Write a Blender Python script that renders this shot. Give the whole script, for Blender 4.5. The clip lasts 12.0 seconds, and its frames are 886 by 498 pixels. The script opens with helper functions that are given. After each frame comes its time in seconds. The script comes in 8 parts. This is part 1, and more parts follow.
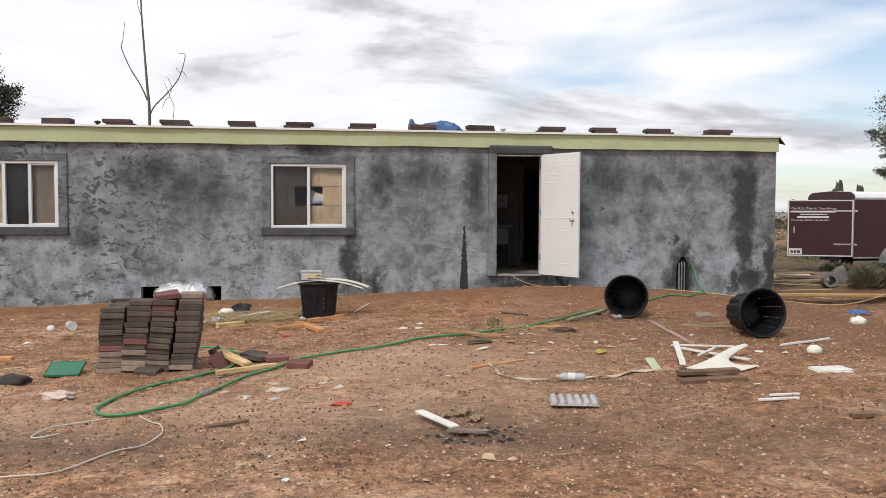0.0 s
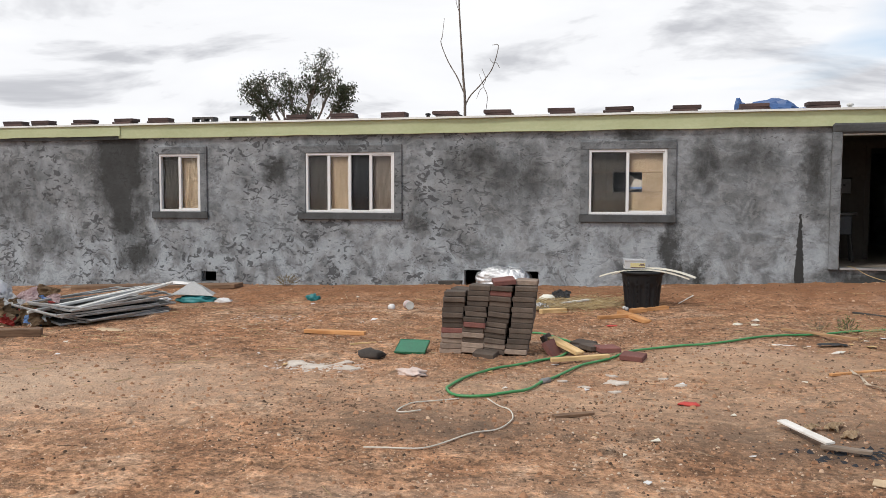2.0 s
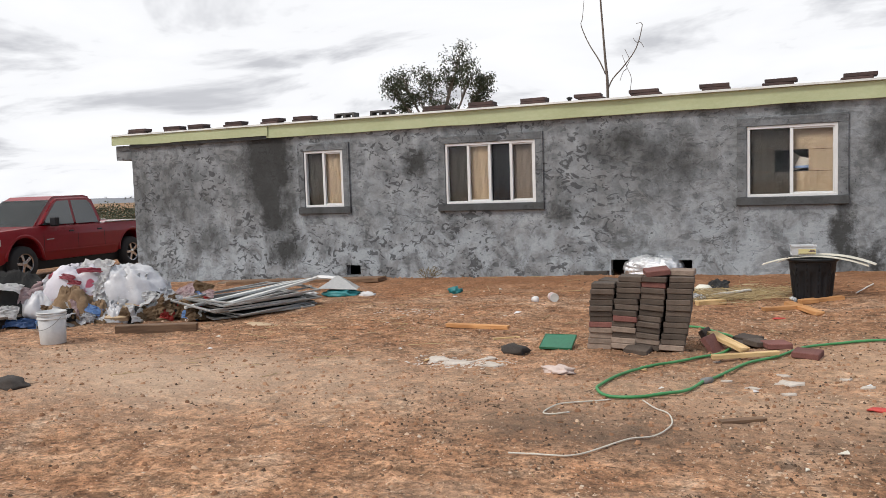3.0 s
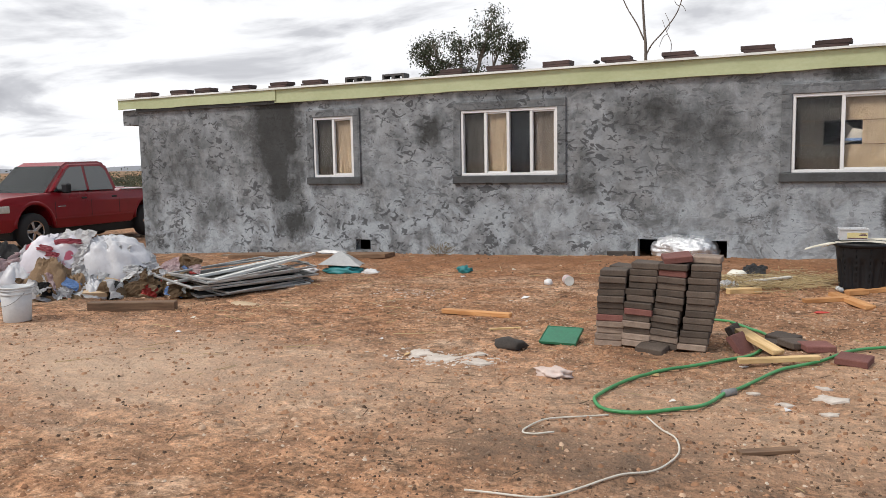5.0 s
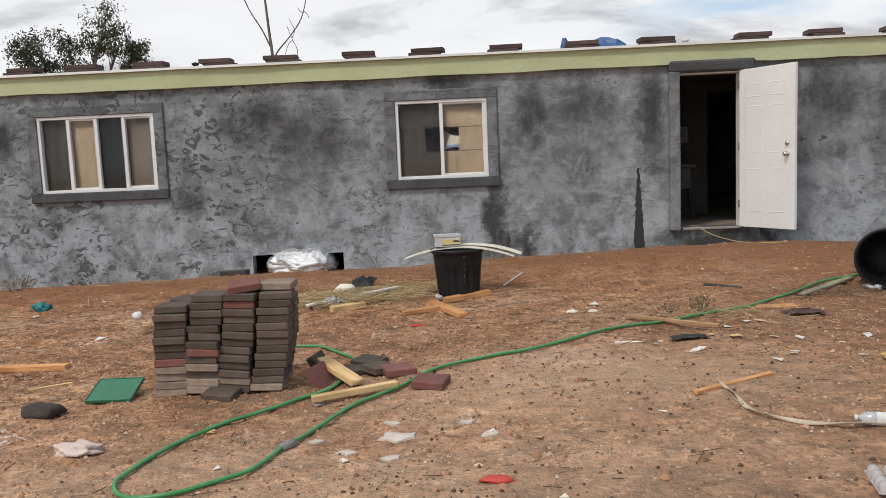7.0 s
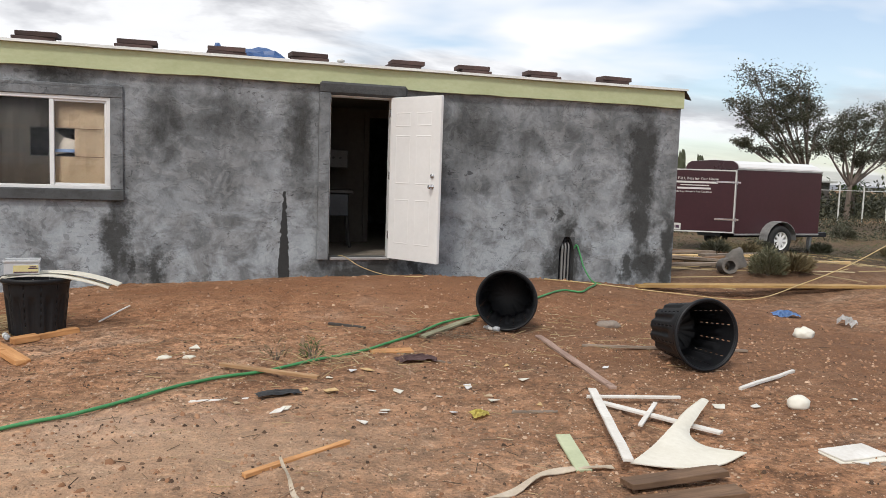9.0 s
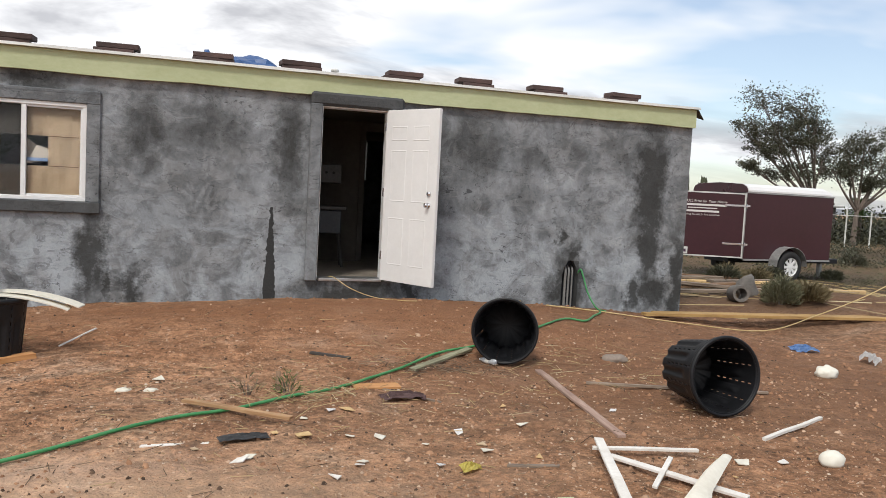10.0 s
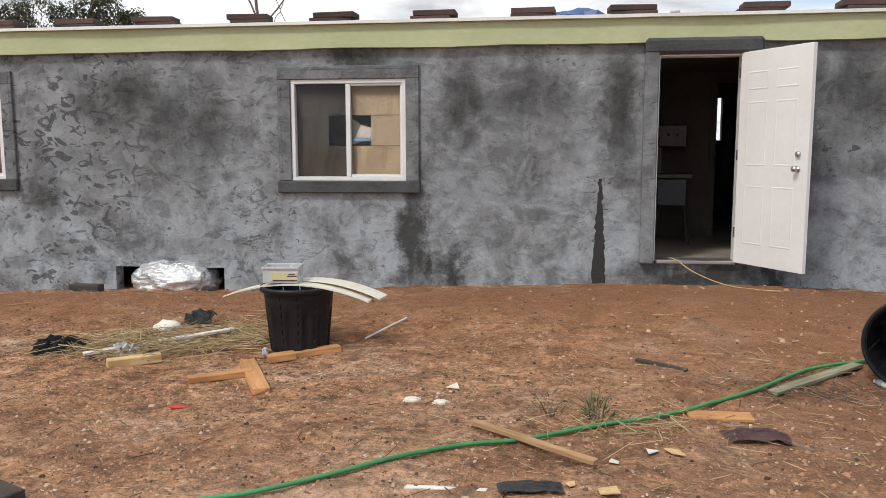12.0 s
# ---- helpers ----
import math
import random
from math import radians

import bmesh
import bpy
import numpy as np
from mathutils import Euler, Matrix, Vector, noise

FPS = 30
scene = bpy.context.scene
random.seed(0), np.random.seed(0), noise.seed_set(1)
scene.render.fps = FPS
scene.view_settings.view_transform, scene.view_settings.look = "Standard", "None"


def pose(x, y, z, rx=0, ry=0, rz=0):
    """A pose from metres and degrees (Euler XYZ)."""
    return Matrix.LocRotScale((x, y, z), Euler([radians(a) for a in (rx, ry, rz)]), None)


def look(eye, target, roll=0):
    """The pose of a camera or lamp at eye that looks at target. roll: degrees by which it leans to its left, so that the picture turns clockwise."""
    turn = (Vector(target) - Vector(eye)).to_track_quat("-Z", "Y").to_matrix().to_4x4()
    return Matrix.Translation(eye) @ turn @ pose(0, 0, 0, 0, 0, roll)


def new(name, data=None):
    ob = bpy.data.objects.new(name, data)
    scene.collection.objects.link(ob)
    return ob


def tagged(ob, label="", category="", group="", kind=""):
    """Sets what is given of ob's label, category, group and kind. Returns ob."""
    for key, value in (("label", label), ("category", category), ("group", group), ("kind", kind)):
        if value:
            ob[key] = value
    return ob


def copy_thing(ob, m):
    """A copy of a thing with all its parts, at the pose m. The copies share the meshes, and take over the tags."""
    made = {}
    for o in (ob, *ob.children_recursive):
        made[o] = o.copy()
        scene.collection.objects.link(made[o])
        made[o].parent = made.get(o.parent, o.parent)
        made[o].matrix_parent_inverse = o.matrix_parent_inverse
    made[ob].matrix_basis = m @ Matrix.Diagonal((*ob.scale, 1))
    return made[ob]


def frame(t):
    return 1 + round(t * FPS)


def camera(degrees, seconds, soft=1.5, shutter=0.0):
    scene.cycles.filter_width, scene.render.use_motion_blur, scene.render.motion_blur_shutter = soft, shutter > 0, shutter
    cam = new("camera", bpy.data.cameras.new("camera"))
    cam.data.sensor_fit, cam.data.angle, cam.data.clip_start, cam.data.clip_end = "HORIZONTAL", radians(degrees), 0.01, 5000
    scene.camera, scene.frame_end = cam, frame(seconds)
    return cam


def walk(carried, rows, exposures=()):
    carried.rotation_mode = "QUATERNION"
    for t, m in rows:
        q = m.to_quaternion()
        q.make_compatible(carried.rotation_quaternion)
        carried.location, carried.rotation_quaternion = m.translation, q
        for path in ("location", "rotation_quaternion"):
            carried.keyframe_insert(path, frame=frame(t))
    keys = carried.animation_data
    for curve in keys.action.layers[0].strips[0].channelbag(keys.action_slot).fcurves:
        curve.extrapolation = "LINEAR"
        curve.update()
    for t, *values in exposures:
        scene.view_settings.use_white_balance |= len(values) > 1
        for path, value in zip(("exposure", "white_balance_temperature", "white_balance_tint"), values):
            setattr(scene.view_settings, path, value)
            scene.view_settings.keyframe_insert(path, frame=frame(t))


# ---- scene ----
cam = camera(58.3, 12.0, 0.85)
PATH = [
    (0, (-2.62, -13.172, 1.703), (-2.363, -11.191, 1.615), 0.2),
    (0.5, (-2.635, -13.13, 1.693), (-2.463, -11.14, 1.603), -0.1),
    (0.6, (-2.648, -13.12, 1.693), (-2.524, -11.126, 1.6), -0.2),
    (0.9, (-2.737, -13.085, 1.679), (-2.826, -11.09, 1.572), -0.2),
    (1, (-2.767, -13.074, 1.677), (-2.925, -11.083, 1.568), -0.3),
    (1.5, (-2.924, -12.991, 1.7), (-3.287, -11.027, 1.583), -0.3),
    (2, (-3.011, -13.029, 1.737), (-3.478, -11.089, 1.608), 0.1),
    (2.5, (-3.064, -12.94, 1.733), (-3.708, -11.052, 1.594), -0.4),
    (3, (-3.112, -12.701, 1.715), (-3.918, -10.876, 1.568), -1.8),
    (3.5, (-3.131, -12.471, 1.688), (-3.991, -10.675, 1.502), -0.5),
    (3.7, (-3.14, -12.401, 1.675), (-3.982, -10.597, 1.479), 0.3),
    (5.3, (-3.083, -11.525, 1.687), (-3.982, -9.752, 1.471), -1.2),
    (5.5, (-3.047, -11.438, 1.68), (-3.94, -9.66, 1.475), -1.0),
    (6, (-3.022, -11.16, 1.689), (-3.747, -9.306, 1.496), -0.7),
    (6.4, (-2.963, -10.973, 1.704), (-3.47, -9.048, 1.512), -1.4),
    (6.5, (-2.907, -10.913, 1.702), (-3.325, -8.967, 1.509), -1.9),
    (7, (-2.638, -10.646, 1.7), (-2.738, -8.66, 1.48), -2.4),
    (7.1, (-2.569, -10.603, 1.71), (-2.578, -8.615, 1.49), -2.2),
    (7.3, (-2.458, -10.548, 1.728), (-2.323, -8.565, 1.501), -1.8),
    (7.5, (-2.401, -10.507, 1.732), (-2.136, -8.538, 1.506), -1.1),
    (7.7, (-2.299, -10.436, 1.726), (-1.889, -8.491, 1.506), -0.6),
    (9.3, (-1.61, -9.747, 1.761), (-0.988, -7.854, 1.592), 1.9),
    (9.5, (-1.556, -9.67, 1.759), (-0.941, -7.773, 1.611), 2.2),
    (10, (-1.466, -9.32, 1.776), (-0.853, -7.422, 1.633), 3.0),
    (10.5, (-1.333, -9.031, 1.742), (-0.847, -7.1, 1.548), 2.6),
    (11, (-1.225, -8.716, 1.789), (-1.039, -6.735, 1.585), 1.1),
    (11.5, (-1.138, -8.335, 1.787), (-1.142, -6.349, 1.545), 0.4),
    (12, (-1.07, -8.112, 1.794), (-1.33, -6.145, 1.545), -0.1),
]
walk(cam, [(t, look(e, g, r)) for t, e, g, r in PATH], [(0.0, -0.06), (2.0, -0.06), (5.5, 0.0), (6.5, -0.12), (7.5, -0.2), (8.5, -0.08), (9.5, 0.02), (12.0, 0.0)])

# ---- world and light ----
SUN_EL, SUN_AZ = radians(52), radians(215)
world = bpy.data.worlds.new("world")
scene.world = world
world.use_nodes = True
wn, wl = world.node_tree.nodes, world.node_tree.links
wn.clear()

sky = wn.new("ShaderNodeTexSky")
sky.sky_type, sky.sun_disc = "NISHITA", False
sky.sun_elevation, sky.sun_rotation = SUN_EL, SUN_AZ
coord = wn.new("ShaderNodeTexCoord")
sep = wn.new("ShaderNodeSeparateXYZ")
wl.new(coord.outputs["Generated"], sep.inputs[0])
lift = wn.new("ShaderNodeMath"); lift.operation = "MAXIMUM"; lift.inputs[1].default_value = 0.0
wl.new(sep.outputs["Z"], lift.inputs[0])
lift2 = wn.new("ShaderNodeMath"); lift2.operation = "ADD"; lift2.inputs[1].default_value = 0.16
wl.new(lift.outputs[0], lift2.inputs[0])
plane = wn.new("ShaderNodeVectorMath"); plane.operation = "DIVIDE"
wl.new(coord.outputs["Generated"], plane.inputs[0])
wl.new(lift2.outputs[0], plane.inputs[1])


def sky_noise(scale, offset, detail, rough=0.55, dist=0.4):
    mp = wn.new("ShaderNodeMapping")
    mp.inputs["Location"].default_value = offset
    mp.inputs["Scale"].default_value = (scale, scale * 1.35, 0.0)
    wl.new(plane.outputs[0], mp.inputs["Vector"])
    n = wn.new("ShaderNodeTexNoise")
    n.inputs["Scale"].default_value, n.inputs["Detail"].default_value = 1.0, detail
    n.inputs["Roughness"].default_value, n.inputs["Distortion"].default_value = rough, dist
    wl.new(mp.outputs[0], n.inputs["Vector"])
    return n.outputs["Fac"]


def sky_ramp(src, stops):
    r = wn.new("ShaderNodeValToRGB")
    while len(r.color_ramp.elements) < len(stops):
        r.color_ramp.elements.new(0.5)
    for e, (p, c) in zip(r.color_ramp.elements, stops):
        e.position, e.color = p, (*c, 1)
    wl.new(src, r.inputs[0])
    return r.outputs[0]


# cloud shade: white tops, grey undersides; scaled by the background strength of 0.1
shade = sky_ramp(sky_noise(0.85, (1.3, 0.9, 0), 6), [(0.36, (10.6, 10.7, 10.9)), (0.52, (9.9, 10.0, 10.3)), (0.60, (6.4, 6.5, 6.9)), (0.74, (4.3, 4.4, 4.8))])
# the cloud breaks up towards the east
east = wn.new("ShaderNodeMath"); east.operation = "MULTIPLY_ADD"
east.inputs[1].default_value = 0.55
wl.new(sep.outputs["X"], east.inputs[0])
wl.new(sky_noise(0.75, (5.1, 2.2, 0), 4, 0.5), east.inputs[2])
gap = sky_ramp(east.outputs[0], [(0.70, (1, 1, 1)), (0.88, (0.2, 0.2, 0.2))])
mixer = wn.new("ShaderNodeMix"); mixer.data_type = "RGBA"
wl.new(gap, mixer.inputs["Factor"])
lift_sky = wn.new("ShaderNodeMix"); lift_sky.data_type = "RGBA"; lift_sky.blend_type = "MULTIPLY"
lift_sky.inputs["Factor"].default_value = 1.0
lift_sky.inputs["B"].default_value = (1.5, 1.5, 1.5, 1)
wl.new(sky.outputs[0], lift_sky.inputs["A"])
wl.new(lift_sky.outputs["Result"], mixer.inputs["A"])
wl.new(shade, mixer.inputs["B"])
bg = wn.new("ShaderNodeBackground")
bg.inputs["Strength"].default_value = 0.1
wl.new(mixer.outputs["Result"], bg.inputs["Color"])
out = wn.new("ShaderNodeOutputWorld")
wl.new(bg.outputs[0], out.inputs["Surface"])

sun = new("sun", bpy.data.lights.new("sun", "SUN"))
sun.data.energy, sun.data.angle, sun.data.color = 2.0, radians(9), (1.0, 0.95, 0.88)
sun.matrix_world = look((30 * math.sin(SUN_AZ) * math.cos(SUN_EL), 30 * math.cos(SUN_AZ) * math.cos(SUN_EL), 30 * math.sin(SUN_EL)), (0, 0, 0))

# ---- materials ----


class Nodes:
    """A material under way: short calls for the nodes that this file uses."""

    def __init__(self, name):
        self.m = bpy.data.materials.new(name)
        self.m.use_nodes = True
        self.t = self.m.node_tree
        self.b = self.t.nodes["Principled BSDF"]
        self.co = self.t.nodes.new("ShaderNodeTexCoord")
        self.vec = self.co.outputs["Object"]

    def node(self, kind, **ins):
        n = self.t.nodes.new(kind)
        for k, v in ins.items():
            self.put(n, k, v)
        return n

    def put(self, n, k, v):
        s = n.inputs[k]
        if isinstance(v, bpy.types.NodeSocket):
            self.t.links.new(v, s)
        else:
            s.default_value = v

    def noise(self, scale, detail=4, rough=0.6, stretch=(1, 1, 1), dist=0.0, vec=None):
        mp = self.node("ShaderNodeMapping", Scale=stretch)
        self.t.links.new(vec or self.vec, mp.inputs["Vector"])
        n = self.node("ShaderNodeTexNoise", Scale=scale, Detail=detail, Roughness=rough, Distortion=dist)
        self.t.links.new(mp.outputs[0], n.inputs["Vector"])
        return n.outputs["Fac"]

    def voronoi(self, scale, feature="F1", stretch=(1, 1, 1)):
        mp = self.node("ShaderNodeMapping", Scale=stretch)
        self.t.links.new(self.vec, mp.inputs["Vector"])
        n = self.node("ShaderNodeTexVoronoi", Scale=scale)
        n.feature = feature
        self.t.links.new(mp.outputs[0], n.inputs["Vector"])
        return n.outputs["Distance"]

    def ramp(self, src, *stops):
        r = self.node("ShaderNodeValToRGB")
        while len(r.color_ramp.elements) < len(stops):
            r.color_ramp.elements.new(0.5)
        for e, (p, c) in zip(r.color_ramp.elements, stops):
            e.position = p
            e.color = (c, c, c, 1) if isinstance(c, (int, float)) else (*c, 1)
        self.t.links.new(src, r.inputs[0])
        return r.outputs[0]

    def math(self, op, a, b=0.0, clamp=False):
        n = self.node("ShaderNodeMath")
        n.operation, n.use_clamp = op, clamp
        self.put(n, 0, a), self.put(n, 1, b)
        return n.outputs[0]

    def mix(self, fac, a, b, how="MIX"):
        n = self.node("ShaderNodeMix")
        n.data_type, n.blend_type = "RGBA", how
        for k, v in (("Factor", fac), ("A", a), ("B", b)):
            s = [i for i in n.inputs if i.name == k and i.type == ("VALUE" if k == "Factor" else "RGBA")][0]
            if isinstance(v, bpy.types.NodeSocket):
                self.t.links.new(v, s)
            else:
                s.default_value = v if k == "Factor" else ((*v, 1) if len(v) == 3 else v)
        return [o for o in n.outputs if o.type == "RGBA"][0]

    def xyz(self):
        s = self.node("ShaderNodeSeparateXYZ")
        self.t.links.new(self.vec, s.inputs[0])
        return s.outputs

    def rand(self):
        return self.node("ShaderNodeObjectInfo").outputs["Random"]

    def island(self):
        return self.node("ShaderNodeNewGeometry").outputs["Random Per Island"]

    def bump(self, h, strength=0.3, dist=0.01):
        n = self.node("ShaderNodeBump", Strength=strength, Distance=dist, Height=h)
        self.put(self.b, "Normal", n.outputs[0])

    def done(self, color=None, rough=None, metal=0.0, **more):
        if color is not None:
            self.put(self.b, "Base Color", (*color, 1) if isinstance(color, tuple) else color)
        if rough is not None:
            self.put(self.b, "Roughness", rough)
        self.b.inputs["Metallic"].default_value = metal
        for k, v in more.items():
            self.put(self.b, k.replace("_", " "), v)
        return self.m


def worn(name, a, b, rough=0.7, scale=9.0, bump=0.15, metal=0.0, stretch=(1, 1, 1), vary=0.0, dist=0.004, **more):
    """A plain worn surface: two tones, grain and stains at two scales, fine relief."""
    k = Nodes(name)
    big = k.noise(scale * 0.35, 5, 0.6, stretch)
    fine = k.noise(scale * 5, 4, 0.65, stretch)
    f = k.math("ADD", k.math("MULTIPLY", big, 0.65), k.math("MULTIPLY", fine, 0.35))
    c = k.ramp(f, (0.36, a), (0.66, b))
    if vary:
        v = k.math("ADD", k.math("MULTIPLY", k.rand(), vary), 1.0 - vary / 2)
        c = k.mix(1.0, c, (1, 1, 1), "MULTIPLY")
        hsv = k.node("ShaderNodeHueSaturation", Color=c, Value=v)
        c = hsv.outputs[0]
    k.bump(fine, bump, dist)
    r = k.ramp(big, (0.3, max(0.03, rough - 0.1)), (0.7, min(1.0, rough + 0.08)))
    return k.done(c, r, metal, **more)


BURNT, PALE_DIRT, RED_DIRT = (0.115, 0.080, 0.058), (0.60, 0.44, 0.32), (0.36, 0.165, 0.080)
PATCHES = [(-1.8, -8.0, 1.0, 0.6, 0.8, BURNT), (-4.2, -8.05, 0.9, 0.45, 0.75, BURNT), (0.1, -6.9, 0.7, 0.3, 0.5, BURNT), (0.6, -4.3, 1.9, 0.8, 0.25, BURNT), (1.8, -3.2, 0.9, 0.4, 0.55, BURNT), (0.56, -3.2, 0.35, 0.18, 0.85, BURNT), (-0.9, -5.9, 1.0, 0.4, 0.4, BURNT), (-2.0, -5.1, 0.5, 0.25, 0.5, (0.62, 0.44, 0.34)), (0.2, -1.5, 0.2, 0.1, 0.6, PALE_DIRT), (0.31, -2.16, 0.14, 0.2, 0.6, PALE_DIRT), (-0.48, -2.5, 0.25, 0.12, 0.5, PALE_DIRT), (0.16, -2.85, 0.12, 0.12, 0.6, PALE_DIRT),
           (-3.9, -5.7, 0.8, 0.3, 0.55, BURNT), (-8.2, -7.4, 2.6, 1.1, 0.75, PALE_DIRT), (1.3, -4.2, 1.6, 1.2, 0.45, (0.22, 0.125, 0.075)), (-3.2, -9.6, 1.2, 0.5, 0.5, PALE_DIRT), (-3.0, -7.2, 2.4, 0.7, 0.45, (0.56, 0.40, 0.28)), (-2.0, -5.7, 1.8, 0.8, 0.6, (0.58, 0.40, 0.27)), (-3.4, -4.2, 2.2, 0.7, 0.35, (0.20, 0.115, 0.07)), (0.2, -8.4, 1.9, 0.9, 0.65, (0.17, 0.105, 0.068)), (0.5, -1.2, 4.2, 1.1, 0.85, (0.27, 0.125, 0.062)), (7.5, 0.3, 2.5, 1.2, 0.8, (0.20, 0.10, 0.055)),
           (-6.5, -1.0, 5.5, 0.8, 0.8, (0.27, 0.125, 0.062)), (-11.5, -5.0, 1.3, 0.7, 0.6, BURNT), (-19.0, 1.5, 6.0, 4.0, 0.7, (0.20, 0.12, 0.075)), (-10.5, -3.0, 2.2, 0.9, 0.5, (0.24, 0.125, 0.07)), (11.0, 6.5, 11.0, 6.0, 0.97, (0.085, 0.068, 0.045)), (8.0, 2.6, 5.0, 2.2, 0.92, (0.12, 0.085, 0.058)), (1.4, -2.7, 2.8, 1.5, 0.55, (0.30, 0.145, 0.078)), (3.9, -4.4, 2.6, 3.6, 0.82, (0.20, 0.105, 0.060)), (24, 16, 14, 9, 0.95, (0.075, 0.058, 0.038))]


def make_dirt():
    k = Nodes("dirt")
    big = k.noise(0.28, 5, 0.6)
    mid = k.noise(1.7, 6, 0.65, dist=0.6)
    fine = k.noise(22, 5, 0.7)
    grit = k.voronoi(55)
    c = k.ramp(mid, (0.30, (0.30, 0.142, 0.075)), (0.45, (0.50, 0.265, 0.145)), (0.58, (0.63, 0.370, 0.220)), (0.74, (0.80, 0.57, 0.40)))
    red = k.ramp(big, (0.40, 0.0), (0.62, 1.0))
    c = k.mix(k.math("MULTIPLY", red, 0.5), c, (0.46, 0.215, 0.105))
    pale = k.ramp(k.noise(0.75, 6, 0.7, (0.6, 1.2, 1), 1.0), (0.55, 0.0), (0.70, 1.0))
    c = k.mix(k.math("MULTIPLY", pale, 0.65), c, (0.70, 0.52, 0.38))
    dark = k.ramp(k.noise(0.9, 6, 0.72, (1.0, 1.1, 1), 0.8), (0.59, 0.0), (0.72, 1.0))
    c = k.mix(k.math("MULTIPLY", dark, 0.45), c, (0.14, 0.085, 0.055))
    c = k.mix(0.72, c, k.ramp(fine, (0.36, 0.18), (0.58, 1.12)), "MULTIPLY")
    clump = k.noise(6.0, 6, 0.75, (0.8, 1.2, 1), 0.4)
    c = k.mix(0.80, c, k.ramp(clump, (0.36, 0.22), (0.50, 0.84), (0.64, 1.40)), "MULTIPLY")
    c = k.mix(k.ramp(grit, (0.0, 0.3), (0.22, 0.0)), c, (0.55, 0.40, 0.29))
    streak = k.ramp(k.noise(2.6, 6, 0.72, (0.45, 1.4, 1), 0.6), (0.52, 0.0), (0.64, 1.0))
    c = k.mix(k.math("MULTIPLY", streak, 0.45), c, (0.21, 0.108, 0.060))
    speck = k.ramp(k.noise(19, 4, 0.65, (0.8, 1.1, 1)), (0.60, 0.0), (0.65, 1.0))
    where = k.ramp(k.noise(0.9, 5, 0.65), (0.38, 0.15), (0.58, 1.0))
    c = k.mix(k.math("MULTIPLY", k.math("MULTIPLY", speck, where), 0.9), c, (0.085, 0.048, 0.030))
    light = k.ramp(k.noise(37, 3, 0.6, (1.2, 0.9, 1)), (0.645, 0.0), (0.675, 1.0))
    c = k.mix(k.math("MULTIPLY", light, 0.95), c, (0.74, 0.56, 0.41))
    # burnt and darker patches, and a trodden pale one: x, y, half sizes, strength, tone
    wx = k.math("ADD", k.xyz()[0], k.math("MULTIPLY", k.math("SUBTRACT", k.noise(1.6, 6, 0.75), 0.5), 1.6))
    wy = k.math("ADD", k.xyz()[1], k.math("MULTIPLY", k.math("SUBTRACT", k.noise(1.3, 6, 0.75), 0.5), 1.4))
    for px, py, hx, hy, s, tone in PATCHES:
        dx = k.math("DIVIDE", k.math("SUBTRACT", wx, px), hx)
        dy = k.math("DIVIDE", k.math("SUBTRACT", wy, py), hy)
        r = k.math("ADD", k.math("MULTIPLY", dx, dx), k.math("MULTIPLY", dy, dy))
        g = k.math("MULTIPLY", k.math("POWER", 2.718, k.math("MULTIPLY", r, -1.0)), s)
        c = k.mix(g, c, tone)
    far = k.math("MULTIPLY", k.ramp(k.noise(0.06, 5, 0.6), (0.42, 0.0), (0.60, 1.0)), k.ramp(k.math("DIVIDE", k.xyz()[1], 40.0), (0.10, 0.0), (0.5, 1.0)))
    c = k.mix(far, c, (0.11, 0.095, 0.050))
    h = k.math("ADD", k.math("MULTIPLY", fine, 0.45), k.math("MULTIPLY", mid, 1.2))
    h = k.math("ADD", k.math("SUBTRACT", h, k.math("MULTIPLY", grit, 0.2)), k.math("MULTIPLY", clump, 1.6))
    k.bump(h, 0.9, 0.045)
    return k.done(c, 0.95, Specular_IOR_Level=0.2)


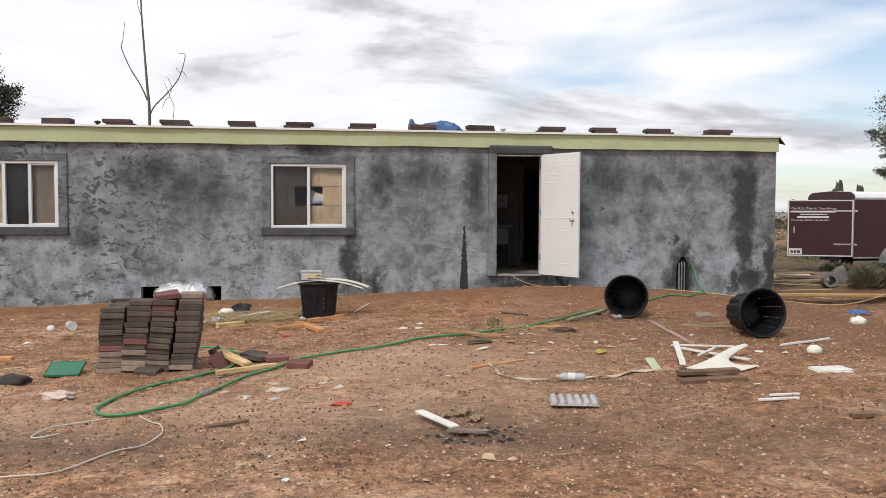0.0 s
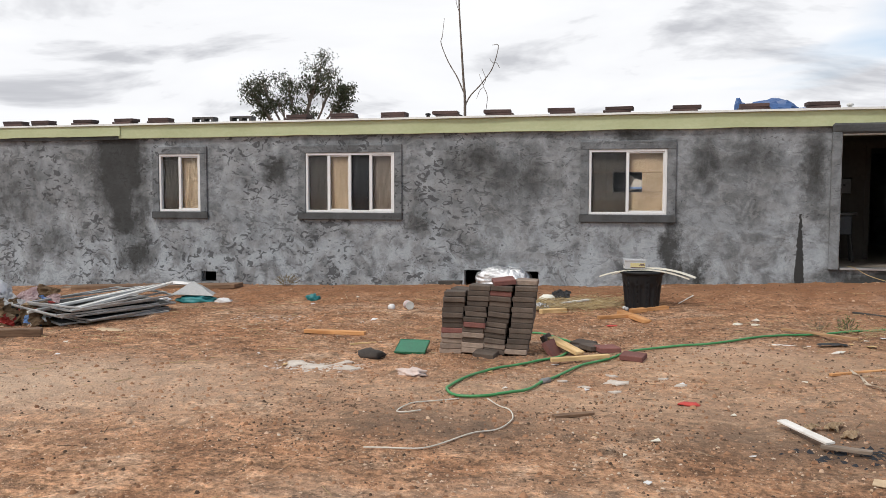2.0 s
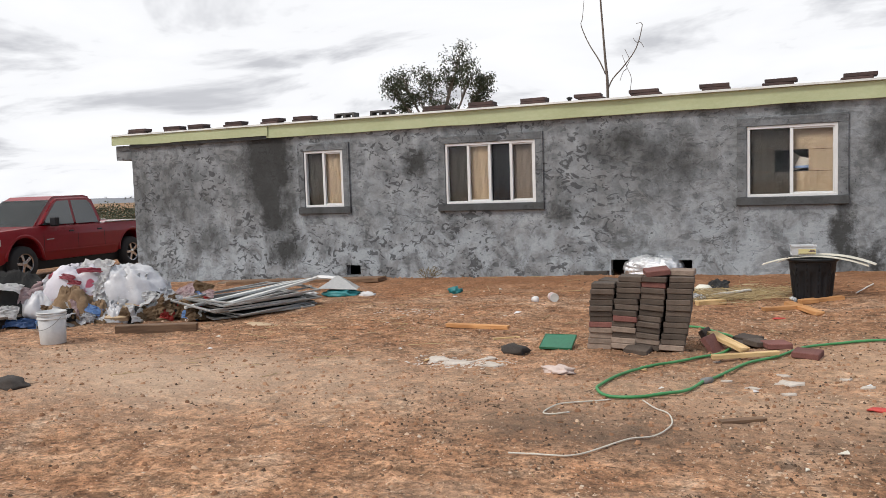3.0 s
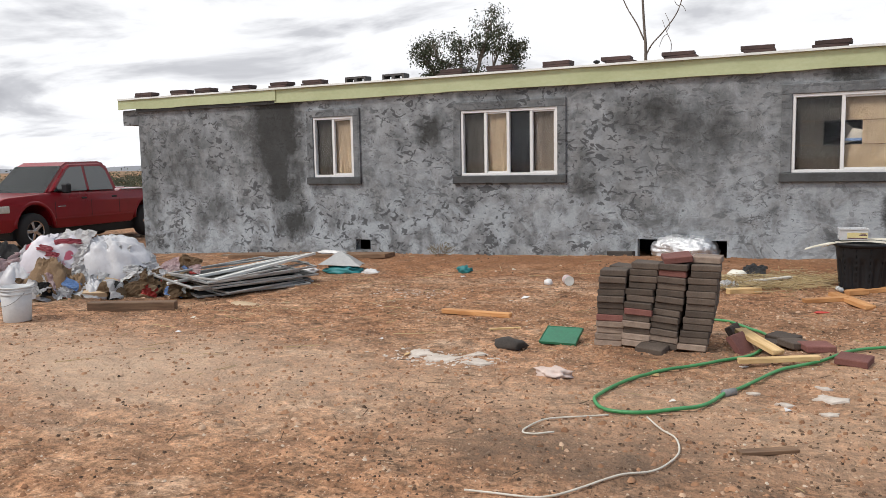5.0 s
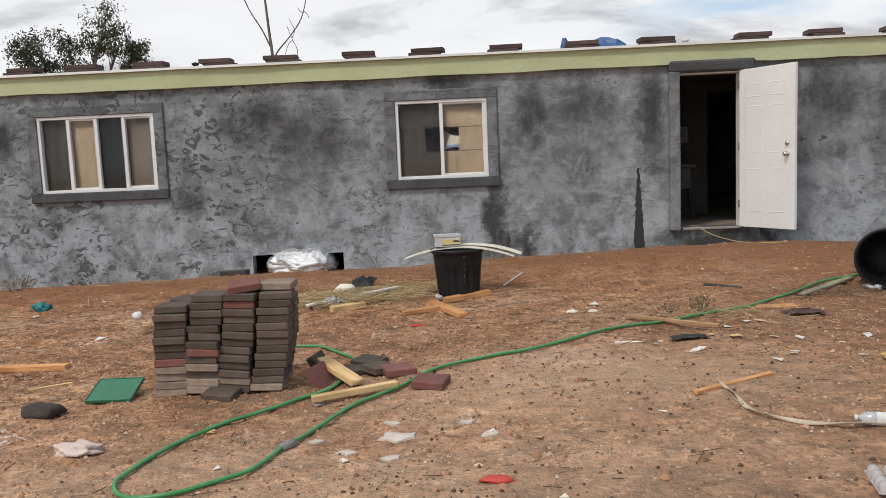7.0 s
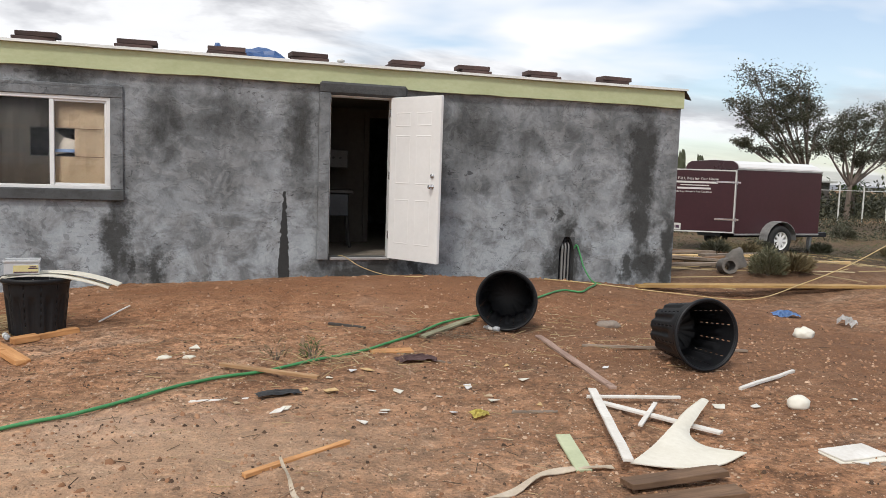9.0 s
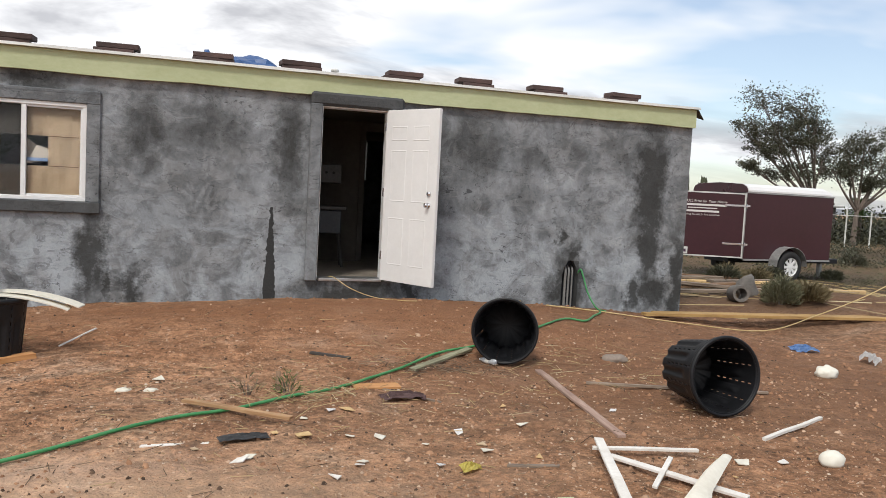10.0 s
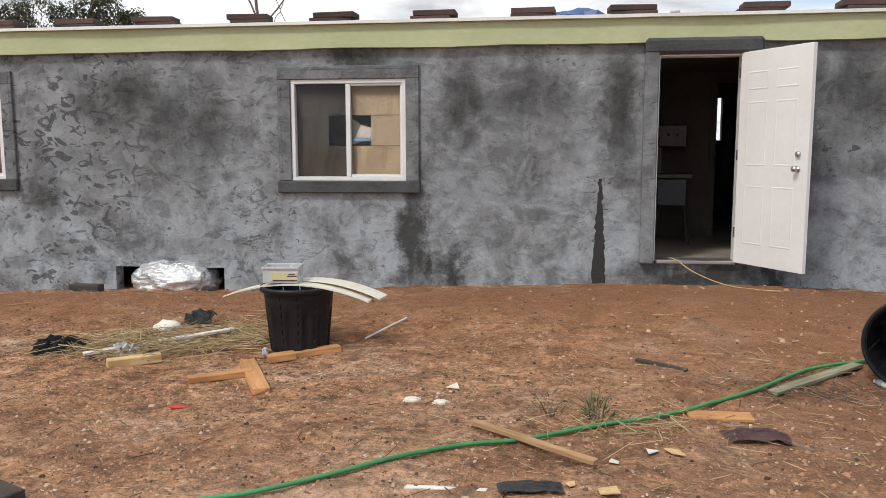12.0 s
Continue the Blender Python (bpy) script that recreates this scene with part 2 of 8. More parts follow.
# damp stains on the stucco: x, z, half width, half height, strength
STAINS = [(-14.6, 1.7, 1.0, 0.9, 0.26), (-15.5, 1.2, 0.3, 1.2, 0.3), (-12.35, 2.30, 0.42, 0.75, 1.15), (-12.25, 1.45, 0.26, 0.55, 0.9), (-12.0, 0.65, 0.35, 0.25, 0.7), (-13.9, 0.9, 0.5, 0.3, 0.35),
          (-9.2, 2.2, 0.20, 0.28, 0.8), (-11.9, 1.4, 0.14, 0.4, 0.5), (-4.9, 2.10, 0.55, 0.40, 0.40), (-5.6, 2.35, 0.5, 0.25, 0.5),
          (-1.95, 2.25, 0.20, 0.36, 0.55), (-1.2, 2.35, 0.32, 0.30, 0.45), (-0.38, 2.15, 0.16, 0.55, 0.6), (-2.45, 0.95, 0.12, 0.5, 0.8),
          (-2.0, 0.52, 0.10, 0.22, 0.9), (-2.32, 0.5, 0.06, 0.2, 0.8), (4.42, 2.0, 0.20, 0.75, 0.95), (4.45, 1.2, 0.14, 0.5, 0.95), (4.52, 0.55, 0.16, 0.22, 0.95), (4.25, 0.55, 0.10, 0.2, 0.9), (4.05, 2.4, 0.4, 0.3, 0.3),
          (1.25, 1.9, 0.30, 0.9, 0.55), (1.9, 2.3, 0.5, 0.35, 0.4), (2.6, 2.1, 0.3, 0.5, 0.3), (0.4, 0.52, 0.6, 0.14, 0.75), (1.15, 0.45, 0.10, 0.22, 0.9), (3.3, 0.62, 0.20, 0.36, 0.95), (3.32, 1.02, 0.09, 0.16, 0.8), (4.92, 0.7, 0.10, 0.6, 0.9), (3.12, 1.28, 0.05, 0.12, 0.8), (-6.6, 1.3, 0.25, 0.2, 0.4), (-3.1, 2.72, 0.3, 0.12, 0.6)]


def make_stucco(name="stucco", dark=0.0, stains=True):
    k = Nodes(name)
    big = k.noise(0.8, 6, 0.62, (1, 1, 0.6), 0.5)
    mid = k.noise(3.0, 5, 0.62, (1, 1, 0.9), 0.4)
    fine = k.noise(28, 4, 0.7)
    c = k.ramp(mid, (0.33, (0.118, 0.125, 0.132)), (0.46, (0.196, 0.209, 0.221)), (0.56, (0.268, 0.287, 0.305)), (0.68, (0.375, 0.400, 0.424)))
    c = k.mix(k.ramp(big, (0.38, 0.66), (0.52, 0.0)), c, (0.110, 0.114, 0.116))
    wash = k.ramp(k.noise(1.7, 5, 0.6, (1, 1, 0.16), 0.3), (0.50, 0.0), (0.66, 0.55))
    c = k.mix(wash, c, (0.115, 0.119, 0.120))
    # skim coat left by the trowel, with crisp edges
    skim = k.ramp(k.noise(3.6, 4, 0.55, (0.7, 1, 1.2), 1.3), (0.48, 0.0), (0.56, 1.0))
    c = k.mix(k.math("MULTIPLY", skim, 0.24), c, (0.44, 0.455, 0.465))
    z = k.xyz()[2]
    west = k.ramp(k.math("DIVIDE", k.math("ADD", k.xyz()[0], 16.0), 21.0), (0.46, 1.0), (0.66, 0.30))
    lime = k.math("MULTIPLY", k.ramp(k.noise(2.0, 6, 0.7, (1, 1, 0.95), 0.5), (0.44, 0.0), (0.58, 1.0)), k.ramp(k.math("DIVIDE", z, 3.0), (0.14, 0.85), (0.60, 0.15)))
    c = k.mix(lime, c, (0.45, 0.495, 0.535))
    crumb = k.ramp(k.noise(7.4, 3, 0.55, (0.8, 1, 1.2), 1.3), (0.572, 0.0), (0.592, 1.0))
    crumb2 = k.ramp(k.noise(15, 3, 0.55, (0.8, 1, 1.2), 1.2), (0.62, 0.0), (0.66, 1.0))
    zone = k.math("MULTIPLY", k.ramp(k.noise(0.9, 4, 0.55), (0.38, 0.30), (0.54, 1.0)), west)
    zone2 = k.ramp(k.noise(1.4, 4, 0.6, (1, 1, 1.1)), (0.50, 0.0), (0.60, 1.0))
    cr = k.math("MAXIMUM", k.math("MULTIPLY", crumb, zone), k.math("MULTIPLY", crumb2, zone2))
    c = k.mix(k.math("MULTIPLY", cr, 0.80), c, (0.066, 0.070, 0.075))
    line = k.math("LESS_THAN", k.math("ABSOLUTE", k.math("SUBTRACT", k.noise(2.4, 5, 0.6, (0.7, 1, 1.5), 0.8), 0.5)), 0.0042)
    crack = k.math("MULTIPLY", line, k.ramp(k.noise(1.3, 4, 0.6), (0.48, 0.0), (0.58, 0.7)))
    c = k.mix(crack, c, (0.08, 0.082, 0.084))
    if stains:
        x = k.math("ADD", k.xyz()[0], k.math("MULTIPLY", k.math("SUBTRACT", k.noise(2.8, 7, 0.75), 0.5), 0.75))
        zz = k.math("ADD", z, k.math("MULTIPLY", k.math("SUBTRACT", k.noise(2.1, 7, 0.75), 0.5), 0.75))
        total = None
        for sx, sz, hw, hh, s in STAINS:
            dx = k.math("DIVIDE", k.math("SUBTRACT", x, sx), hw)
            dz = k.math("DIVIDE", k.math("SUBTRACT", zz, sz), hh)
            r = k.math("ADD", k.math("MULTIPLY", dx, dx), k.math("MULTIPLY", dz, dz))
            g = k.math("MULTIPLY", k.math("POWER", 2.718, k.math("MULTIPLY", r, -0.8)), s)
            total = g if total is None else k.math("MAXIMUM", total, g)
        total = k.math("MULTIPLY", total, k.ramp(k.noise(5.5, 6, 0.7, (1, 1, 0.5)), (0.32, 0.62), (0.62, 1.2)))
        c = k.mix(k.ramp(total, (0.08, 0.0), (0.30, 0.55), (0.58, 0.92)), c, (0.043, 0.044, 0.043))
        # the dark run below the drip, wider towards the ground
        wob = k.math("MULTIPLY", k.math("SUBTRACT", k.noise(14, 3), 0.5), 0.07)
        wide = k.math("ADD", k.math("MULTIPLY", k.math("SUBTRACT", 1.50, z), 0.055), 0.015)
        near = k.math("ABSOLUTE", k.math("ADD", k.math("ADD", k.xyz()[0], 0.55), wob))
        run = k.math("MULTIPLY", k.math("LESS_THAN", near, wide), k.math("LESS_THAN", z, 1.5))
        c = k.mix(run, c, (0.045, 0.046, 0.046))
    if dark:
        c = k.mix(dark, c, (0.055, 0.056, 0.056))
    c = k.mix(0.32, c, k.ramp(fine, (0.3, 0.55), (0.6, 1.0)), "MULTIPLY")
    h = k.math("ADD", k.math("MULTIPLY", skim, 0.10), k.math("ADD", k.math("MULTIPLY", mid, 0.7), k.math("MULTIPLY", fine, 0.22)))
    h = k.math("SUBTRACT", h, k.math("MULTIPLY", k.math("ADD", cr, crack), 0.22))
    k.bump(h, 0.6, 0.03)
    return k.done(c, 0.92, Specular_IOR_Level=0.25)


def make_wood(name, a, b, rough=0.75, stretch=(14, 14, 1.2), vary=0.25):
    k = Nodes(name)
    g = k.noise(3.0, 6, 0.6, stretch, 0.6)
    s = k.noise(2.0, 4, 0.6)
    c = k.ramp(g, (0.32, a), (0.66, b))
    c = k.mix(k.math("MULTIPLY", k.ramp(s, (0.5, 0.0), (0.72, 1.0)), 0.5), c, tuple(0.5 * v for v in a))
    v = k.math("ADD", k.math("MULTIPLY", k.rand(), vary), 1 - vary / 2)
    c = k.node("ShaderNodeHueSaturation", Color=c, Value=v).outputs[0]
    k.bump(g, 0.25, 0.004)
    return k.done(c, rough)


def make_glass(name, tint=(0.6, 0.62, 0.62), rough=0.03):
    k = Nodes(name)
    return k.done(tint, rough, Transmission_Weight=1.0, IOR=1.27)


def make_leaf(name, a, b):
    k = Nodes(name)
    c = k.mix(k.island(), a, b)
    return k.done(c, 0.6, Specular_IOR_Level=0.3)


DIRT = make_dirt()
STUCCO = make_stucco()
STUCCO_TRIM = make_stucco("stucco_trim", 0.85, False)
STUCCO_END = make_stucco("stucco_end", 0.1, False)
STUCCO_BAND = make_stucco("stucco_band", 0.30, False)
GREEN_PAINT = worn("green_paint", (0.40, 0.44, 0.24), (0.51, 0.55, 0.34), 0.6, 5, 0.1, stretch=(0.5, 1, 1))
WHITE_EDGE = worn("white_edge", (0.55, 0.55, 0.52), (0.74, 0.74, 0.71), 0.55, 6)
WHITE_PAINT = worn("white_paint", (0.76, 0.76, 0.75), (0.84, 0.84, 0.83), 0.38, 3, 0.05)
VINYL = worn("white_vinyl", (0.70, 0.71, 0.71), (0.82, 0.82, 0.82), 0.4, 6, 0.05)
ROOFING = worn("roofing", (0.30, 0.30, 0.29), (0.45, 0.45, 0.43), 0.9, 8, 0.4)
SLAB_BROWN = worn("paver_brown", (0.058, 0.043, 0.034), (0.135, 0.104, 0.083), 0.9, 14, 0.5, vary=0.6)
SLAB_RED = worn("paver_red", (0.14, 0.050, 0.042), (0.24, 0.105, 0.088), 0.9, 14, 0.5, vary=0.3)
ROOF_SLAB = worn("roof_paver", (0.045, 0.030, 0.028), (0.10, 0.062, 0.055), 0.9, 14, 0.4, vary=0.7)
CINDER = worn("cinder", (0.055, 0.050, 0.048), (0.11, 0.10, 0.095), 0.95, 20, 0.6)
BLACK_PLASTIC = worn("black_plastic", (0.007, 0.0075, 0.009), (0.017, 0.018, 0.021), 0.48, 7, 0.12, Specular_IOR_Level=0.3)
HOSE_GREEN = worn("hose_green", (0.030, 0.20, 0.060), (0.09, 0.34, 0.13), 0.42, 14, 0.1)
PINE = make_wood("pine", (0.52, 0.33, 0.14), (0.72, 0.52, 0.27))
CEDAR = make_wood("orange_wood", (0.48, 0.215, 0.075), (0.66, 0.35, 0.145))
GREY_WOOD = make_wood("weathered_wood", (0.15, 0.11, 0.08), (0.33, 0.26, 0.20))
BROWN_WOOD = make_wood("brown_wood", (0.11, 0.060, 0.032), (0.24, 0.145, 0.085))
WHITE_WOOD = worn("white_painted_wood", (0.62, 0.58, 0.52), (0.82, 0.80, 0.76), 0.6, 8, 0.2)
CREAM = worn("cream_board", (0.62, 0.58, 0.48), (0.78, 0.75, 0.66), 0.6, 5, 0.1)
CARDBOARD = worn("cardboard", (0.43, 0.31, 0.19), (0.60, 0.46, 0.31), 0.85, 4, 0.12)
CINDER_WOOD = make_wood("charred_wood", (0.035, 0.031, 0.028), (0.075, 0.066, 0.058))
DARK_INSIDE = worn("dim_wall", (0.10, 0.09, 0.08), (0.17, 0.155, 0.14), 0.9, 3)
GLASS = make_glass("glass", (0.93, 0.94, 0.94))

# ---- helpers for meshes ----


def part(name, bm, material, parent=None, label="", smooth=False):
    """Links a bmesh as one mesh object, under a thing or a part where one is given."""
    me = bpy.data.meshes.new(name)
    bm.normal_update()
    bm.to_mesh(me)
    bm.free()
    me.materials.append(material)
    if smooth:
        me.polygons.foreach_set("use_smooth", [True] * len(me.polygons))
    ob = new(name, me)
    if parent is not None:
        ob.parent = parent
    if label:
        tagged(ob, label)
    return ob


def share(name, mesh, parent, m):
    """One more object on a mesh that exists."""
    ob = new(name, mesh)
    ob.parent = parent
    ob.matrix_basis = m
    return ob


def thing(name, m, label, category, group="", kind=""):
    """An empty at the base of a thing, for its parts."""
    ob = new(name)
    ob.empty_display_size = 0.1
    ob.matrix_basis = m
    return tagged(ob, label, category, group, kind)


def box(bm, x0, x1, y0, y1, z0, z1, bevel=0.0, m=None):
    vs = bmesh.ops.create_cube(bm, size=1.0)["verts"]
    for v in vs:
        v.co = Vector(((x0 + x1) / 2 + v.co.x * (x1 - x0), (y0 + y1) / 2 + v.co.y * (y1 - y0), (z0 + z1) / 2 + v.co.z * (z1 - z0)))
    if bevel:
        es = list({e for v in vs for e in v.link_edges})
        r = bmesh.ops.bevel(bm, geom=es, offset=bevel, segments=1, affect="EDGES", profile=0.5)
        vs = list({v for f in r["faces"] for v in f.verts} | {v for v in vs if v.is_valid})
    if m is not None:
        bmesh.ops.transform(bm, matrix=m, verts=vs)
    return vs


def boxed(x0, x1, y0, y1, z0, z1, bevel=0.0, m=None):
    bm = bmesh.new()
    box(bm, x0, x1, y0, y1, z0, z1, bevel, m)
    return bm


def lathe(bm, prof, n=24, m=None, cap=True):
    """Turns (r, z) pairs about z."""
    rings = []
    for r, z in prof:
        ring = []
        for i in range(n):
            a = 2 * math.pi * i / n
            co = Vector((r * math.cos(a), r * math.sin(a), z))
            ring.append(bm.verts.new(m @ co if m is not None else co))
        rings.append(ring)
    for a, b in zip(rings, rings[1:]):
        for i in range(n):
            bm.faces.new((a[i], a[(i + 1) % n], b[(i + 1) % n], b[i]))
    for ring, flip in ((rings[0], True), (rings[-1], False)):
        if cap and (ring[0].co - ring[n // 2].co).length > 1e-4:
            bm.faces.new(ring[::-1] if flip else ring)
    return rings


def smooth_line(pts, steps=6):
    """Catmull-Rom through the points."""
    p = [Vector(q) for q in pts]
    p = [2 * p[0] - p[1]] + p + [2 * p[-1] - p[-2]]
    res = []
    for i in range(1, len(p) - 2):
        a, b, c, d = p[i - 1:i + 3]
        for s in range(steps):
            t = s / steps
            res.append(0.5 * ((2 * b) + (c - a) * t + (2 * a - 5 * b + 4 * c - d) * t * t + (3 * b - a - 3 * c + d) * t ** 3))
    res.append(p[-2])
    return res


def tube(bm, pts, r, n=7, taper=None):
    """A round tube along points; taper: the end radius."""
    rings, m = [], len(pts)
    for i, p in enumerate(pts):
        d = (pts[min(i + 1, m - 1)] - pts[max(i - 1, 0)])
        d = d.normalized() if d.length > 1e-6 else Vector((0, 0, 1))
        u = d.orthogonal().normalized() if i == 0 else (u - d * u.dot(d)).normalized()
        w = d.cross(u)
        rr = r if taper is None else r + (taper - r) * i / (m - 1)
        rings.append([bm.verts.new(p + (u * math.cos(2 * math.pi * k / n) + w * math.sin(2 * math.pi * k / n)) * rr) for k in range(n)])
    for a, b in zip(rings, rings[1:]):
        for i in range(n):
            bm.faces.new((a[i], a[(i + 1) % n], b[(i + 1) % n], b[i]))
    bm.faces.new(rings[0][::-1]), bm.faces.new(rings[-1])


def pane_wall(bm, x0, x1, z0, z1, y0, y1, holes, step=0.5):
    """An upright slab from y0 to y1 with rectangular holes (x0, x1, z0, z1) through it."""
    xs = sorted({x0, x1, *[v for h in holes for v in h[:2]]})
    zs = sorted({z0, z1, *[v for h in holes for v in h[2:]]})
    vs = {}

    def v(i, j, y):
        if (i, j, y) not in vs:
            vs[i, j, y] = bm.verts.new((xs[i], y, zs[j]))
        return vs[i, j, y]

    def solid(i, j):
        if not (0 <= i < len(xs) - 1 and 0 <= j < len(zs) - 1):
            return False
        cx, cz = (xs[i] + xs[i + 1]) / 2, (zs[j] + zs[j + 1]) / 2
        return not any(a < cx < b and c < cz < d for a, b, c, d in holes)

    for i in range(len(xs) - 1):
        for j in range(len(zs) - 1):
            if not solid(i, j):
                continue
            bm.faces.new((v(i, j, y0), v(i + 1, j, y0), v(i + 1, j + 1, y0), v(i, j + 1, y0)))
            bm.faces.new((v(i, j, y1), v(i, j + 1, y1), v(i + 1, j + 1, y1), v(i + 1, j, y1)))
            for di, dj, a, b in ((-1, 0, (i, j), (i, j + 1)), (1, 0, (i + 1, j + 1), (i + 1, j)), (0, -1, (i + 1, j), (i, j)), (0, 1, (i, j + 1), (i + 1, j + 1))):
                if not solid(i + di, j + dj):
                    bm.faces.new((v(*a, y0), v(*b, y0), v(*b, y1), v(*a, y1)))


def blob(bm, r, c, squash=(1, 1, 1), rough=0.25, freq=2.0, sub=3, seed=0.0, flat=None):
    """A crumpled lump; flat: the height below which it lies flat."""
    vs = bmesh.ops.create_icosphere(bm, subdivisions=sub, radius=1.0)["verts"]
    for v in vs:
        d = v.co.normalized()
        q = d * freq + Vector((seed, seed * 1.7, -seed))
        k = 1 + rough * (noise.noise(q) + 0.5 * abs(noise.noise(q * 2.3)) + 0.35 * noise.noise(q * 5.1))
        v.co = Vector((d.x * squash[0], d.y * squash[1], d.z * squash[2])) * (r * k) + Vector(c)
        if flat is not None and v.co.z < flat:
            v.co.z = flat + 0.05 * (v.co.z - flat)
    return vs


# ---- the ground ----


def step(a, b, x):
    t = np.clip((x - a) / (b - a), 0, 1)
    return t * t * (3 - 2 * t)


def lattice(ix, iy, seed):
    h = np.sin(ix * 127.1 + iy * 311.7 + seed * 74.7) * 43758.5453
    return h - np.floor(h)


def value_noise(x, y, seed=0):
    ix, iy = np.floor(x), np.floor(y)
    fx, fy = x - ix, y - iy
    fx, fy = fx * fx * (3 - 2 * fx), fy * fy * (3 - 2 * fy)
    a, b = lattice(ix, iy, seed), lattice(ix + 1, iy, seed)
    c, d = lattice(ix, iy + 1, seed), lattice(ix + 1, iy + 1, seed)
    return (a + (b - a) * fx) * (1 - fy) + (c + (d - c) * fx) * fy - 0.5


def ground_height(x, y):
    """The lie of the land: a slight fall to the west, a dirt bank before the door, a dug pit east of the house."""
    x, y = np.asarray(x, float), np.asarray(y, float)
    z = 0.25 - 0.10 * step(-4.5, -10, x) - 0.20 * step(-11, -19, x) + 0.05 * step(-4.0, -1.5, x) * step(-8.5, -6.5, y) - 0.10 * step(2.8, 6.0, x)
    wide = np.where(x < 0.7, 3.6, 3.0)
    z = z + 0.27 * np.exp(-((y + 1.15) / 1.45) ** 2) * np.exp(-((x - 0.7) / wide) ** 2)
    z = z + 0.10 * np.exp(-((y + 0.9) / 0.7) ** 2) * step(-13, -10, x) * step(-2, -5, x)
    z = z - 0.10 * step(-0.6, 0.2, y) * step(-9, -15, x)
    z = z - 0.05 * step(3, 8, y)
    z = z + 0.28 * np.exp(-((x - 8.5) / 2.2) ** 2 - ((y - 0.8) / 1.3) ** 2) - 0.10 * np.exp(-((x - 6.2) / 1.2) ** 2 - ((y + 1.0) / 0.8) ** 2)
    near = np.exp(-((x + 4) / 30) ** 2 - ((y + 5) / 25) ** 2)
    rough = 0.018 * value_noise(x * 0.9, y * 0.9, 1) + 0.022 * value_noise(x * 2.6, y * 2.6, 2) + 0.026 * value_noise(x * 6, y * 6, 3) + 0.020 * value_noise(x * 13, y * 13, 4)
    return z + rough * near


def gz(x, y):
    return float(ground_height(x, y))


def on(x, y, dz=0.0, rx=0, ry=0, rz=0):
    """A pose on the ground."""
    return pose(x, y, gz(x, y) + dz, rx, ry, rz)


def spread(lo, hi, fine, far, grow=1.16):
    mid = list(np.arange(lo, hi, fine))
    a, d = [], fine
    p = lo
    while p > -far:
        d *= grow
        p -= d
        a.append(p)
    b, d, p = [], fine, mid[-1]
    while p < far:
        d *= grow
        p += d
        b.append(p)
    return np.array(a[::-1] + mid + b)


def grid_mesh(name, xs, ys, height):
    X, Y = np.meshgrid(xs, ys)
    Z = height(X, Y)
    nx, ny = len(xs), len(ys)
    me = bpy.data.meshes.new(name)
    me.vertices.add(nx * ny)
    me.vertices.foreach_set("co", np.stack([X, Y, Z], -1).ravel().astype(np.float32))
    i = (np.arange(ny - 1)[:, None] * nx + np.arange(nx - 1)[None]).ravel()
    quads = np.stack([i, i + 1, i + 1 + nx, i + nx], -1).astype(np.int32)
    me.loops.add(quads.size)
    me.loops.foreach_set("vertex_index", quads.ravel())
    me.polygons.add(len(quads))
    me.polygons.foreach_set("loop_start", np.arange(0, quads.size, 4, dtype=np.int32))
    me.update(calc_edges=True)
    me.polygons.foreach_set("use_smooth", np.ones(len(quads), bool))
    return me


me = grid_mesh("ground", spread(-13.0, 6.5, 0.055, 900), spread(-13.5, 0.6, 0.055, 900), ground_height)
me.materials.append(DIRT)
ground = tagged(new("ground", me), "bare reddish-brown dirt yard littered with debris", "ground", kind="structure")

# ---- the house ----
XL, XR, DEEP, ROOF_Z = -15.77, 5.0, 7.3, 3.06
WIN = {"a": (-11.51, -10.67, 1.475, 2.52), "b": (-8.62, -7.0, 1.475, 2.51), "c": (-3.735, -2.52, 1.47, 2.51)}
DOOR = (-0.02, 0.80, 0.68, 2.70)
VENT = (-10.69, -10.39, 0.205, 0.39)
CRAWL = (-5.78, -4.53, 0.10, 0.525)
NICHE = (3.19, 3.42, 0.30, 0.97)

house = thing("house", pose(0, 0, 0), "long single-storey house with unpainted grey stucco walls", "house")
bm = bmesh.new()
pane_wall(bm, XL, XR, -0.25, 2.84, 0.0, 0.16, [*WIN.values(), DOOR, VENT, CRAWL, NICHE])
part("wall", bm, STUCCO, house, "mottled grey stucco front wall with dark damp stains")
bm = bmesh.new()
box(bm, XL, XL + 0.16, 0.164, DEEP, -0.25, 2.84)
part("wall", bm, STUCCO_END, house)
bm = bmesh.new()
box(bm, XR - 0.16, XR, 0.164, DEEP, -0.25, 2.84)
part("wall", bm, STUCCO_END, house)
bm = bmesh.new()
pane_wall(bm, XL + 0.164, XR - 0.164, -0.25, 2.84, DEEP - 0.16, DEEP, [(1.95, 2.07, 1.95, 2.72)])
part("wall", bm, STUCCO_END, house, "rear wall with one narrow opening")

# roof sheet with a slight pitch, its white metal edge and the green fascia boards
bm = bmesh.new()
ridge = DEEP / 2
sect = [(-0.02, ROOF_Z - 0.03), (-0.02, ROOF_Z), (ridge, ROOF_Z + 0.22), (DEEP + 0.05, ROOF_Z), (DEEP + 0.05, ROOF_Z - 0.03), (ridge, ROOF_Z + 0.16)]
ra = [bm.verts.new((-16.20, y, z)) for y, z in sect]
rb = [bm.verts.new((5.03, y, z)) for y, z in sect]
for i in range(6):
    j = (i + 1) % 6
    bm.faces.new((ra[i], rb[i], rb[j], ra[j]))
bm.faces.new(ra), bm.faces.new(rb[::-1])
part("roof", bm, ROOFING, house, "pale grey low-pitched rolled roofing")


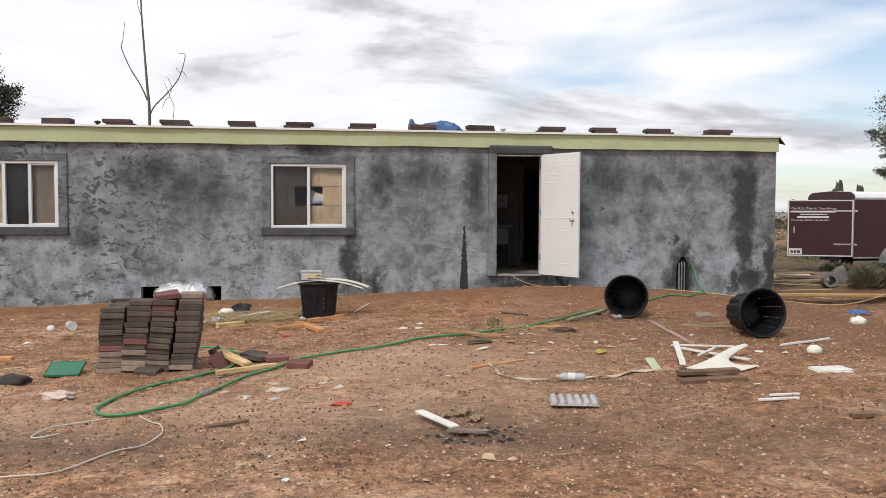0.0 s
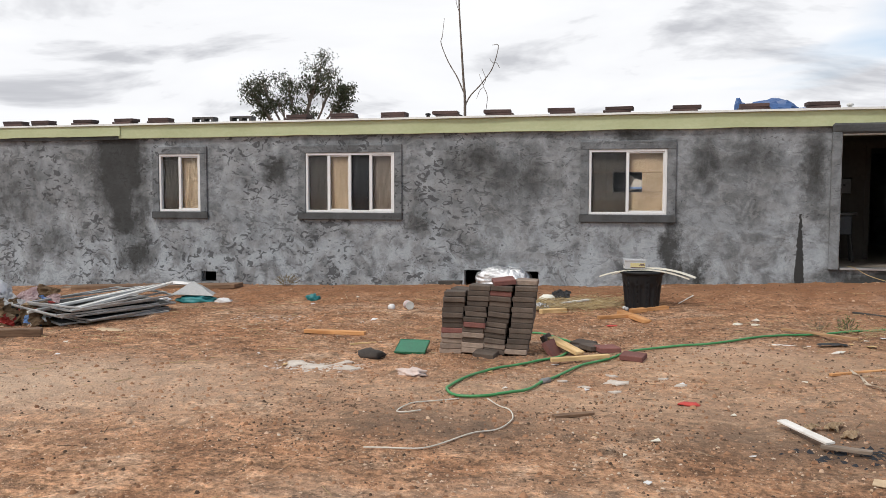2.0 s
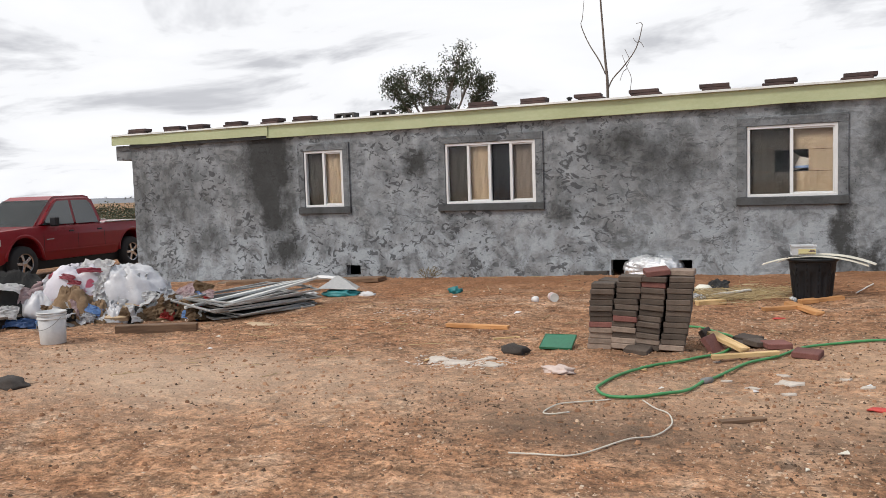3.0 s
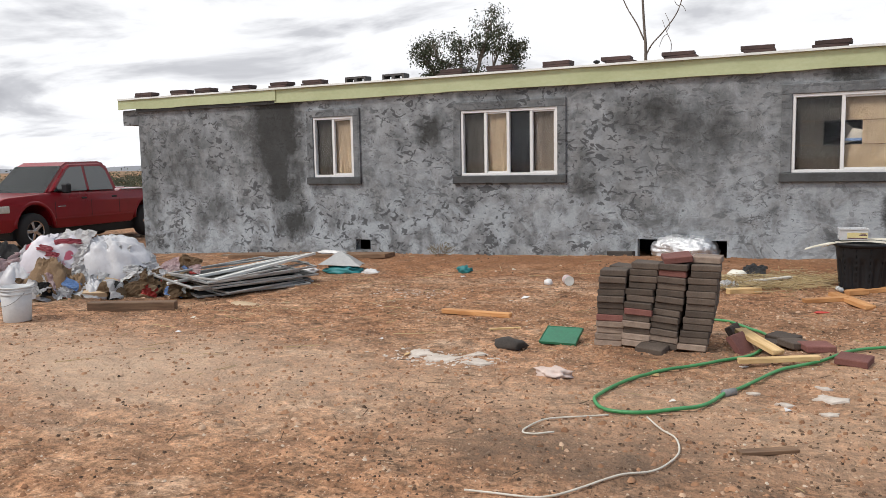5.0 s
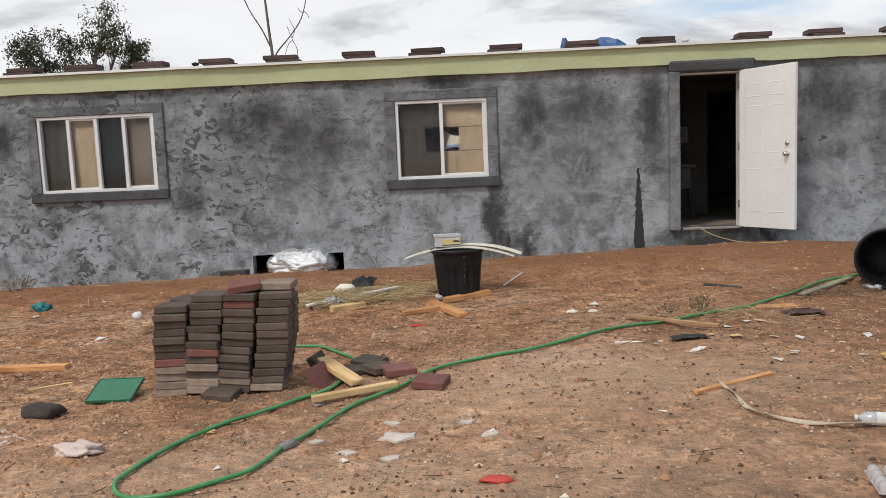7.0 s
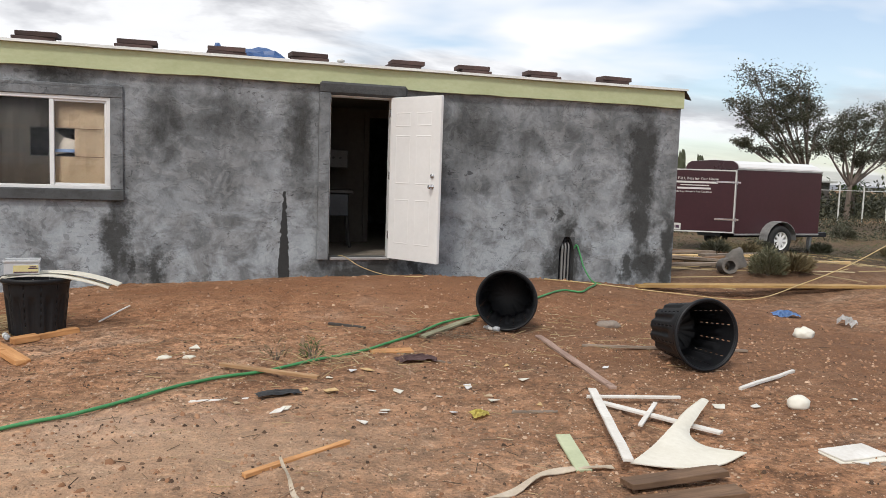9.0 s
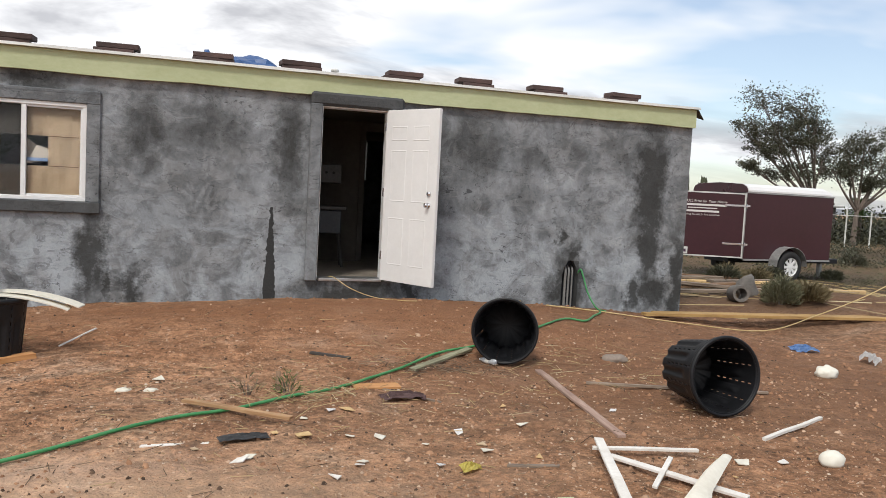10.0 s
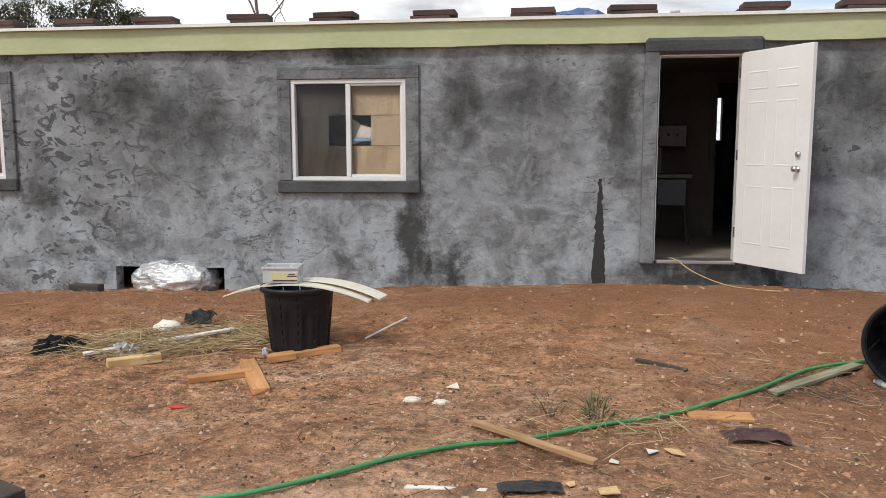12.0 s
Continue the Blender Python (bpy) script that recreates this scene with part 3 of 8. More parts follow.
def wavy_board(x0, x1, ztop, zbot, y0, y1, seed, amp=0.012):
    """A long thin board whose lower edge is uneven."""
    bm = bmesh.new()
    n = max(8, int((x1 - x0) / 0.12))
    rows = []
    for i in range(n + 1):
        x = x0 + (x1 - x0) * i / n
        w = amp * (noise.noise((x * 1.1, seed, 0)) + 0.6 * noise.noise((x * 3.7, seed, 2)))
        b = 0.012 * noise.noise((x * 0.8, seed, 5))
        rows.append([bm.verts.new(c) for c in ((x, y0 + b, ztop), (x, y0 + b - 0.008, zbot + w), (x, y1, zbot + w), (x, y1, ztop))])
    for a, b in zip(rows, rows[1:]):
        for i in range(4):
            bm.faces.new((a[i], a[(i + 1) % 4], b[(i + 1) % 4], b[i]))
    bm.faces.new(rows[0][::-1]), bm.faces.new(rows[-1])
    bmesh.ops.recalc_face_normals(bm, faces=bm.faces)
    return bm


part("fascia", wavy_board(-12.30, XR + 0.01, ROOF_Z - 0.012, 2.815, -0.055, -0.004, 3.0), GREEN_PAINT, house, "pale green painted fascia sheet with a wavy lower edge")
part("fascia", wavy_board(-16.22, -12.26, ROOF_Z - 0.012, 2.86, -0.082, -0.058, 7.0, 0.018), GREEN_PAINT, house, "pale green fascia sheet lapping over the next")
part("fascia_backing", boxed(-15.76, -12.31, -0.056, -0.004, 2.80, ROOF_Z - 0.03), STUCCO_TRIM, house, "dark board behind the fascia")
part("roof_edge", wavy_board(-16.22, XR + 0.04, ROOF_Z + 0.022, ROOF_Z - 0.010, -0.10, 0.05, 9.0, 0.004), WHITE_EDGE, house, "white metal drip edge")
part("soffit", boxed(-16.20, XL - 0.003, 0.0, DEEP, 2.56, 2.855, 0.006), STUCCO_END, house, "boxed grey eave over the end wall")
part("end_fascia", boxed(5.003, 5.03, 0.0, DEEP, 2.83, 3.04), GREEN_PAINT, house)
bm = bmesh.new()
for a, b, c in (((5.0, -0.10, 3.06), (5.20, 0.05, 2.95), (5.02, 0.3, 3.05)),):
    vs = [bm.verts.new(p) for p in (a, b, c)] + [bm.verts.new(Vector(p) - Vector((0, 0, 0.012))) for p in (a, b, c)]
    bm.faces.new(vs[:3]), bm.faces.new(vs[5:2:-1])
    for i in range(3):
        bm.faces.new((vs[i], vs[i + 3], vs[(i + 1) % 3 + 3], vs[(i + 1) % 3]))
part("loose_flap", bm, CINDER, house, "dark roofing felt flap sticking out")


BLIND = {"brown": worn("brown_blind", (0.075, 0.065, 0.055), (0.12, 0.105, 0.09), 0.8, 4), "card": worn("pale_cardboard", (0.54, 0.41, 0.27), (0.72, 0.59, 0.43), 0.85, 4, 0.25, dist=0.02),
         "black": worn("black_cloth_and_shade", (0.012, 0.014, 0.018), (0.03, 0.033, 0.04), 0.9, 6),
         "tan": worn("tan_curtain", (0.25, 0.20, 0.165), (0.36, 0.30, 0.25), 0.9, 5, stretch=(6, 1, 0.5))}


def window(key, lights, label):
    """A white vinyl slider: outer frame, sashes, panes, and what covers it inside."""
    x0, x1, z0, z1 = WIN[key]
    w, y = 0.135, -0.035
    for a, b, c, d in ((x0 - w, x1 + w, z1, z1 + w), (x0 - w, x0, z0, z1), (x1, x1 + w, z0, z1)):
        part("window_surround", boxed(a, b, y, 0.0, c, d, 0.007), STUCCO_BAND, house, "grey stucco band round the window")
    for a, b, c, d in ((x0 - w + 0.03, x1 + w - 0.03, z1 + w - 0.035, z1 + w - 0.029), (x0 - w + 0.03, x0 - w + 0.036, z0, z1 + w - 0.036), (x1 + w - 0.036, x1 + w - 0.03, z0, z1 + w - 0.036)):
        part("groove", boxed(a, b, y - 0.003, y - 0.0005, c, d), STUCCO_BAND, house)
    part("window_sill", boxed(x0 - w - 0.012, x1 + w + 0.012, y - 0.022, 0.0, z0 - 0.125, z0 - 0.001, 0.01), STUCCO_TRIM, house, "dark stucco sill below the window")
    fr = bmesh.new()
    t = 0.042
    for a, b, c, d in ((x0, x1, z1 - t, z1), (x0, x1, z0, z0 + t), (x0, x0 + t, z0 + t, z1 - t), (x1 - t, x1, z0 + t, z1 - t)):
        box(fr, a, b, -0.015, 0.07, c, d, 0.004)
    w = part("window", fr, VINYL, house, label)
    n = len(lights)
    wide = (x1 - x0 - 2 * t) / n
    for i, kind in enumerate(lights):
        a, b = x0 + t + i * wide, x0 + t + (i + 1) * wide
        if i:
            part("mullion", boxed(a - 0.024, a + 0.024, -0.008, 0.05, z0 + t + 0.001, z1 - t - 0.001, 0.003), VINYL, w)
        if i % 2 == 1:
            sash = bmesh.new()
            for p, q, r, s in ((a + 0.025, b - 0.001, z1 - t - 0.024, z1 - t - 0.001), (a + 0.025, b - 0.001, z0 + t + 0.001, z0 + t + 0.024), (b - 0.022, b - 0.001, z0 + t + 0.025, z1 - t - 0.025)):
                box(sash, p, q, 0.004, 0.035, r, s, 0.002)
            part("sash", sash, VINYL, w)
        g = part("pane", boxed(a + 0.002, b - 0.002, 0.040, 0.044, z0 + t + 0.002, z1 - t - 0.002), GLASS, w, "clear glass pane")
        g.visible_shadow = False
        cover = bmesh.new()
        seed = x0 + i
        nx, nz = 10, 12
        g2 = [[cover.verts.new((a + (b - a) * u / nx, 0.064 + 0.016 * noise.noise((u * 0.5, v * 0.35, seed)), z0 + t + (z1 - z0 - 2 * t) * v / nz)) for u in range(nx + 1)] for v in range(nz + 1)]
        hole = (key == "c")
        for v in range(nz):
            for u in range(nx):
                if hole and 4 <= v <= 7 and ((i == 0 and u >= 6) or (i == 1 and u <= 3)):
                    continue
                cover.faces.new((g2[v][u], g2[v][u + 1], g2[v + 1][u + 1], g2[v + 1][u]))
        geo = bmesh.ops.solidify(cover, geom=cover.faces[:], thickness=0.004)
        part("blind", cover, BLIND[kind], w, {"brown": "dim brown cardboard behind the insect screen", "card": "buckled tan cardboard over the glass", "black": "black cloth hung inside", "tan": "tan curtain"}[kind])
        if hole:
            hz = z1 - z0 - 2 * t
            for f in (0.335, 0.664):
                lo, hi = (a + 0.03, a + 0.55 * (b - a)) if i == 0 else (a + 0.42 * (b - a), b - 0.04)
                part("seam", boxed(lo, hi, 0.050, 0.053, z0 + t + f * hz - 0.004, z0 + t + f * hz + 0.004), BROWN_WOOD, w, "dark fold between cardboard strips")
            if i == 1:
                flap = bmesh.new()
                vs = [flap.verts.new((a + u * (b - a), 0.058 + dy, z0 + t + v * hz)) for u, v, dy in ((0.0, 0.655, 0.0), (0.0, 0.345, 0.0), (0.40, 0.40, 0.005), (0.40, 0.53, 0.02), (0.2, 0.56, 0.035))]
                flap.faces.new(vs)
                bmesh.ops.solidify(flap, geom=flap.faces[:], thickness=0.003)
                part("flap", flap, worn("pale_card", (0.36, 0.32, 0.27), (0.48, 0.44, 0.38), 0.8, 5), w, "torn cardboard flap, pale on its back")
                part("tape", boxed(a + 0.03 * (b - a), a + 0.40 * (b - a), 0.046, 0.049, z0 + t + 0.385 * hz, z0 + t + 0.42 * hz), BLUE_TAPE, w, "blue strip in the torn opening")
    return w


BLUE_TAPE = worn("blue_tape", (0.10, 0.17, 0.34), (0.22, 0.32, 0.52), 0.5, 9)
window("a", ("brown", "card"), "white vinyl sliding window backed with cardboard")
window("b", ("brown", "card", "black", "tan"), "wide white vinyl window with four lights")
window("c", ("brown", "card"), "white vinyl sliding window, torn cardboard inside")

# the doorway: stucco band, jambs, sill, and the open panel door
x0, x1, z0, z1 = DOOR
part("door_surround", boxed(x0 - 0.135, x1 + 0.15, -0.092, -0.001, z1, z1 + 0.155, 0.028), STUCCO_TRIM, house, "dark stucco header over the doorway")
for a, b in ((x0 - 0.135, x0), (x1, x1 + 0.15)):
    part("door_surround", boxed(a, b, -0.092, -0.001, z0 - 0.02, z1 + 0.02, 0.012), STUCCO_BAND, house, "grey stucco band beside the doorway")
bm = bmesh.new()
box(bm, x0, x0 + 0.014, -0.03, 0.17, z0, z1, 0.003)
box(bm, x1 - 0.03, x1, -0.03, 0.17, z0, z1, 0.003)
box(bm, x0 + 0.015, x1 - 0.031, -0.03, 0.17, z1 - 0.014, z1, 0.003)
part("door_frame", bm, WHITE_PAINT, house, "white wooden door frame")
part("threshold", boxed(x0 + 0.031, x1 - 0.031, -0.05, 0.2, z0 - 0.02, z0 + 0.012, 0.004), worn("aluminium", (0.42, 0.42, 0.42), (0.6, 0.6, 0.6), 0.4, 9, metal=0.9), house)

DOOR_W = 0.84
ang = -59.0
door = part("door", boxed(0, DOOR_W, -0.022, 0.022, 0.0, 2.02, 0.003), WHITE_PAINT, house, "open white six-panel door")
door.matrix_basis = pose(x1 - 0.035, -0.036, z0 + 0.005, 0, 0, ang)
for px, pz, pw, ph in ((0.10, 1.66, 0.25, 0.17), (0.45, 1.66, 0.25, 0.17), (0.10, 0.95, 0.25, 0.60), (0.45, 0.95, 0.25, 0.60), (0.10, 0.20, 0.25, 0.56), (0.45, 0.20, 0.25, 0.56)):
    for y, s in ((-0.0222, -1), (0.0222, 1)):
        bm = bmesh.new()
        outer = [(px, pz), (px + pw, pz), (px + pw, pz + ph), (px, pz + ph)]
        lev = ((0.0, 0.0), (0.008, 0.0035), (0.020, 0.0006), (0.028, 0.0012))
        rings = [[bm.verts.new((a + i * (1 if a == px else -1), y + s * d, b + i * (1 if b == pz else -1))) for a, b in outer] for i, d in lev]
        for r, q in zip(rings, rings[1:]):
            for i in range(4):
                bm.faces.new((r[i], r[(i + 1) % 4], q[(i + 1) % 4], q[i]))
        bm.faces.new(rings[-1])
        bmesh.ops.recalc_face_normals(bm, faces=bm.faces)
        part("panel", bm, WHITE_PAINT, door)
CHROME = worn("chrome", (0.5, 0.5, 0.52), (0.7, 0.7, 0.72), 0.2, 8, 0.02, metal=1.0)
for z in (0.93, 1.06):
    bm = bmesh.new()
    for s in (-1, 1):
        lathe(bm, [(0.001, 0), (0.030, 0.001), (0.030, 0.008), (0.012, 0.012), (0.012, 0.035), (0.027, 0.042), (0.027, 0.058), (0.001, 0.066)] if z < 1 else [(0.001, 0), (0.028, 0.001), (0.026, 0.018), (0.001, 0.022)], 14, pose(0.735, s * 0.0221, z, 90 if s < 0 else -90, 0, 0))
    part("knob" if z < 1 else "deadbolt", bm, CHROME, door, "polished steel", True)
for z in (0.25, 1.0, 1.78):
    part("hinge", boxed(-0.012, 0.010, -0.030, -0.0225, z, z + 0.10, 0.002), CHROME, door)

# inside, seen through the doorway
part("floor", boxed(XL + 0.17, XR - 0.17, 0.205, DEEP - 0.17, 0.55, 0.66), worn("plywood_floor", (0.20, 0.17, 0.14), (0.34, 0.30, 0.25), 0.9, 3), house, "dusty bare floor")
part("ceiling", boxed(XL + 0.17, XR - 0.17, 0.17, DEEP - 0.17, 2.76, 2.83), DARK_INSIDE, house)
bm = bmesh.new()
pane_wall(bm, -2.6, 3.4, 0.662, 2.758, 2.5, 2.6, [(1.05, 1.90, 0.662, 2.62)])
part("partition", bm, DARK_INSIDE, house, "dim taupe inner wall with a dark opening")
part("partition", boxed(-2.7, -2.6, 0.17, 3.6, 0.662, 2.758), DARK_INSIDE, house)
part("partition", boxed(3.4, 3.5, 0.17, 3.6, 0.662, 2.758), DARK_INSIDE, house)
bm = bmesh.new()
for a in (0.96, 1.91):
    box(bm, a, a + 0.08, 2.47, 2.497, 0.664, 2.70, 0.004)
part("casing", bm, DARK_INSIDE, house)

# crawl space: black panels stand for the shade in the openings; and the pipes in their niche
part("niche_back", boxed(3.18, 3.43, 0.10, 0.155, 0.2, 0.98), BLIND["black"], house)
bm = bmesh.new()
for s in (-1, 1):
    pts = [(3.305 + s * 0.116, 0.972), (3.305 + s * 0.116, 0.78), (3.305 + s * 0.085, 0.88), (3.305 + s * 0.035, 0.972)]
    fa = [bm.verts.new((a, 0.003, b)) for a, b in pts]
    fb = [bm.verts.new((a, 0.09, b)) for a, b in pts]
    bm.faces.new(fa), bm.faces.new(fb[::-1])
    for i in range(4):
        bm.faces.new((fa[i], fb[i], fb[(i + 1) % 4], fa[(i + 1) % 4]))
bmesh.ops.recalc_face_normals(bm, faces=bm.faces)
part("niche_corner", bm, STUCCO_TRIM, house)
PVC = worn("grey_pipe", (0.16, 0.16, 0.16), (0.28, 0.28, 0.27), 0.5, 8)
for x, r in ((3.26, 0.018), (3.31, 0.014), (3.36, 0.012)):
    bm = bmesh.new()
    tube(bm, smooth_line([(x, 0.05, 0.25), (x, 0.05, 0.7), (x, 0.055, 0.85), (x, 0.14, 0.90)], 5), r, 9)
    part("pipe", bm, PVC, house, "grey water pipe in a wall niche", True)
# black sheet behind vent and crawl opening, its colour standing for the shade
part("crawl_space", boxed(XL + 0.2, XR - 0.2, 1.2, 1.3, -0.2, 0.54), BLIND["black"], house)

# ---- on the roof ----
def slab_mesh(w, d, h, seed, chip=0.006):
    """A concrete paver with worn, slightly uneven edges."""
    bm = bmesh.new()
    vs = box(bm, -w / 2, w / 2, -d / 2, d / 2, 0, h, 0.006)
    for v in vs:
        v.co += chip * Vector((noise.noise(v.co * 9 + Vector((seed, 0, 0))), noise.noise(v.co * 9 + Vector((0, seed, 0))), 0.3 * noise.noise(v.co * 9 + Vector((0, 0, seed)))))
    me = bpy.data.meshes.new("paver")
    bm.to_mesh(me)
    bm.free()
    return me


roof_slabs = []
for i in range(3):
    m_ = slab_mesh(0.41 + 0.02 * i, 0.22, 0.055, i * 3.1)
    m_.materials.append(ROOF_SLAB)
    roof_slabs.append(m_)
rng = random.Random(5)
for x in (-15.65, -14.71, -14.07, -13.16, -12.27, -11.58, -8.83, -7.95, -7.05, -6.11, -5.23, -4.20, -3.29, -2.26, -1.22, -0.25, 0.96, 1.88, 2.88, 3.95):
    y = 0.14 + rng.uniform(-0.02, 0.02)
    for k in range(2):
        ob = new("roof_paver", rng.choice(roof_slabs))
        ob.matrix_basis = pose(x + rng.uniform(-0.03, 0.03), y, 3.071 + 0.06 * 0.14 + k * 0.0565, 3.4 * (1 - k) * 0, 0, rng.uniform(-5, 5))
        tagged(ob, "dark red-brown concrete paver weighing down the roof edge", "paver", "pavers on the roof edge")
for x in (-10.65, -9.90):
    bm = bmesh.new()
    pane_wall(bm, -0.21, 0.21, 0, 0.115, -0.095, 0.095, [(-0.17, -0.03, 0.03, 0.085), (0.03, 0.17, 0.03, 0.085)])
    ob = part("cinder_block", bm, CINDER)
    ob.matrix_basis = pose(x, 0.16, 3.074, 0, 0, rng.uniform(-6, 6))
    tagged(ob, "dark hollow concrete block lying on the roof edge", "block", "hollow blocks on the roof edge")

TARP = worn("blue_tarp", (0.030, 0.075, 0.20), (0.06, 0.135, 0.32), 0.5, 9, 0.3)
RUBBER = worn("black_rubber", (0.015, 0.015, 0.016), (0.04, 0.04, 0.042), 0.8, 12, 0.3)
bm = bmesh.new()
blob(bm, 0.30, (0.05, 0, 0.09), (1.3, 0.7, 0.6), 0.35, 2.2, 3, 1.0, 0.0)
blob(bm, 0.13, (-0.47, 0.0, 0.10), (0.7, 0.7, 1.5), 0.5, 2.5, 2, 4.0, 0.0)
blob(bm, 0.12, (0.62, 0.0, 0.03), (1.6, 0.6, 0.8), 0.5, 2.5, 2, 7.0, 0.0)
ob = part("tarp", bm, TARP)
ob.matrix_basis = pose(-0.80, 1.7, 3.150)
tagged(ob, "crumpled blue tarp bundle lying on the roof", "tarp")
for x, y in ((-6.5, 0.35), (0.18, 0.4)):
    bm = bmesh.new()
    lathe(bm, [(0.03, 0), (0.03, 0.07), (0.05, 0.075), (0.05, 0.10), (0.001, 0.115)], 12)
    ob = part("roof_vent", bm, RUBBER if x < 0 else WHITE_EDGE, None, "", True)
    ob.matrix_basis = pose(x, y, 3.06 + y * 0.06)
    tagged(ob, "small capped vent pipe standing on the roof", "vent")

# ---- the stack of pavers and what lies by it ----
stack = thing("paver_stack", on(-4.335, -5.47, 0.0, 0, 0, 4), "leaning stack of dark brown concrete pavers on the dirt", "stack")
slabs = [slab_mesh(0.209, 0.20, 0.0485, 10 + i, 0.007) for i in range(5)]
PALE_SLAB = worn("paver_pale", (0.17, 0.125, 0.098), (0.34, 0.26, 0.205), 0.9, 12, 0.5, vary=0.5)
for i, m_ in enumerate(slabs):
    m_.materials.append((SLAB_BROWN, SLAB_BROWN, SLAB_BROWN, SLAB_RED, PALE_SLAB)[i])
rng = random.Random(11)
# four columns, two deep, all leaning east; each column's slabs tip by its own angle
for col, (count, tip, lean, yaw) in enumerate(((12, 0.8, 0.0045, 3), (13, 2.6, 0.0058, -2), (13, 5.0, 0.0062, -5), (13, 2.0, 0.0074, 2))):
    for row in range(2):
        z = 0.012 if col else 0.0
        for k in range(count - (1 if row == 1 else 0)):
            pick = 3 if (col, k) in ((1, 5), (0, 4), (2, 11)) else (4 if k < (4, 4, 2, 1)[col] and rng.random() < 0.85 else rng.randrange(3))
            bow = 0.010 * math.sin(k * 0.55 + col * 1.7)
            x = -0.389 + col * 0.2125 + lean * k + bow * 0.6 + rng.uniform(-0.005, 0.005)
            share("paver", slabs[pick], stack, pose(x, -0.11 + row * 0.215 + bow + rng.uniform(-0.014, 0.014), z, rng.uniform(-0.8, 0.8), tip * (1.0 if k < 8 else 0.5) + rng.uniform(-0.7, 0.7), yaw + rng.uniform(-2.5, 2.5)))
            z += 0.0500
share("paver", slabs[3], stack, pose(0.12, -0.09, 0.672, 5, -6, 14))
share("paver", slabs[4], stack, pose(0.335, -0.05, 0.664, 0, 1, -4))
share("paver", slabs[2], stack, pose(-0.30, 0.12, 0.553, 0, 3, -8))


def loose(name, mesh, m, label, cat, group=""):
    ob = new(name, mesh)
    ob.matrix_basis = m
    return tagged(ob, label, cat, group)


for x, y, rz, dz, mesh, rx, ry, label in (
        (-3.24, -5.38, 22, 0.0, 3, 0, 0, "red concrete paver lying flat on the dirt"), (-3.38, -5.30, 40, 0.0, 0, 0, 4, "dark concrete paver lying flat on the dirt"),
        (-3, -5.69, -12, 0.0, 3, 2, 2, "red concrete paver lying by the hose"), (-3.54, -5.22, 30, 0.0, 1, 0, 0, "dark brown paver fallen off the stack"),
        (-3.48, -5.08, -20, 0.0, 2, 0, 3, "dark brown paver fallen off the stack"), (-3.76, -5.5, 70, 0.03, 3, 52, 0, "red paver leaning against the stack"),
        (-3.83, -5.2, 80, 0.03, 0, 60, 0, "dark paver leaning against the stack"), (-4.35, -5.71, -8, -0.01, 2, 6, 3, "dark broken paver at the foot of the stack")):
    loose("paver", slabs[mesh], on(x, y, dz, rx, ry, rz), label, "paver", "loose pavers by the stack")


def plank(name, a, b, w, t, material, label, cat="plank", dz=0.0, dz2=None, group="", twist=0.0):
    """A sawn board from a to b on the ground, its ends a little rough."""
    za, zb = gz(*a) + dz, gz(*b) + (dz if dz2 is None else dz2)
    p, q = Vector((*a, za)), Vector((*b, zb))
    d = q - p
    n = 6
    bm = bmesh.new()
    rows = []
    for i in range(n + 1):
        z = d.length * (i / n - 0.5)
        j = 0.004 * noise.noise((z * 3, a[0], a[1]))
        c = [(-w / 2 + j, 0), (w / 2 + j, 0), (w / 2 + j, t), (-w / 2 + j, t)]
        end = 0.012 if i in (0, n) else 0.0
        rows.append([bm.verts.new((x * (1 - 0.03 * (end > 0)), y + j, z + end * noise.noise((x * 30, y * 30, z)))) for x, y in c])
    for r, s in zip(rows, rows[1:]):
        for i in range(4):
            bm.faces.new((r[i], r[(i + 1) % 4], s[(i + 1) % 4], s[i]))
    bm.faces.new(rows[0][::-1]), bm.faces.new(rows[-1])
    bmesh.ops.recalc_face_normals(bm, faces=bm.faces)
    es = [e for e in bm.edges if e.calc_face_angle(0) > 1.0]
    bmesh.ops.bevel(bm, geom=es, offset=min(t, w) * 0.08, segments=1, affect="EDGES")
    ob = part(name, bm, material)
    zdir = d.normalized()
    xdir = zdir.cross(Vector((0, 0, 1))).normalized() * -1
    ydir = zdir.cross(xdir)
    m = Matrix((xdir, ydir, zdir)).transposed().to_4x4()
    if ydir.z < 0:
        m = m @ pose(0, 0, 0, 0, 0, 180)
    ob.matrix_basis = Matrix.Translation((p + q) / 2) @ m @ pose(0, 0, 0, 0, 0, twist)
    return tagged(ob, label, cat, group)


plank("plank", (-3.78, -5.26), (-3.48, -5.68), 0.10, 0.035, PINE, "short pale pine board leaning on fallen pavers", dz=0.10, dz2=0.02)
plank("plank", (-3.72, -5.95), (-3.22, -5.7), 0.055, 0.035, PINE, "narrow pale pine offcut lying over the hose", dz=0.03)
plank("plank", (-6.59, -4.78), (-5.88, -4.77), 0.09, 0.04, CEDAR, "orange-brown timber offcut lying on the dirt")
plank("stick", (-5.81, -5.44), (-5.6, -5.24), 0.03, 0.018, PINE, "thin pale wooden stick on the dirt", "stick")
plank("plank", (-4.15, -2.99), (-3.85, -2.78), 0.09, 0.06, PINE, "short pale pine block beside the straw")
plank("plank", (-3.41, -3.27), (-3.03, -3.09), 0.085, 0.04, CEDAR, "short orange wooden offcut on the dirt")
plank("plank", (-3.16, -2.87), (-2.84, -3.45), 0.11, 0.04, CEDAR, "orange wooden board end laid across another")
plank("plank", (-3.03, -2.8), (-2.86, -2.71), 0.10, 0.05, CEDAR, "orange wooden block beside the black pot")
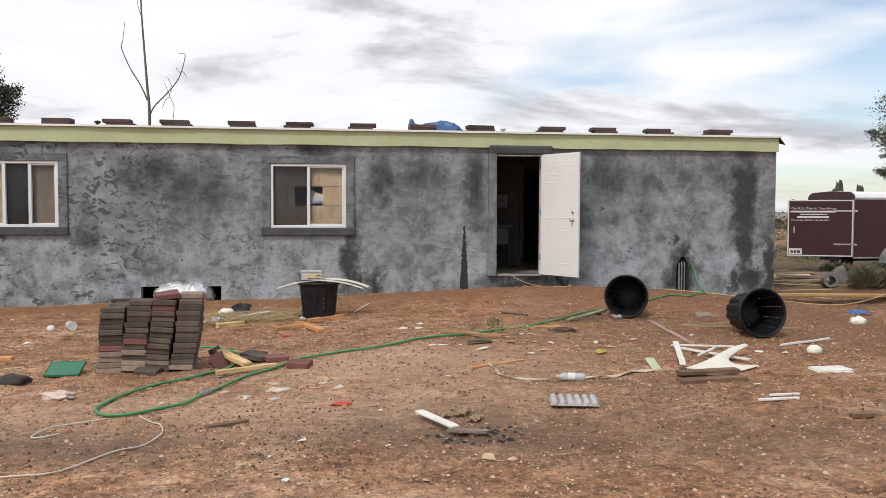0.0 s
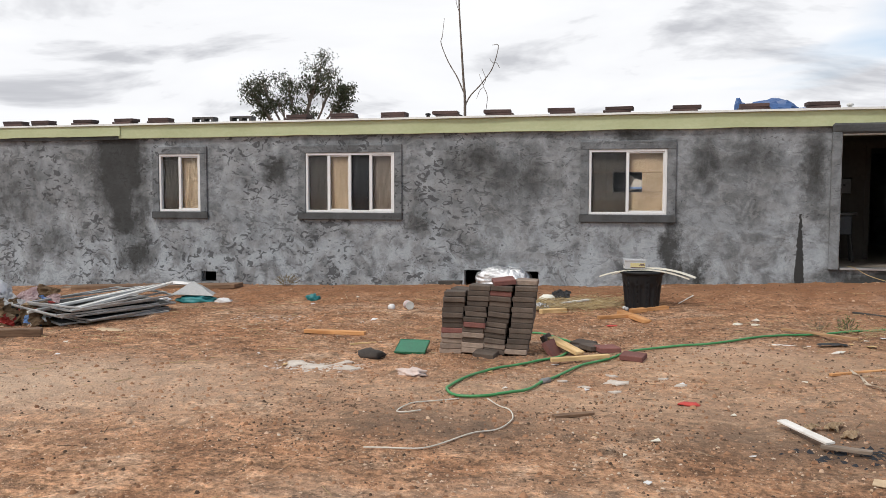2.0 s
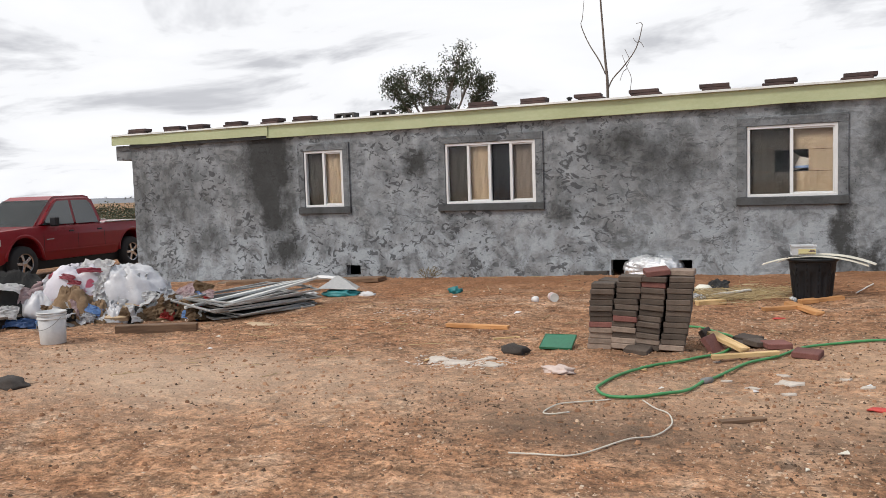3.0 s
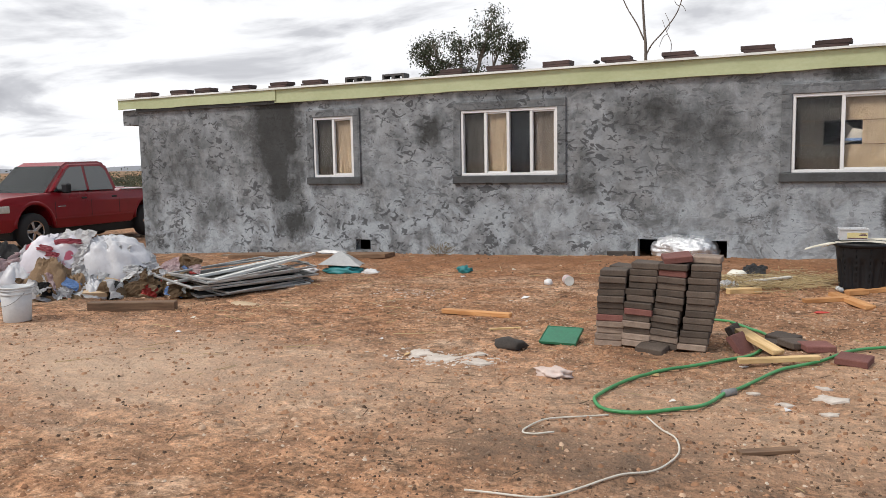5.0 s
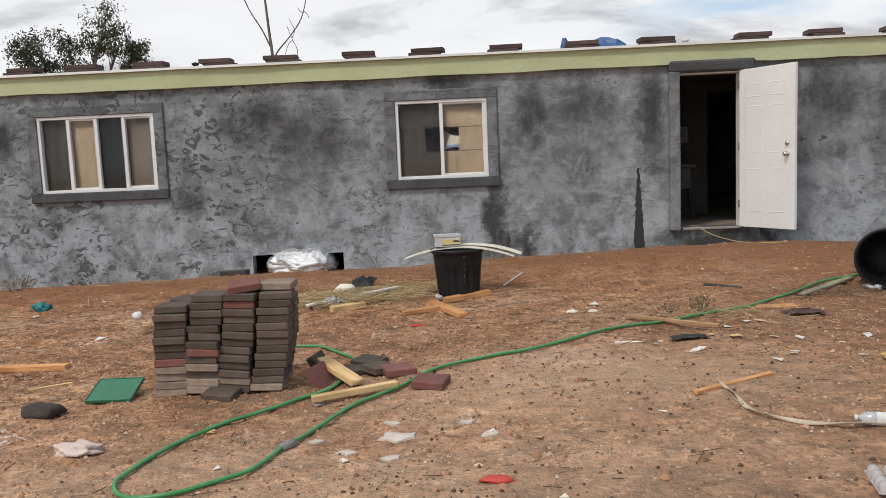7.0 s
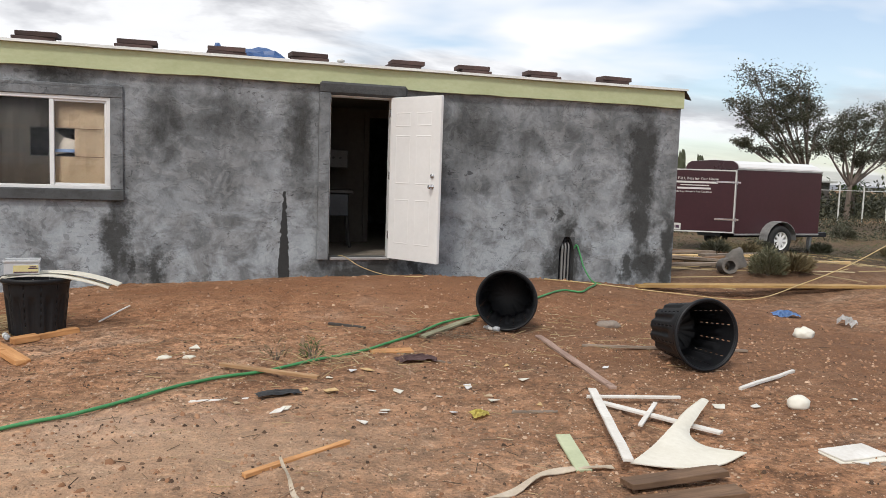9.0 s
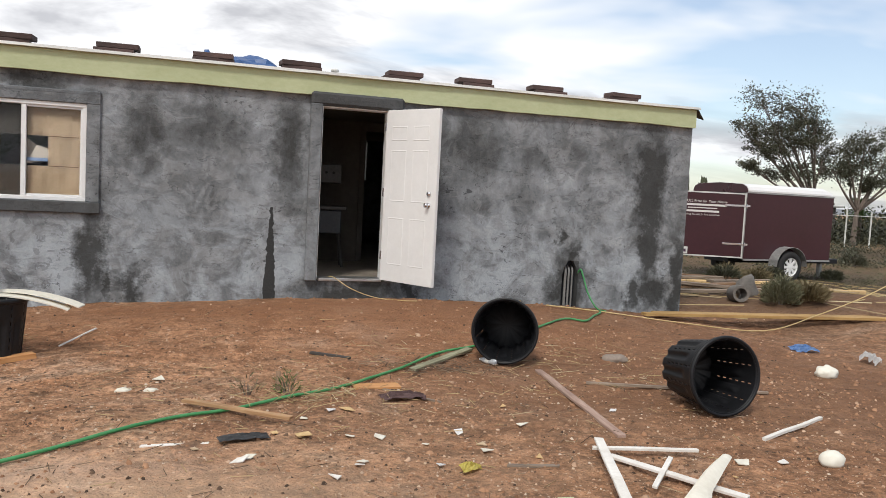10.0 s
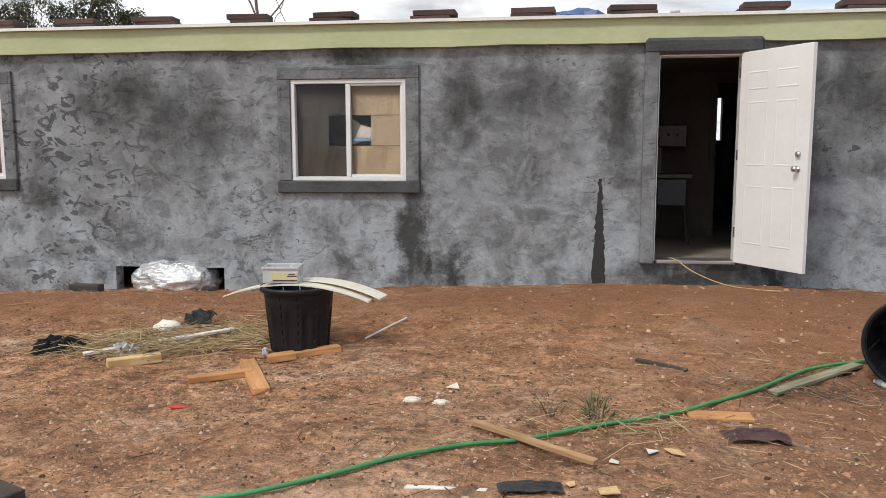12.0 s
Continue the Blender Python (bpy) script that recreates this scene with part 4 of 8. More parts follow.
plank("plank", (-2.89, -2.71), (-2.58, -2.52), 0.085, 0.045, CEDAR, "orange wooden offcut beside the black pot")
STAKE = make_wood("weathered_stake", (0.30, 0.165, 0.075), (0.46, 0.29, 0.155))
plank("plank", (-1.46, -4.02), (-0.83, -4.50), 0.045, 0.022, STAKE, "weathered orange stake lying over the hose", dz=0.025)
plank("plank", (0.28, -3.28), (0.94, -2.78), 0.075, 0.02, make_wood("mossy_wood", (0.17, 0.15, 0.085), (0.36, 0.36, 0.24)), "split grey-green board beside the hose", dz=0.01)
plank("stick", (-0.46, -2.75), (-0.16, -2.93), 0.035, 0.02, CINDER_WOOD, "dark rotten stick on the dirt bank", "stick")
plank("stick", (-0.84, -3.80), (-0.82, -3.62), 0.035, 0.03, BROWN_WOOD, "short brown splinter standing by the hose", "stick", dz=0.0, dz2=0.10)
plank("stick", (-0.08, -3.76), (0.25, -4.14), 0.016, 0.012, GREY_WOOD, "thin grey stick under a purple rag", "stick")
plank("stick", (-2.43, -2.33), (-2.21, -1.80), 0.014, 0.01, WHITE_WOOD, "thin pale stick leaning on the bank", "stick", dz=0.02)
plank("strip", (-1.68, -4.79), (-1.32, -4.76), 0.032, 0.008, WHITE_WOOD, "white painted wooden strip on the dirt", "strip")
plank("plank", (-0.28, -3.70), (0.06, -3.70), 0.14, 0.014, CEDAR, "flat pale plywood scrap beside the hose")
plank("lath", (1.36, -3.33), (1.17, -5.02), 0.06, 0.02, make_wood("pinkish_wood", (0.30, 0.19, 0.15), (0.48, 0.34, 0.27)), "long weathered lath on the dirt", "lath")
plank("lath", (0.89, -5.22), (0.40, -6.50), 0.055, 0.015, WHITE_WOOD, "white painted trim board across the debris heap", "lath", dz=0.06)
plank("lath", (0.80, -5.31), (1.42, -5.45), 0.035, 0.015, WHITE_WOOD, "white painted trim strip in the debris heap", "lath", dz=0.04)
plank("lath", (0.85, -5.42), (1.24, -6.12), 0.055, 0.015, WHITE_WOOD, "white painted trim board in the debris heap", "lath", dz=0.02)
plank("lath", (1.16, -5.56), (0.80, -5.96), 0.028, 0.012, WHITE_WOOD, "short white strip over a trim board", "lath", dz=0.045)
plank("stick", (1.57, -3.78), (2.92, -4.25), 0.03, 0.02, GREY_WOOD, "long thin weathered stick on the dirt", "stick")
plank("stick", (2.08, -5.22), (2.88, -4.85), 0.03, 0.02, WHITE_WOOD, "pale painted stick lying on the dirt", "stick")
plank("stick", (0.24, -5.39), (0.52, -5.46), 0.03, 0.012, GREY_WOOD, "short grey stick on the dirt", "stick")
plank("stick", (-1.44, -6.10), (-0.86, -5.69), 0.04, 0.02, CEDAR, "splintered orange stick on the dirt", "stick")
plank("plank", (0.22, -6.83), (0.80, -6.85), 0.12, 0.03, BROWN_WOOD, "dark rotten board under the bent panel")
plank("plank", (0.27, -6.7), (0.82, -6.68), 0.10, 0.03, BROWN_WOOD, "dark rotten board under the bent panel", dz=0.03)
plank("slat", (0.30, -5.97), (0.20, -6.42), 0.085, 0.012, worn("pale_green_paint", (0.40, 0.44, 0.27), (0.54, 0.57, 0.38), 0.6, 7), "pale green painted slat under the loose strip", "slat", dz=0.05, dz2=0.0)
plank("plank", (-2.07, -7.64), (-1.87, -8.05), 0.07, 0.012, WHITE_WOOD, "white painted board end on burnt rubbish", dz=0.045)
plank("plank", (-1.92, -8.05), (-1.67, -8.14), 0.05, 0.02, GREY_WOOD, "small pale wood scrap on burnt rubbish", dz=0.02)
plank("plank", (-3.52, -7.72), (-3.27, -7.54), 0.055, 0.02, BROWN_WOOD, "small brown wood scrap on the dirt")
plank("plank", (1.01, -7.96), (1.21, -7.92), 0.05, 0.03, BROWN_WOOD, "short dark wood scrap on the dirt")
plank("beam", (-10.42, -5.78), (-9.62, -5.30), 0.13, 0.10, BROWN_WOOD, "thick brown timber beam before the rubbish heap", "beam")
plank("plank", (-12.4, -1.18), (-9.35, -1.10), 0.34, 0.07, BROWN_WOOD, "long weathered board lying along the wall")
plank("plank", (-12.9, -0.88), (-10.3, -0.84), 0.16, 0.03, GREY_WOOD, "grey weathered board lying along the wall")

YELLOW_WOOD = make_wood("yellow_timber", (0.34, 0.20, 0.07), (0.50, 0.32, 0.12))
for i, (y, e) in enumerate(((0.15, 0.0), (0.33, 0.25))):
    plank("timber", (4.1 + e, y - 0.70), (10.2 + e, y - 0.75), 0.12, 0.04, YELLOW_WOOD, "long yellow pine timber lying over the dug earth", "timber", dz=0.02 + 0.02 * i, dz2=0.0, group="long timbers by the pit")


def bent_sheet(name, pts, thick, material, label, cat):
    """A thin bent panel over a small grid of points, given row by row."""
    bm = bmesh.new()
    rows = [smooth_line(r, 5) for r in pts]
    cols = [smooth_line([r[i] for r in rows], 5) for i in range(len(rows[0]))]
    v = [[bm.verts.new(p) for p in c] for c in cols]
    for a, b in zip(v, v[1:]):
        for i in range(len(a) - 1):
            bm.faces.new((a[i], b[i], b[i + 1], a[i + 1]))
    bmesh.ops.recalc_face_normals(bm, faces=bm.faces)
    bmesh.ops.solidify(bm, geom=bm.faces[:], thickness=thick)
    bmesh.ops.recalc_face_normals(bm, faces=bm.faces)
    ob = part(name, bm, material)
    return tagged(ob, label, cat)


g0 = gz(0.8, -6.3)
bent_sheet("panel", [[(0.46, -6.42, g0 + 0.035), (0.68, -6.50, g0 + 0.02), (0.92, -6.52, g0 + 0.02), (1.14, -6.46, g0 + 0.05)],
                     [(0.70, -6.25, g0 + 0.05), (0.80, -6.27, g0 + 0.055), (0.92, -6.28, g0 + 0.045), (1.02, -6.27, g0 + 0.03)],
                     [(0.93, -6.07, g0 + 0.08), (0.96, -6.08, g0 + 0.085), (1.00, -6.10, g0 + 0.07), (1.03, -6.11, g0 + 0.05)],
                     [(1.14, -5.90, g0 + 0.11), (1.155, -5.91, g0 + 0.12), (1.18, -5.93, g0 + 0.11), (1.20, -5.95, g0 + 0.09)],
                     [(1.38, -5.72, g0 + 0.12), (1.39, -5.73, g0 + 0.125), (1.41, -5.74, g0 + 0.12), (1.42, -5.75, g0 + 0.11)]], 0.006, CREAM, "curled cream sheet of panelling on a debris heap", "panel")


def ribbon(name, pts, w0, w1, t, material, label, cat):
    """A flat strip along a line on the ground."""
    line = smooth_line(pts, 6)
    bm = bmesh.new()
    rows = []
    for i, p in enumerate(line):
        d = (line[min(i + 1, len(line) - 1)] - line[max(0, i - 1)])
        s = Vector((-d.y, d.x, 0)).normalized() * (w0 + (w1 - w0) * i / (len(line) - 1)) / 2
        up = Vector((0, 0, t))
        k = Vector((0, 0, 0.012 * math.sin(i * 0.9)))
        rows.append([bm.verts.new(c) for c in (p - s, p + s + k, p + s + k + up, p - s + up)])
    for a, b in zip(rows, rows[1:]):
        for i in range(4):
            bm.faces.new((a[i], a[(i + 1) % 4], b[(i + 1) % 4], b[i]))
    bm.faces.new(rows[0][::-1]), bm.faces.new(rows[-1])
    bmesh.ops.recalc_face_normals(bm, faces=bm.faces)
    return tagged(part(name, bm, material), label, cat)


def lie(pts, dz):
    return [(x, y, gz(x, y) + dz) for x, y in pts]


ribbon("strip", lie([(0.36, -6.42), (0.04, -6.38), (-0.26, -6.58), (-0.53, -6.71), (-0.93, -6.73), (-1.21, -6.49), (-1.24, -6.2), (-1.25, -5.93)], 0.015), 0.05, 0.012, 0.005, worn("aged_trim", (0.40, 0.32, 0.23), (0.62, 0.53, 0.42), 0.7, 8), "long curled cream strip of torn trim", "strip")


def line_on_ground(name, pts, r, material, label, cat, dz=0.0, steps=8):
    flat = smooth_line([(x, y, 0) for x, y in pts], steps)
    high = [gz(p.x, p.y) for p in flat]
    ease = [max(h, sum(high[max(0, i - 4):i + 5]) / len(high[max(0, i - 4):i + 5])) for i, h in enumerate(high)]
    ease = [sum(ease[max(0, i - 2):i + 3]) / len(ease[max(0, i - 2):i + 3]) for i in range(len(ease))]
    bm = bmesh.new()
    tube(bm, [Vector((p.x, p.y, h + r * 0.8 + dz)) for p, h in zip(flat, ease)], r, 8)
    return tagged(part(name, bm, material, None, "", True), label, cat)


HOSE = [(3.42, -0.62), (3.25, -0.95), (2.95, -1.35), (2.65, -1.72), (2.45, -1.66), (1.84, -2.17), (1.18, -2.63), (0.58, -2.9), (0.07, -3.39), (-0.49, -3.79), (-0.92, -4.03), (-1.2, -4.21), (-1.47, -4.31), (-1.9, -4.62), (-2.35, -4.94),
        (-2.65, -5.08), (-2.94, -5.24), (-3.17, -5.65), (-3.44, -6.02), (-3.61, -6.49), (-3.7, -6.72), (-3.79, -7.03), (-4, -7.25), (-4.25, -7.3), (-4.38, -7.19), (-4.39, -7),
        (-4.29, -6.63), (-4.15, -6.33), (-3.86, -5.93), (-3.64, -5.64), (-3.59, -5.19), (-3.63, -4.89), (-3.81, -4.63), (-4.02, -4.43), (-4.27, -4.4)]
line_on_ground("garden_hose", HOSE, 0.0115, HOSE_GREEN, "green garden hose winding over the dirt yard", "hose", 0.008)
bm = bmesh.new()
tube(bm, [Vector((-3.66, -6.66, gz(-3.66, -6.66) + 0.018)), Vector((-3.71, -6.75, gz(-3.71, -6.75) + 0.018))], 0.024, 10)
tagged(part("hose_coupling", bm, PVC, None, "", True), "grey hose coupling joining the green hose", "coupling")
CORD = worn("white_cord", (0.52, 0.48, 0.41), (0.68, 0.64, 0.56), 0.6, 20)
line_on_ground("cord", [(-4.25, -7.37), (-4.47, -7.53), (-4.56, -7.7), (-4.58, -7.86), (-4.49, -7.88), (-4.42, -7.82)], 0.005, CORD, "loose white cord lying on the dirt", "cord", 0.007)
line_on_ground("cord", [(-4.04, -7.34), (-3.93, -7.5), (-3.82, -7.67), (-3.78, -7.87), (-3.84, -8.09), (-3.97, -8.24), (-4.1, -8.45), (-4.25, -8.62), (-4.54, -8.67)], 0.005, CORD, "loose white cord lying on the dirt", "cord", 0.007)
YCORD = worn("yellow_cord", (0.50, 0.36, 0.15), (0.64, 0.49, 0.25), 0.5, 20)
bm = bmesh.new()
tube(bm, smooth_line([(0.15, 0.10, 0.70), (0.20, -0.06, 0.70), (0.36, -0.25, 0.60), (0.58, -0.55, 0.54), (0.80, -0.9, gz(0.80, -0.9) + 0.01), (0.95, -1.0, gz(0.95, -1.0) + 0.006)], 6), 0.0048, 6)
tagged(part("extension_cord", bm, YCORD, None, "", True), "thin yellow cord hanging out of the doorway", "cord")
bm = bmesh.new()
tube(bm, smooth_line([(2.7, -0.6, gz(2.7, -0.6) + 0.01), (3.4, -0.7, gz(3.4, -0.7) + 0.02), (4.4, -1.0, gz(4.4, -1.0) + 0.03), (5.6, -1.0, 0.22), (6.8, -0.6, 0.36), (8.0, -0.3, 0.62), (9.5, 0.2, 1.0), (11.5, 0.9, 1.5)], 6), 0.008, 6)
tagged(part("extension_cord", bm, YCORD, None, "", True), "yellow cord strung from the ground beside the house", "cord")

bm = bmesh.new()
tube(bm, smooth_line([(3.42, 0.02, 0.80), (3.44, -0.03, 0.86), (3.47, -0.08, 0.74), (3.50, -0.16, 0.56), (3.56, -0.30, gz(3.56, -0.30) + 0.03), (3.60, -0.46, gz(3.60, -0.46) + 0.012), (3.42, -0.62, gz(3.42, -0.62) + 0.011)], 6), 0.0115, 8)
tagged(part("garden_hose", bm, HOSE_GREEN, None, "", True), "green hose hanging from the pipes at the wall", "hose")

# ---- black nursery pots ----


def pot_mesh():
    """A fluted pot with a rolled rim and rows of slots through its wall."""
    n, rows = 216, 30
    top, low, high = 0.278, 0.215, 0.47
    bm = bmesh.new()
    grid = []
    for j in range(rows + 1):
        f = j / rows
        r = low + (top - 0.018 - low) * f
        ring = []
        for i in range(n):
            a = 2 * math.pi * i / n
            flute = 1.0 - 0.085 * max(0.0, math.cos(a * 12)) ** 0.7 * (1 - step(0.55, 0.75, f))
            ring.append(bm.verts.new((r * flute * math.cos(a), r * flute * math.sin(a), high * f)))
        grid.append(ring)
    for j in range(rows):
        for i in range(n):
            if 4 <= j <= 26 and j % 4 in (1, 2) and i % 18 == 9:
                continue
            bm.faces.new((grid[j][i], grid[j][(i + 1) % n], grid[j + 1][(i + 1) % n], grid[j + 1][i]))
    c = bm.verts.new((0, 0, 0))
    for i in range(n):
        bm.faces.new((grid[0][(i + 1) % n], grid[0][i], c))
    bmesh.ops.recalc_face_normals(bm, faces=bm.faces)
    bmesh.ops.solidify(bm, geom=bm.faces[:], thickness=0.004)
    return bm


def pot_rim():
    bm = bmesh.new()
    lathe(bm, [(0.256, 0.44), (0.268, 0.437), (0.282, 0.445), (0.286, 0.465), (0.282, 0.478), (0.270, 0.480), (0.262, 0.474), (0.256, 0.44)], 56, None, False)
    bmesh.ops.remove_doubles(bm, verts=bm.verts, dist=1e-5)
    return bm


first = thing("nursery_pot", on(-2.9, -2.47), "black fluted plastic nursery pot standing under loose boards", "plant pot", "black nursery pots")
part("body", pot_mesh(), BLACK_PLASTIC, first, "", True)
part("rim", pot_rim(), BLACK_PLASTIC, first, "", True)


def lying(foot, aim):
    """The pose of a pot on its side: its rim rests at foot, its base on the ground behind, its mouth faces along aim."""
    flat = Vector((aim[0], aim[1], 0)).normalized()
    back = (foot[0] - 0.46 * flat.x, foot[1] - 0.46 * flat.y)
    rise = (gz(*foot) - gz(*back)) / 0.46 + 0.15
    z = Vector((flat.x, flat.y, rise)).normalized()
    x = Vector((0, 0, 1)).cross(z).normalized()
    y = z.cross(x)
    r = Matrix((x, y, z)).transposed().to_4x4()
    base = Vector((foot[0], foot[1], gz(*foot) + 0.012)) - z * 0.46 + y * 0.286
    return Matrix.Translation(base) @ r


p2 = copy_thing(first, lying((2.15, -4.73), (-0.02, -1.0)))
tagged(p2, "black slotted nursery pot lying on its side")
p3 = copy_thing(first, lying((1.11, -3.16), (-0.42, -0.90)))
tagged(p3, "black slotted nursery pot lying on its side by the hose")

zr = gz(-2.9, -2.47) + 0.482
for i, (dx, dy, rz, ln, dz) in enumerate(((-0.02, -0.05, -4, 1.12, 0.0), (0.10, 0.06, -10, 1.05, 0.012))):
    bm = bmesh.new()
    rows = []
    for k in range(17):
        u = k / 16 - 0.5
        z = 0.045 - 0.42 * u * u
        rows.append([bm.verts.new((u * ln, y, z + t)) for y, t in ((-0.08, 0), (0.08, 0), (0.08, 0.009), (-0.08, 0.009))])
    for a, b in zip(rows, rows[1:]):
        for j in range(4):
            bm.faces.new((a[j], a[(j + 1) % 4], b[(j + 1) % 4], b[j]))
    bm.faces.new(rows[0][::-1]), bm.faces.new(rows[-1])
    bmesh.ops.recalc_face_normals(bm, faces=bm.faces)
    ob = part("board", bm, CREAM)
    ob.matrix_basis = pose(-2.86 + dx, -2.50 + dy, zr - 0.032 + dz, 0, 0, rz)
    tagged(ob, "sagging cream board laid across the black pot", "board", "boards across the pot")
CLEAR = worn("frosted_plastic", (0.62, 0.63, 0.64), (0.75, 0.76, 0.77), 0.3, 6, 0.05, Transmission_Weight=0.25)
tub = thing("plastic_tub", pose(-3.0, -2.52, zr + 0.028, 0, 0, 6), "white plastic tub with a printed label on boards", "tub")
bm = bmesh.new()
for a, b, c, d, e, f in ((-0.12, 0.12, -0.08, 0.08, 0, 0.006),):
    box(bm, a, b, c, d, e, f)
for a, b, c, d in ((-0.13, 0.13, -0.09, -0.084), (-0.13, 0.13, 0.084, 0.09), (-0.13, -0.124, -0.083, 0.083), (0.124, 0.13, -0.083, 0.083)):
    box(bm, a, b, c, d, 0.0, 0.115, 0.002)
part("body", bm, CLEAR, tub)
bm = bmesh.new()
for a, b, c, d in ((-0.138, 0.138, -0.098, -0.0905), (-0.138, 0.138, 0.0905, 0.098), (-0.138, -0.1305, -0.09, 0.09), (0.1305, 0.138, -0.09, 0.09)):
    box(bm, a, b, c, d, 0.100, 0.118, 0.002)
part("rim", bm, CLEAR, tub)
lab = part("label", boxed(-0.06, 0.125, -0.0935, -0.0905, 0.012, 0.075), worn("label_yellow", (0.62, 0.52, 0.20), (0.72, 0.64, 0.34), 0.5, 9), tub, "yellow paper label with dark bars")
DARK_INK = worn("ink", (0.05, 0.02, 0.05), (0.10, 0.04, 0.08), 0.6, 9)
for z, a, b in ((0.014, -0.055, 0.12), (0.045, 0.05, 0.12), (0.058, 0.06, 0.11)):
    part("bar", boxed(a, b, -0.0948, -0.0937, z, z + 0.009), DARK_INK, lab)

# ---- small litter ----


def lump(name, x, y, r, squash, material, label, cat, rough=0.4, freq=2.2, sub=3, seed=1.0, dz=0.0, rz=0):
    bm = bmesh.new()
    blob(bm, r, (0, 0, r * squash[2] * 0.55), squash, rough, freq, sub, seed, 0.0)
    ob = part(name, bm, material, None, "", True)
    ob.matrix_basis = on(x, y, dz - 0.006, 0, 0, rz)
    return tagged(ob, label, cat)


def crumple(name, x, y, z, w, l, material, label, cat, seed, rot=(0, 0, 0), fold=0.5):
    """A crumpled sheet: a grid thrown into sharp folds."""
    bm = bmesh.new()
    n = 11
    g = []
    for j in range(n + 1):
        row = []
        for i in range(n + 1):
            u, v = i / n - 0.5, j / n - 0.5
            q = Vector((u * 3.2 + seed, v * 3.2 - seed, seed))
            h = (1 - 2 * abs(noise.noise(q))) * 0.5 + 0.35 * noise.noise(q * 2.7)
            row.append(bm.verts.new((u * w * (1 - 0.3 * fold) + 0.05 * w * noise.noise(q * 2), v * l * (1 - 0.3 * fold) + 0.05 * l * noise.noise(q * 2.2), fold * 0.45 * min(w, l) * h - 0.5 * fold * (w * u * u + l * v * v))))
        g.append(row)
    for j in range(n):
        for i in range(n):
            bm.faces.new((g[j][i], g[j][i + 1], g[j + 1][i + 1], g[j + 1][i]))
    bmesh.ops.solidify(bm, geom=bm.faces[:], thickness=0.003)
    bmesh.ops.recalc_face_normals(bm, faces=bm.faces)
    ob = part(name, bm, material)
    ob.matrix_basis = on(x, y, z, *rot)
    return tagged(ob, label, cat)


WHITE_FILM = worn("white_film", (0.64, 0.63, 0.62), (0.80, 0.79, 0.79), 0.5, 6, 0.25, dist=0.01)
PINK_FILM = worn("pink_film", (0.50, 0.33, 0.34), (0.72, 0.60, 0.60), 0.4, 6, 0.5, dist=0.02)
TEAL = worn("teal_plastic", (0.01, 0.14, 0.15), (0.03, 0.24, 0.25), 0.5, 8)
GREY_RAG = worn("grey_rag", (0.05, 0.052, 0.055), (0.13, 0.13, 0.135), 0.9, 12, 0.5)
PURPLE_RAG = worn("purple_rag", (0.10, 0.055, 0.055), (0.22, 0.14, 0.135), 0.9, 12, 0.5)
STONE = worn("stone", (0.20, 0.16, 0.13), (0.34, 0.28, 0.23), 0.95, 9, 0.5)
ASPHALT = worn("asphalt_chunk", (0.035, 0.03, 0.027), (0.08, 0.068, 0.06), 0.95, 16, 0.7)
FOAM = worn("foam", (0.68, 0.65, 0.55), (0.80, 0.78, 0.70), 0.8, 6, 0.1)
BLUE_FILM = worn("blue_film", (0.10, 0.22, 0.50), (0.25, 0.42, 0.72), 0.4, 8, 0.4)
RED_PLASTIC = worn("red_plastic", (0.42, 0.03, 0.025), (0.58, 0.07, 0.05), 0.5, 8)
YELLOW_PAPER = worn("yellow_paper", (0.60, 0.50, 0.08), (0.72, 0.64, 0.22), 0.6, 8)
PLASTER = worn("plaster", (0.44, 0.37, 0.31), (0.64, 0.58, 0.52), 0.9, 8, 0.3)

lump("plastic_bag", -4.80, -6.71, 0.095, (1.15, 0.8, 0.45), worn("pinkish_film", (0.52, 0.40, 0.35), (0.70, 0.58, 0.52), 0.6, 6, 0.3), "pale pinkish plastic bag on the dirt", "bag", 0.5, 2.0, 4, 2.0)
lump("asphalt_chunk", -5.41, -5.98, 0.09, (1.3, 0.8, 0.6), ASPHALT, "dark broken chunk of asphalt on the dirt", "rubble", 0.6, 2.6, 2, 3.0)
crumple("rag", -4.8, -2.51, 0.04, 0.50, 0.34, BLIND["black"], "dark discarded cloth heap by the straw", "cloth", 5.1, (10, 5, 15), 0.7)
crumple("rag", -4.0, -1.81, 0.07, 0.36, 0.26, GREY_RAG, "dark grey rag lying near the wall", "cloth", 6.1, (25, -5, -10), 0.8)
lump("rubble", -4.17, -2.03, 0.09, (1.2, 0.8, 0.8), FOAM, "pale broken chunk by the straw", "rubble", 0.5, 2.4, 2, 7.0)
crumple("plastic_bag", -4.16, -2.69, 0.06, 0.24, 0.2, WHITE_FILM, "crumpled pale bag in the straw", "bag", 8.1, (25, 5, 40), 0.9)
crumple("rag", -1.13, -4.77, 0.02, 0.32, 0.12, GREY_RAG, "flat black plastic rag on the dirt", "cloth", 9.1, (0, 0, 8), 0.35)
crumple("rag", 0.01, -4.0, 0.025, 0.36, 0.18, PURPLE_RAG, "flat dark purple rag on the dirt", "cloth", 10.1, (0, 0, 5), 0.4)
lump("foam_piece", 2.16, -5.70, 0.075, (1.0, 0.9, 0.75), FOAM, "cream foam lump lying on the dirt", "foam", 0.12, 1.4, 3, 11.0)
lump("stone", 2.27, -3.0, 0.095, (1.3, 0.8, 0.5), STONE, "grey field stone half sunk in dirt", "stone", 0.2, 1.5, 3, 13.0)
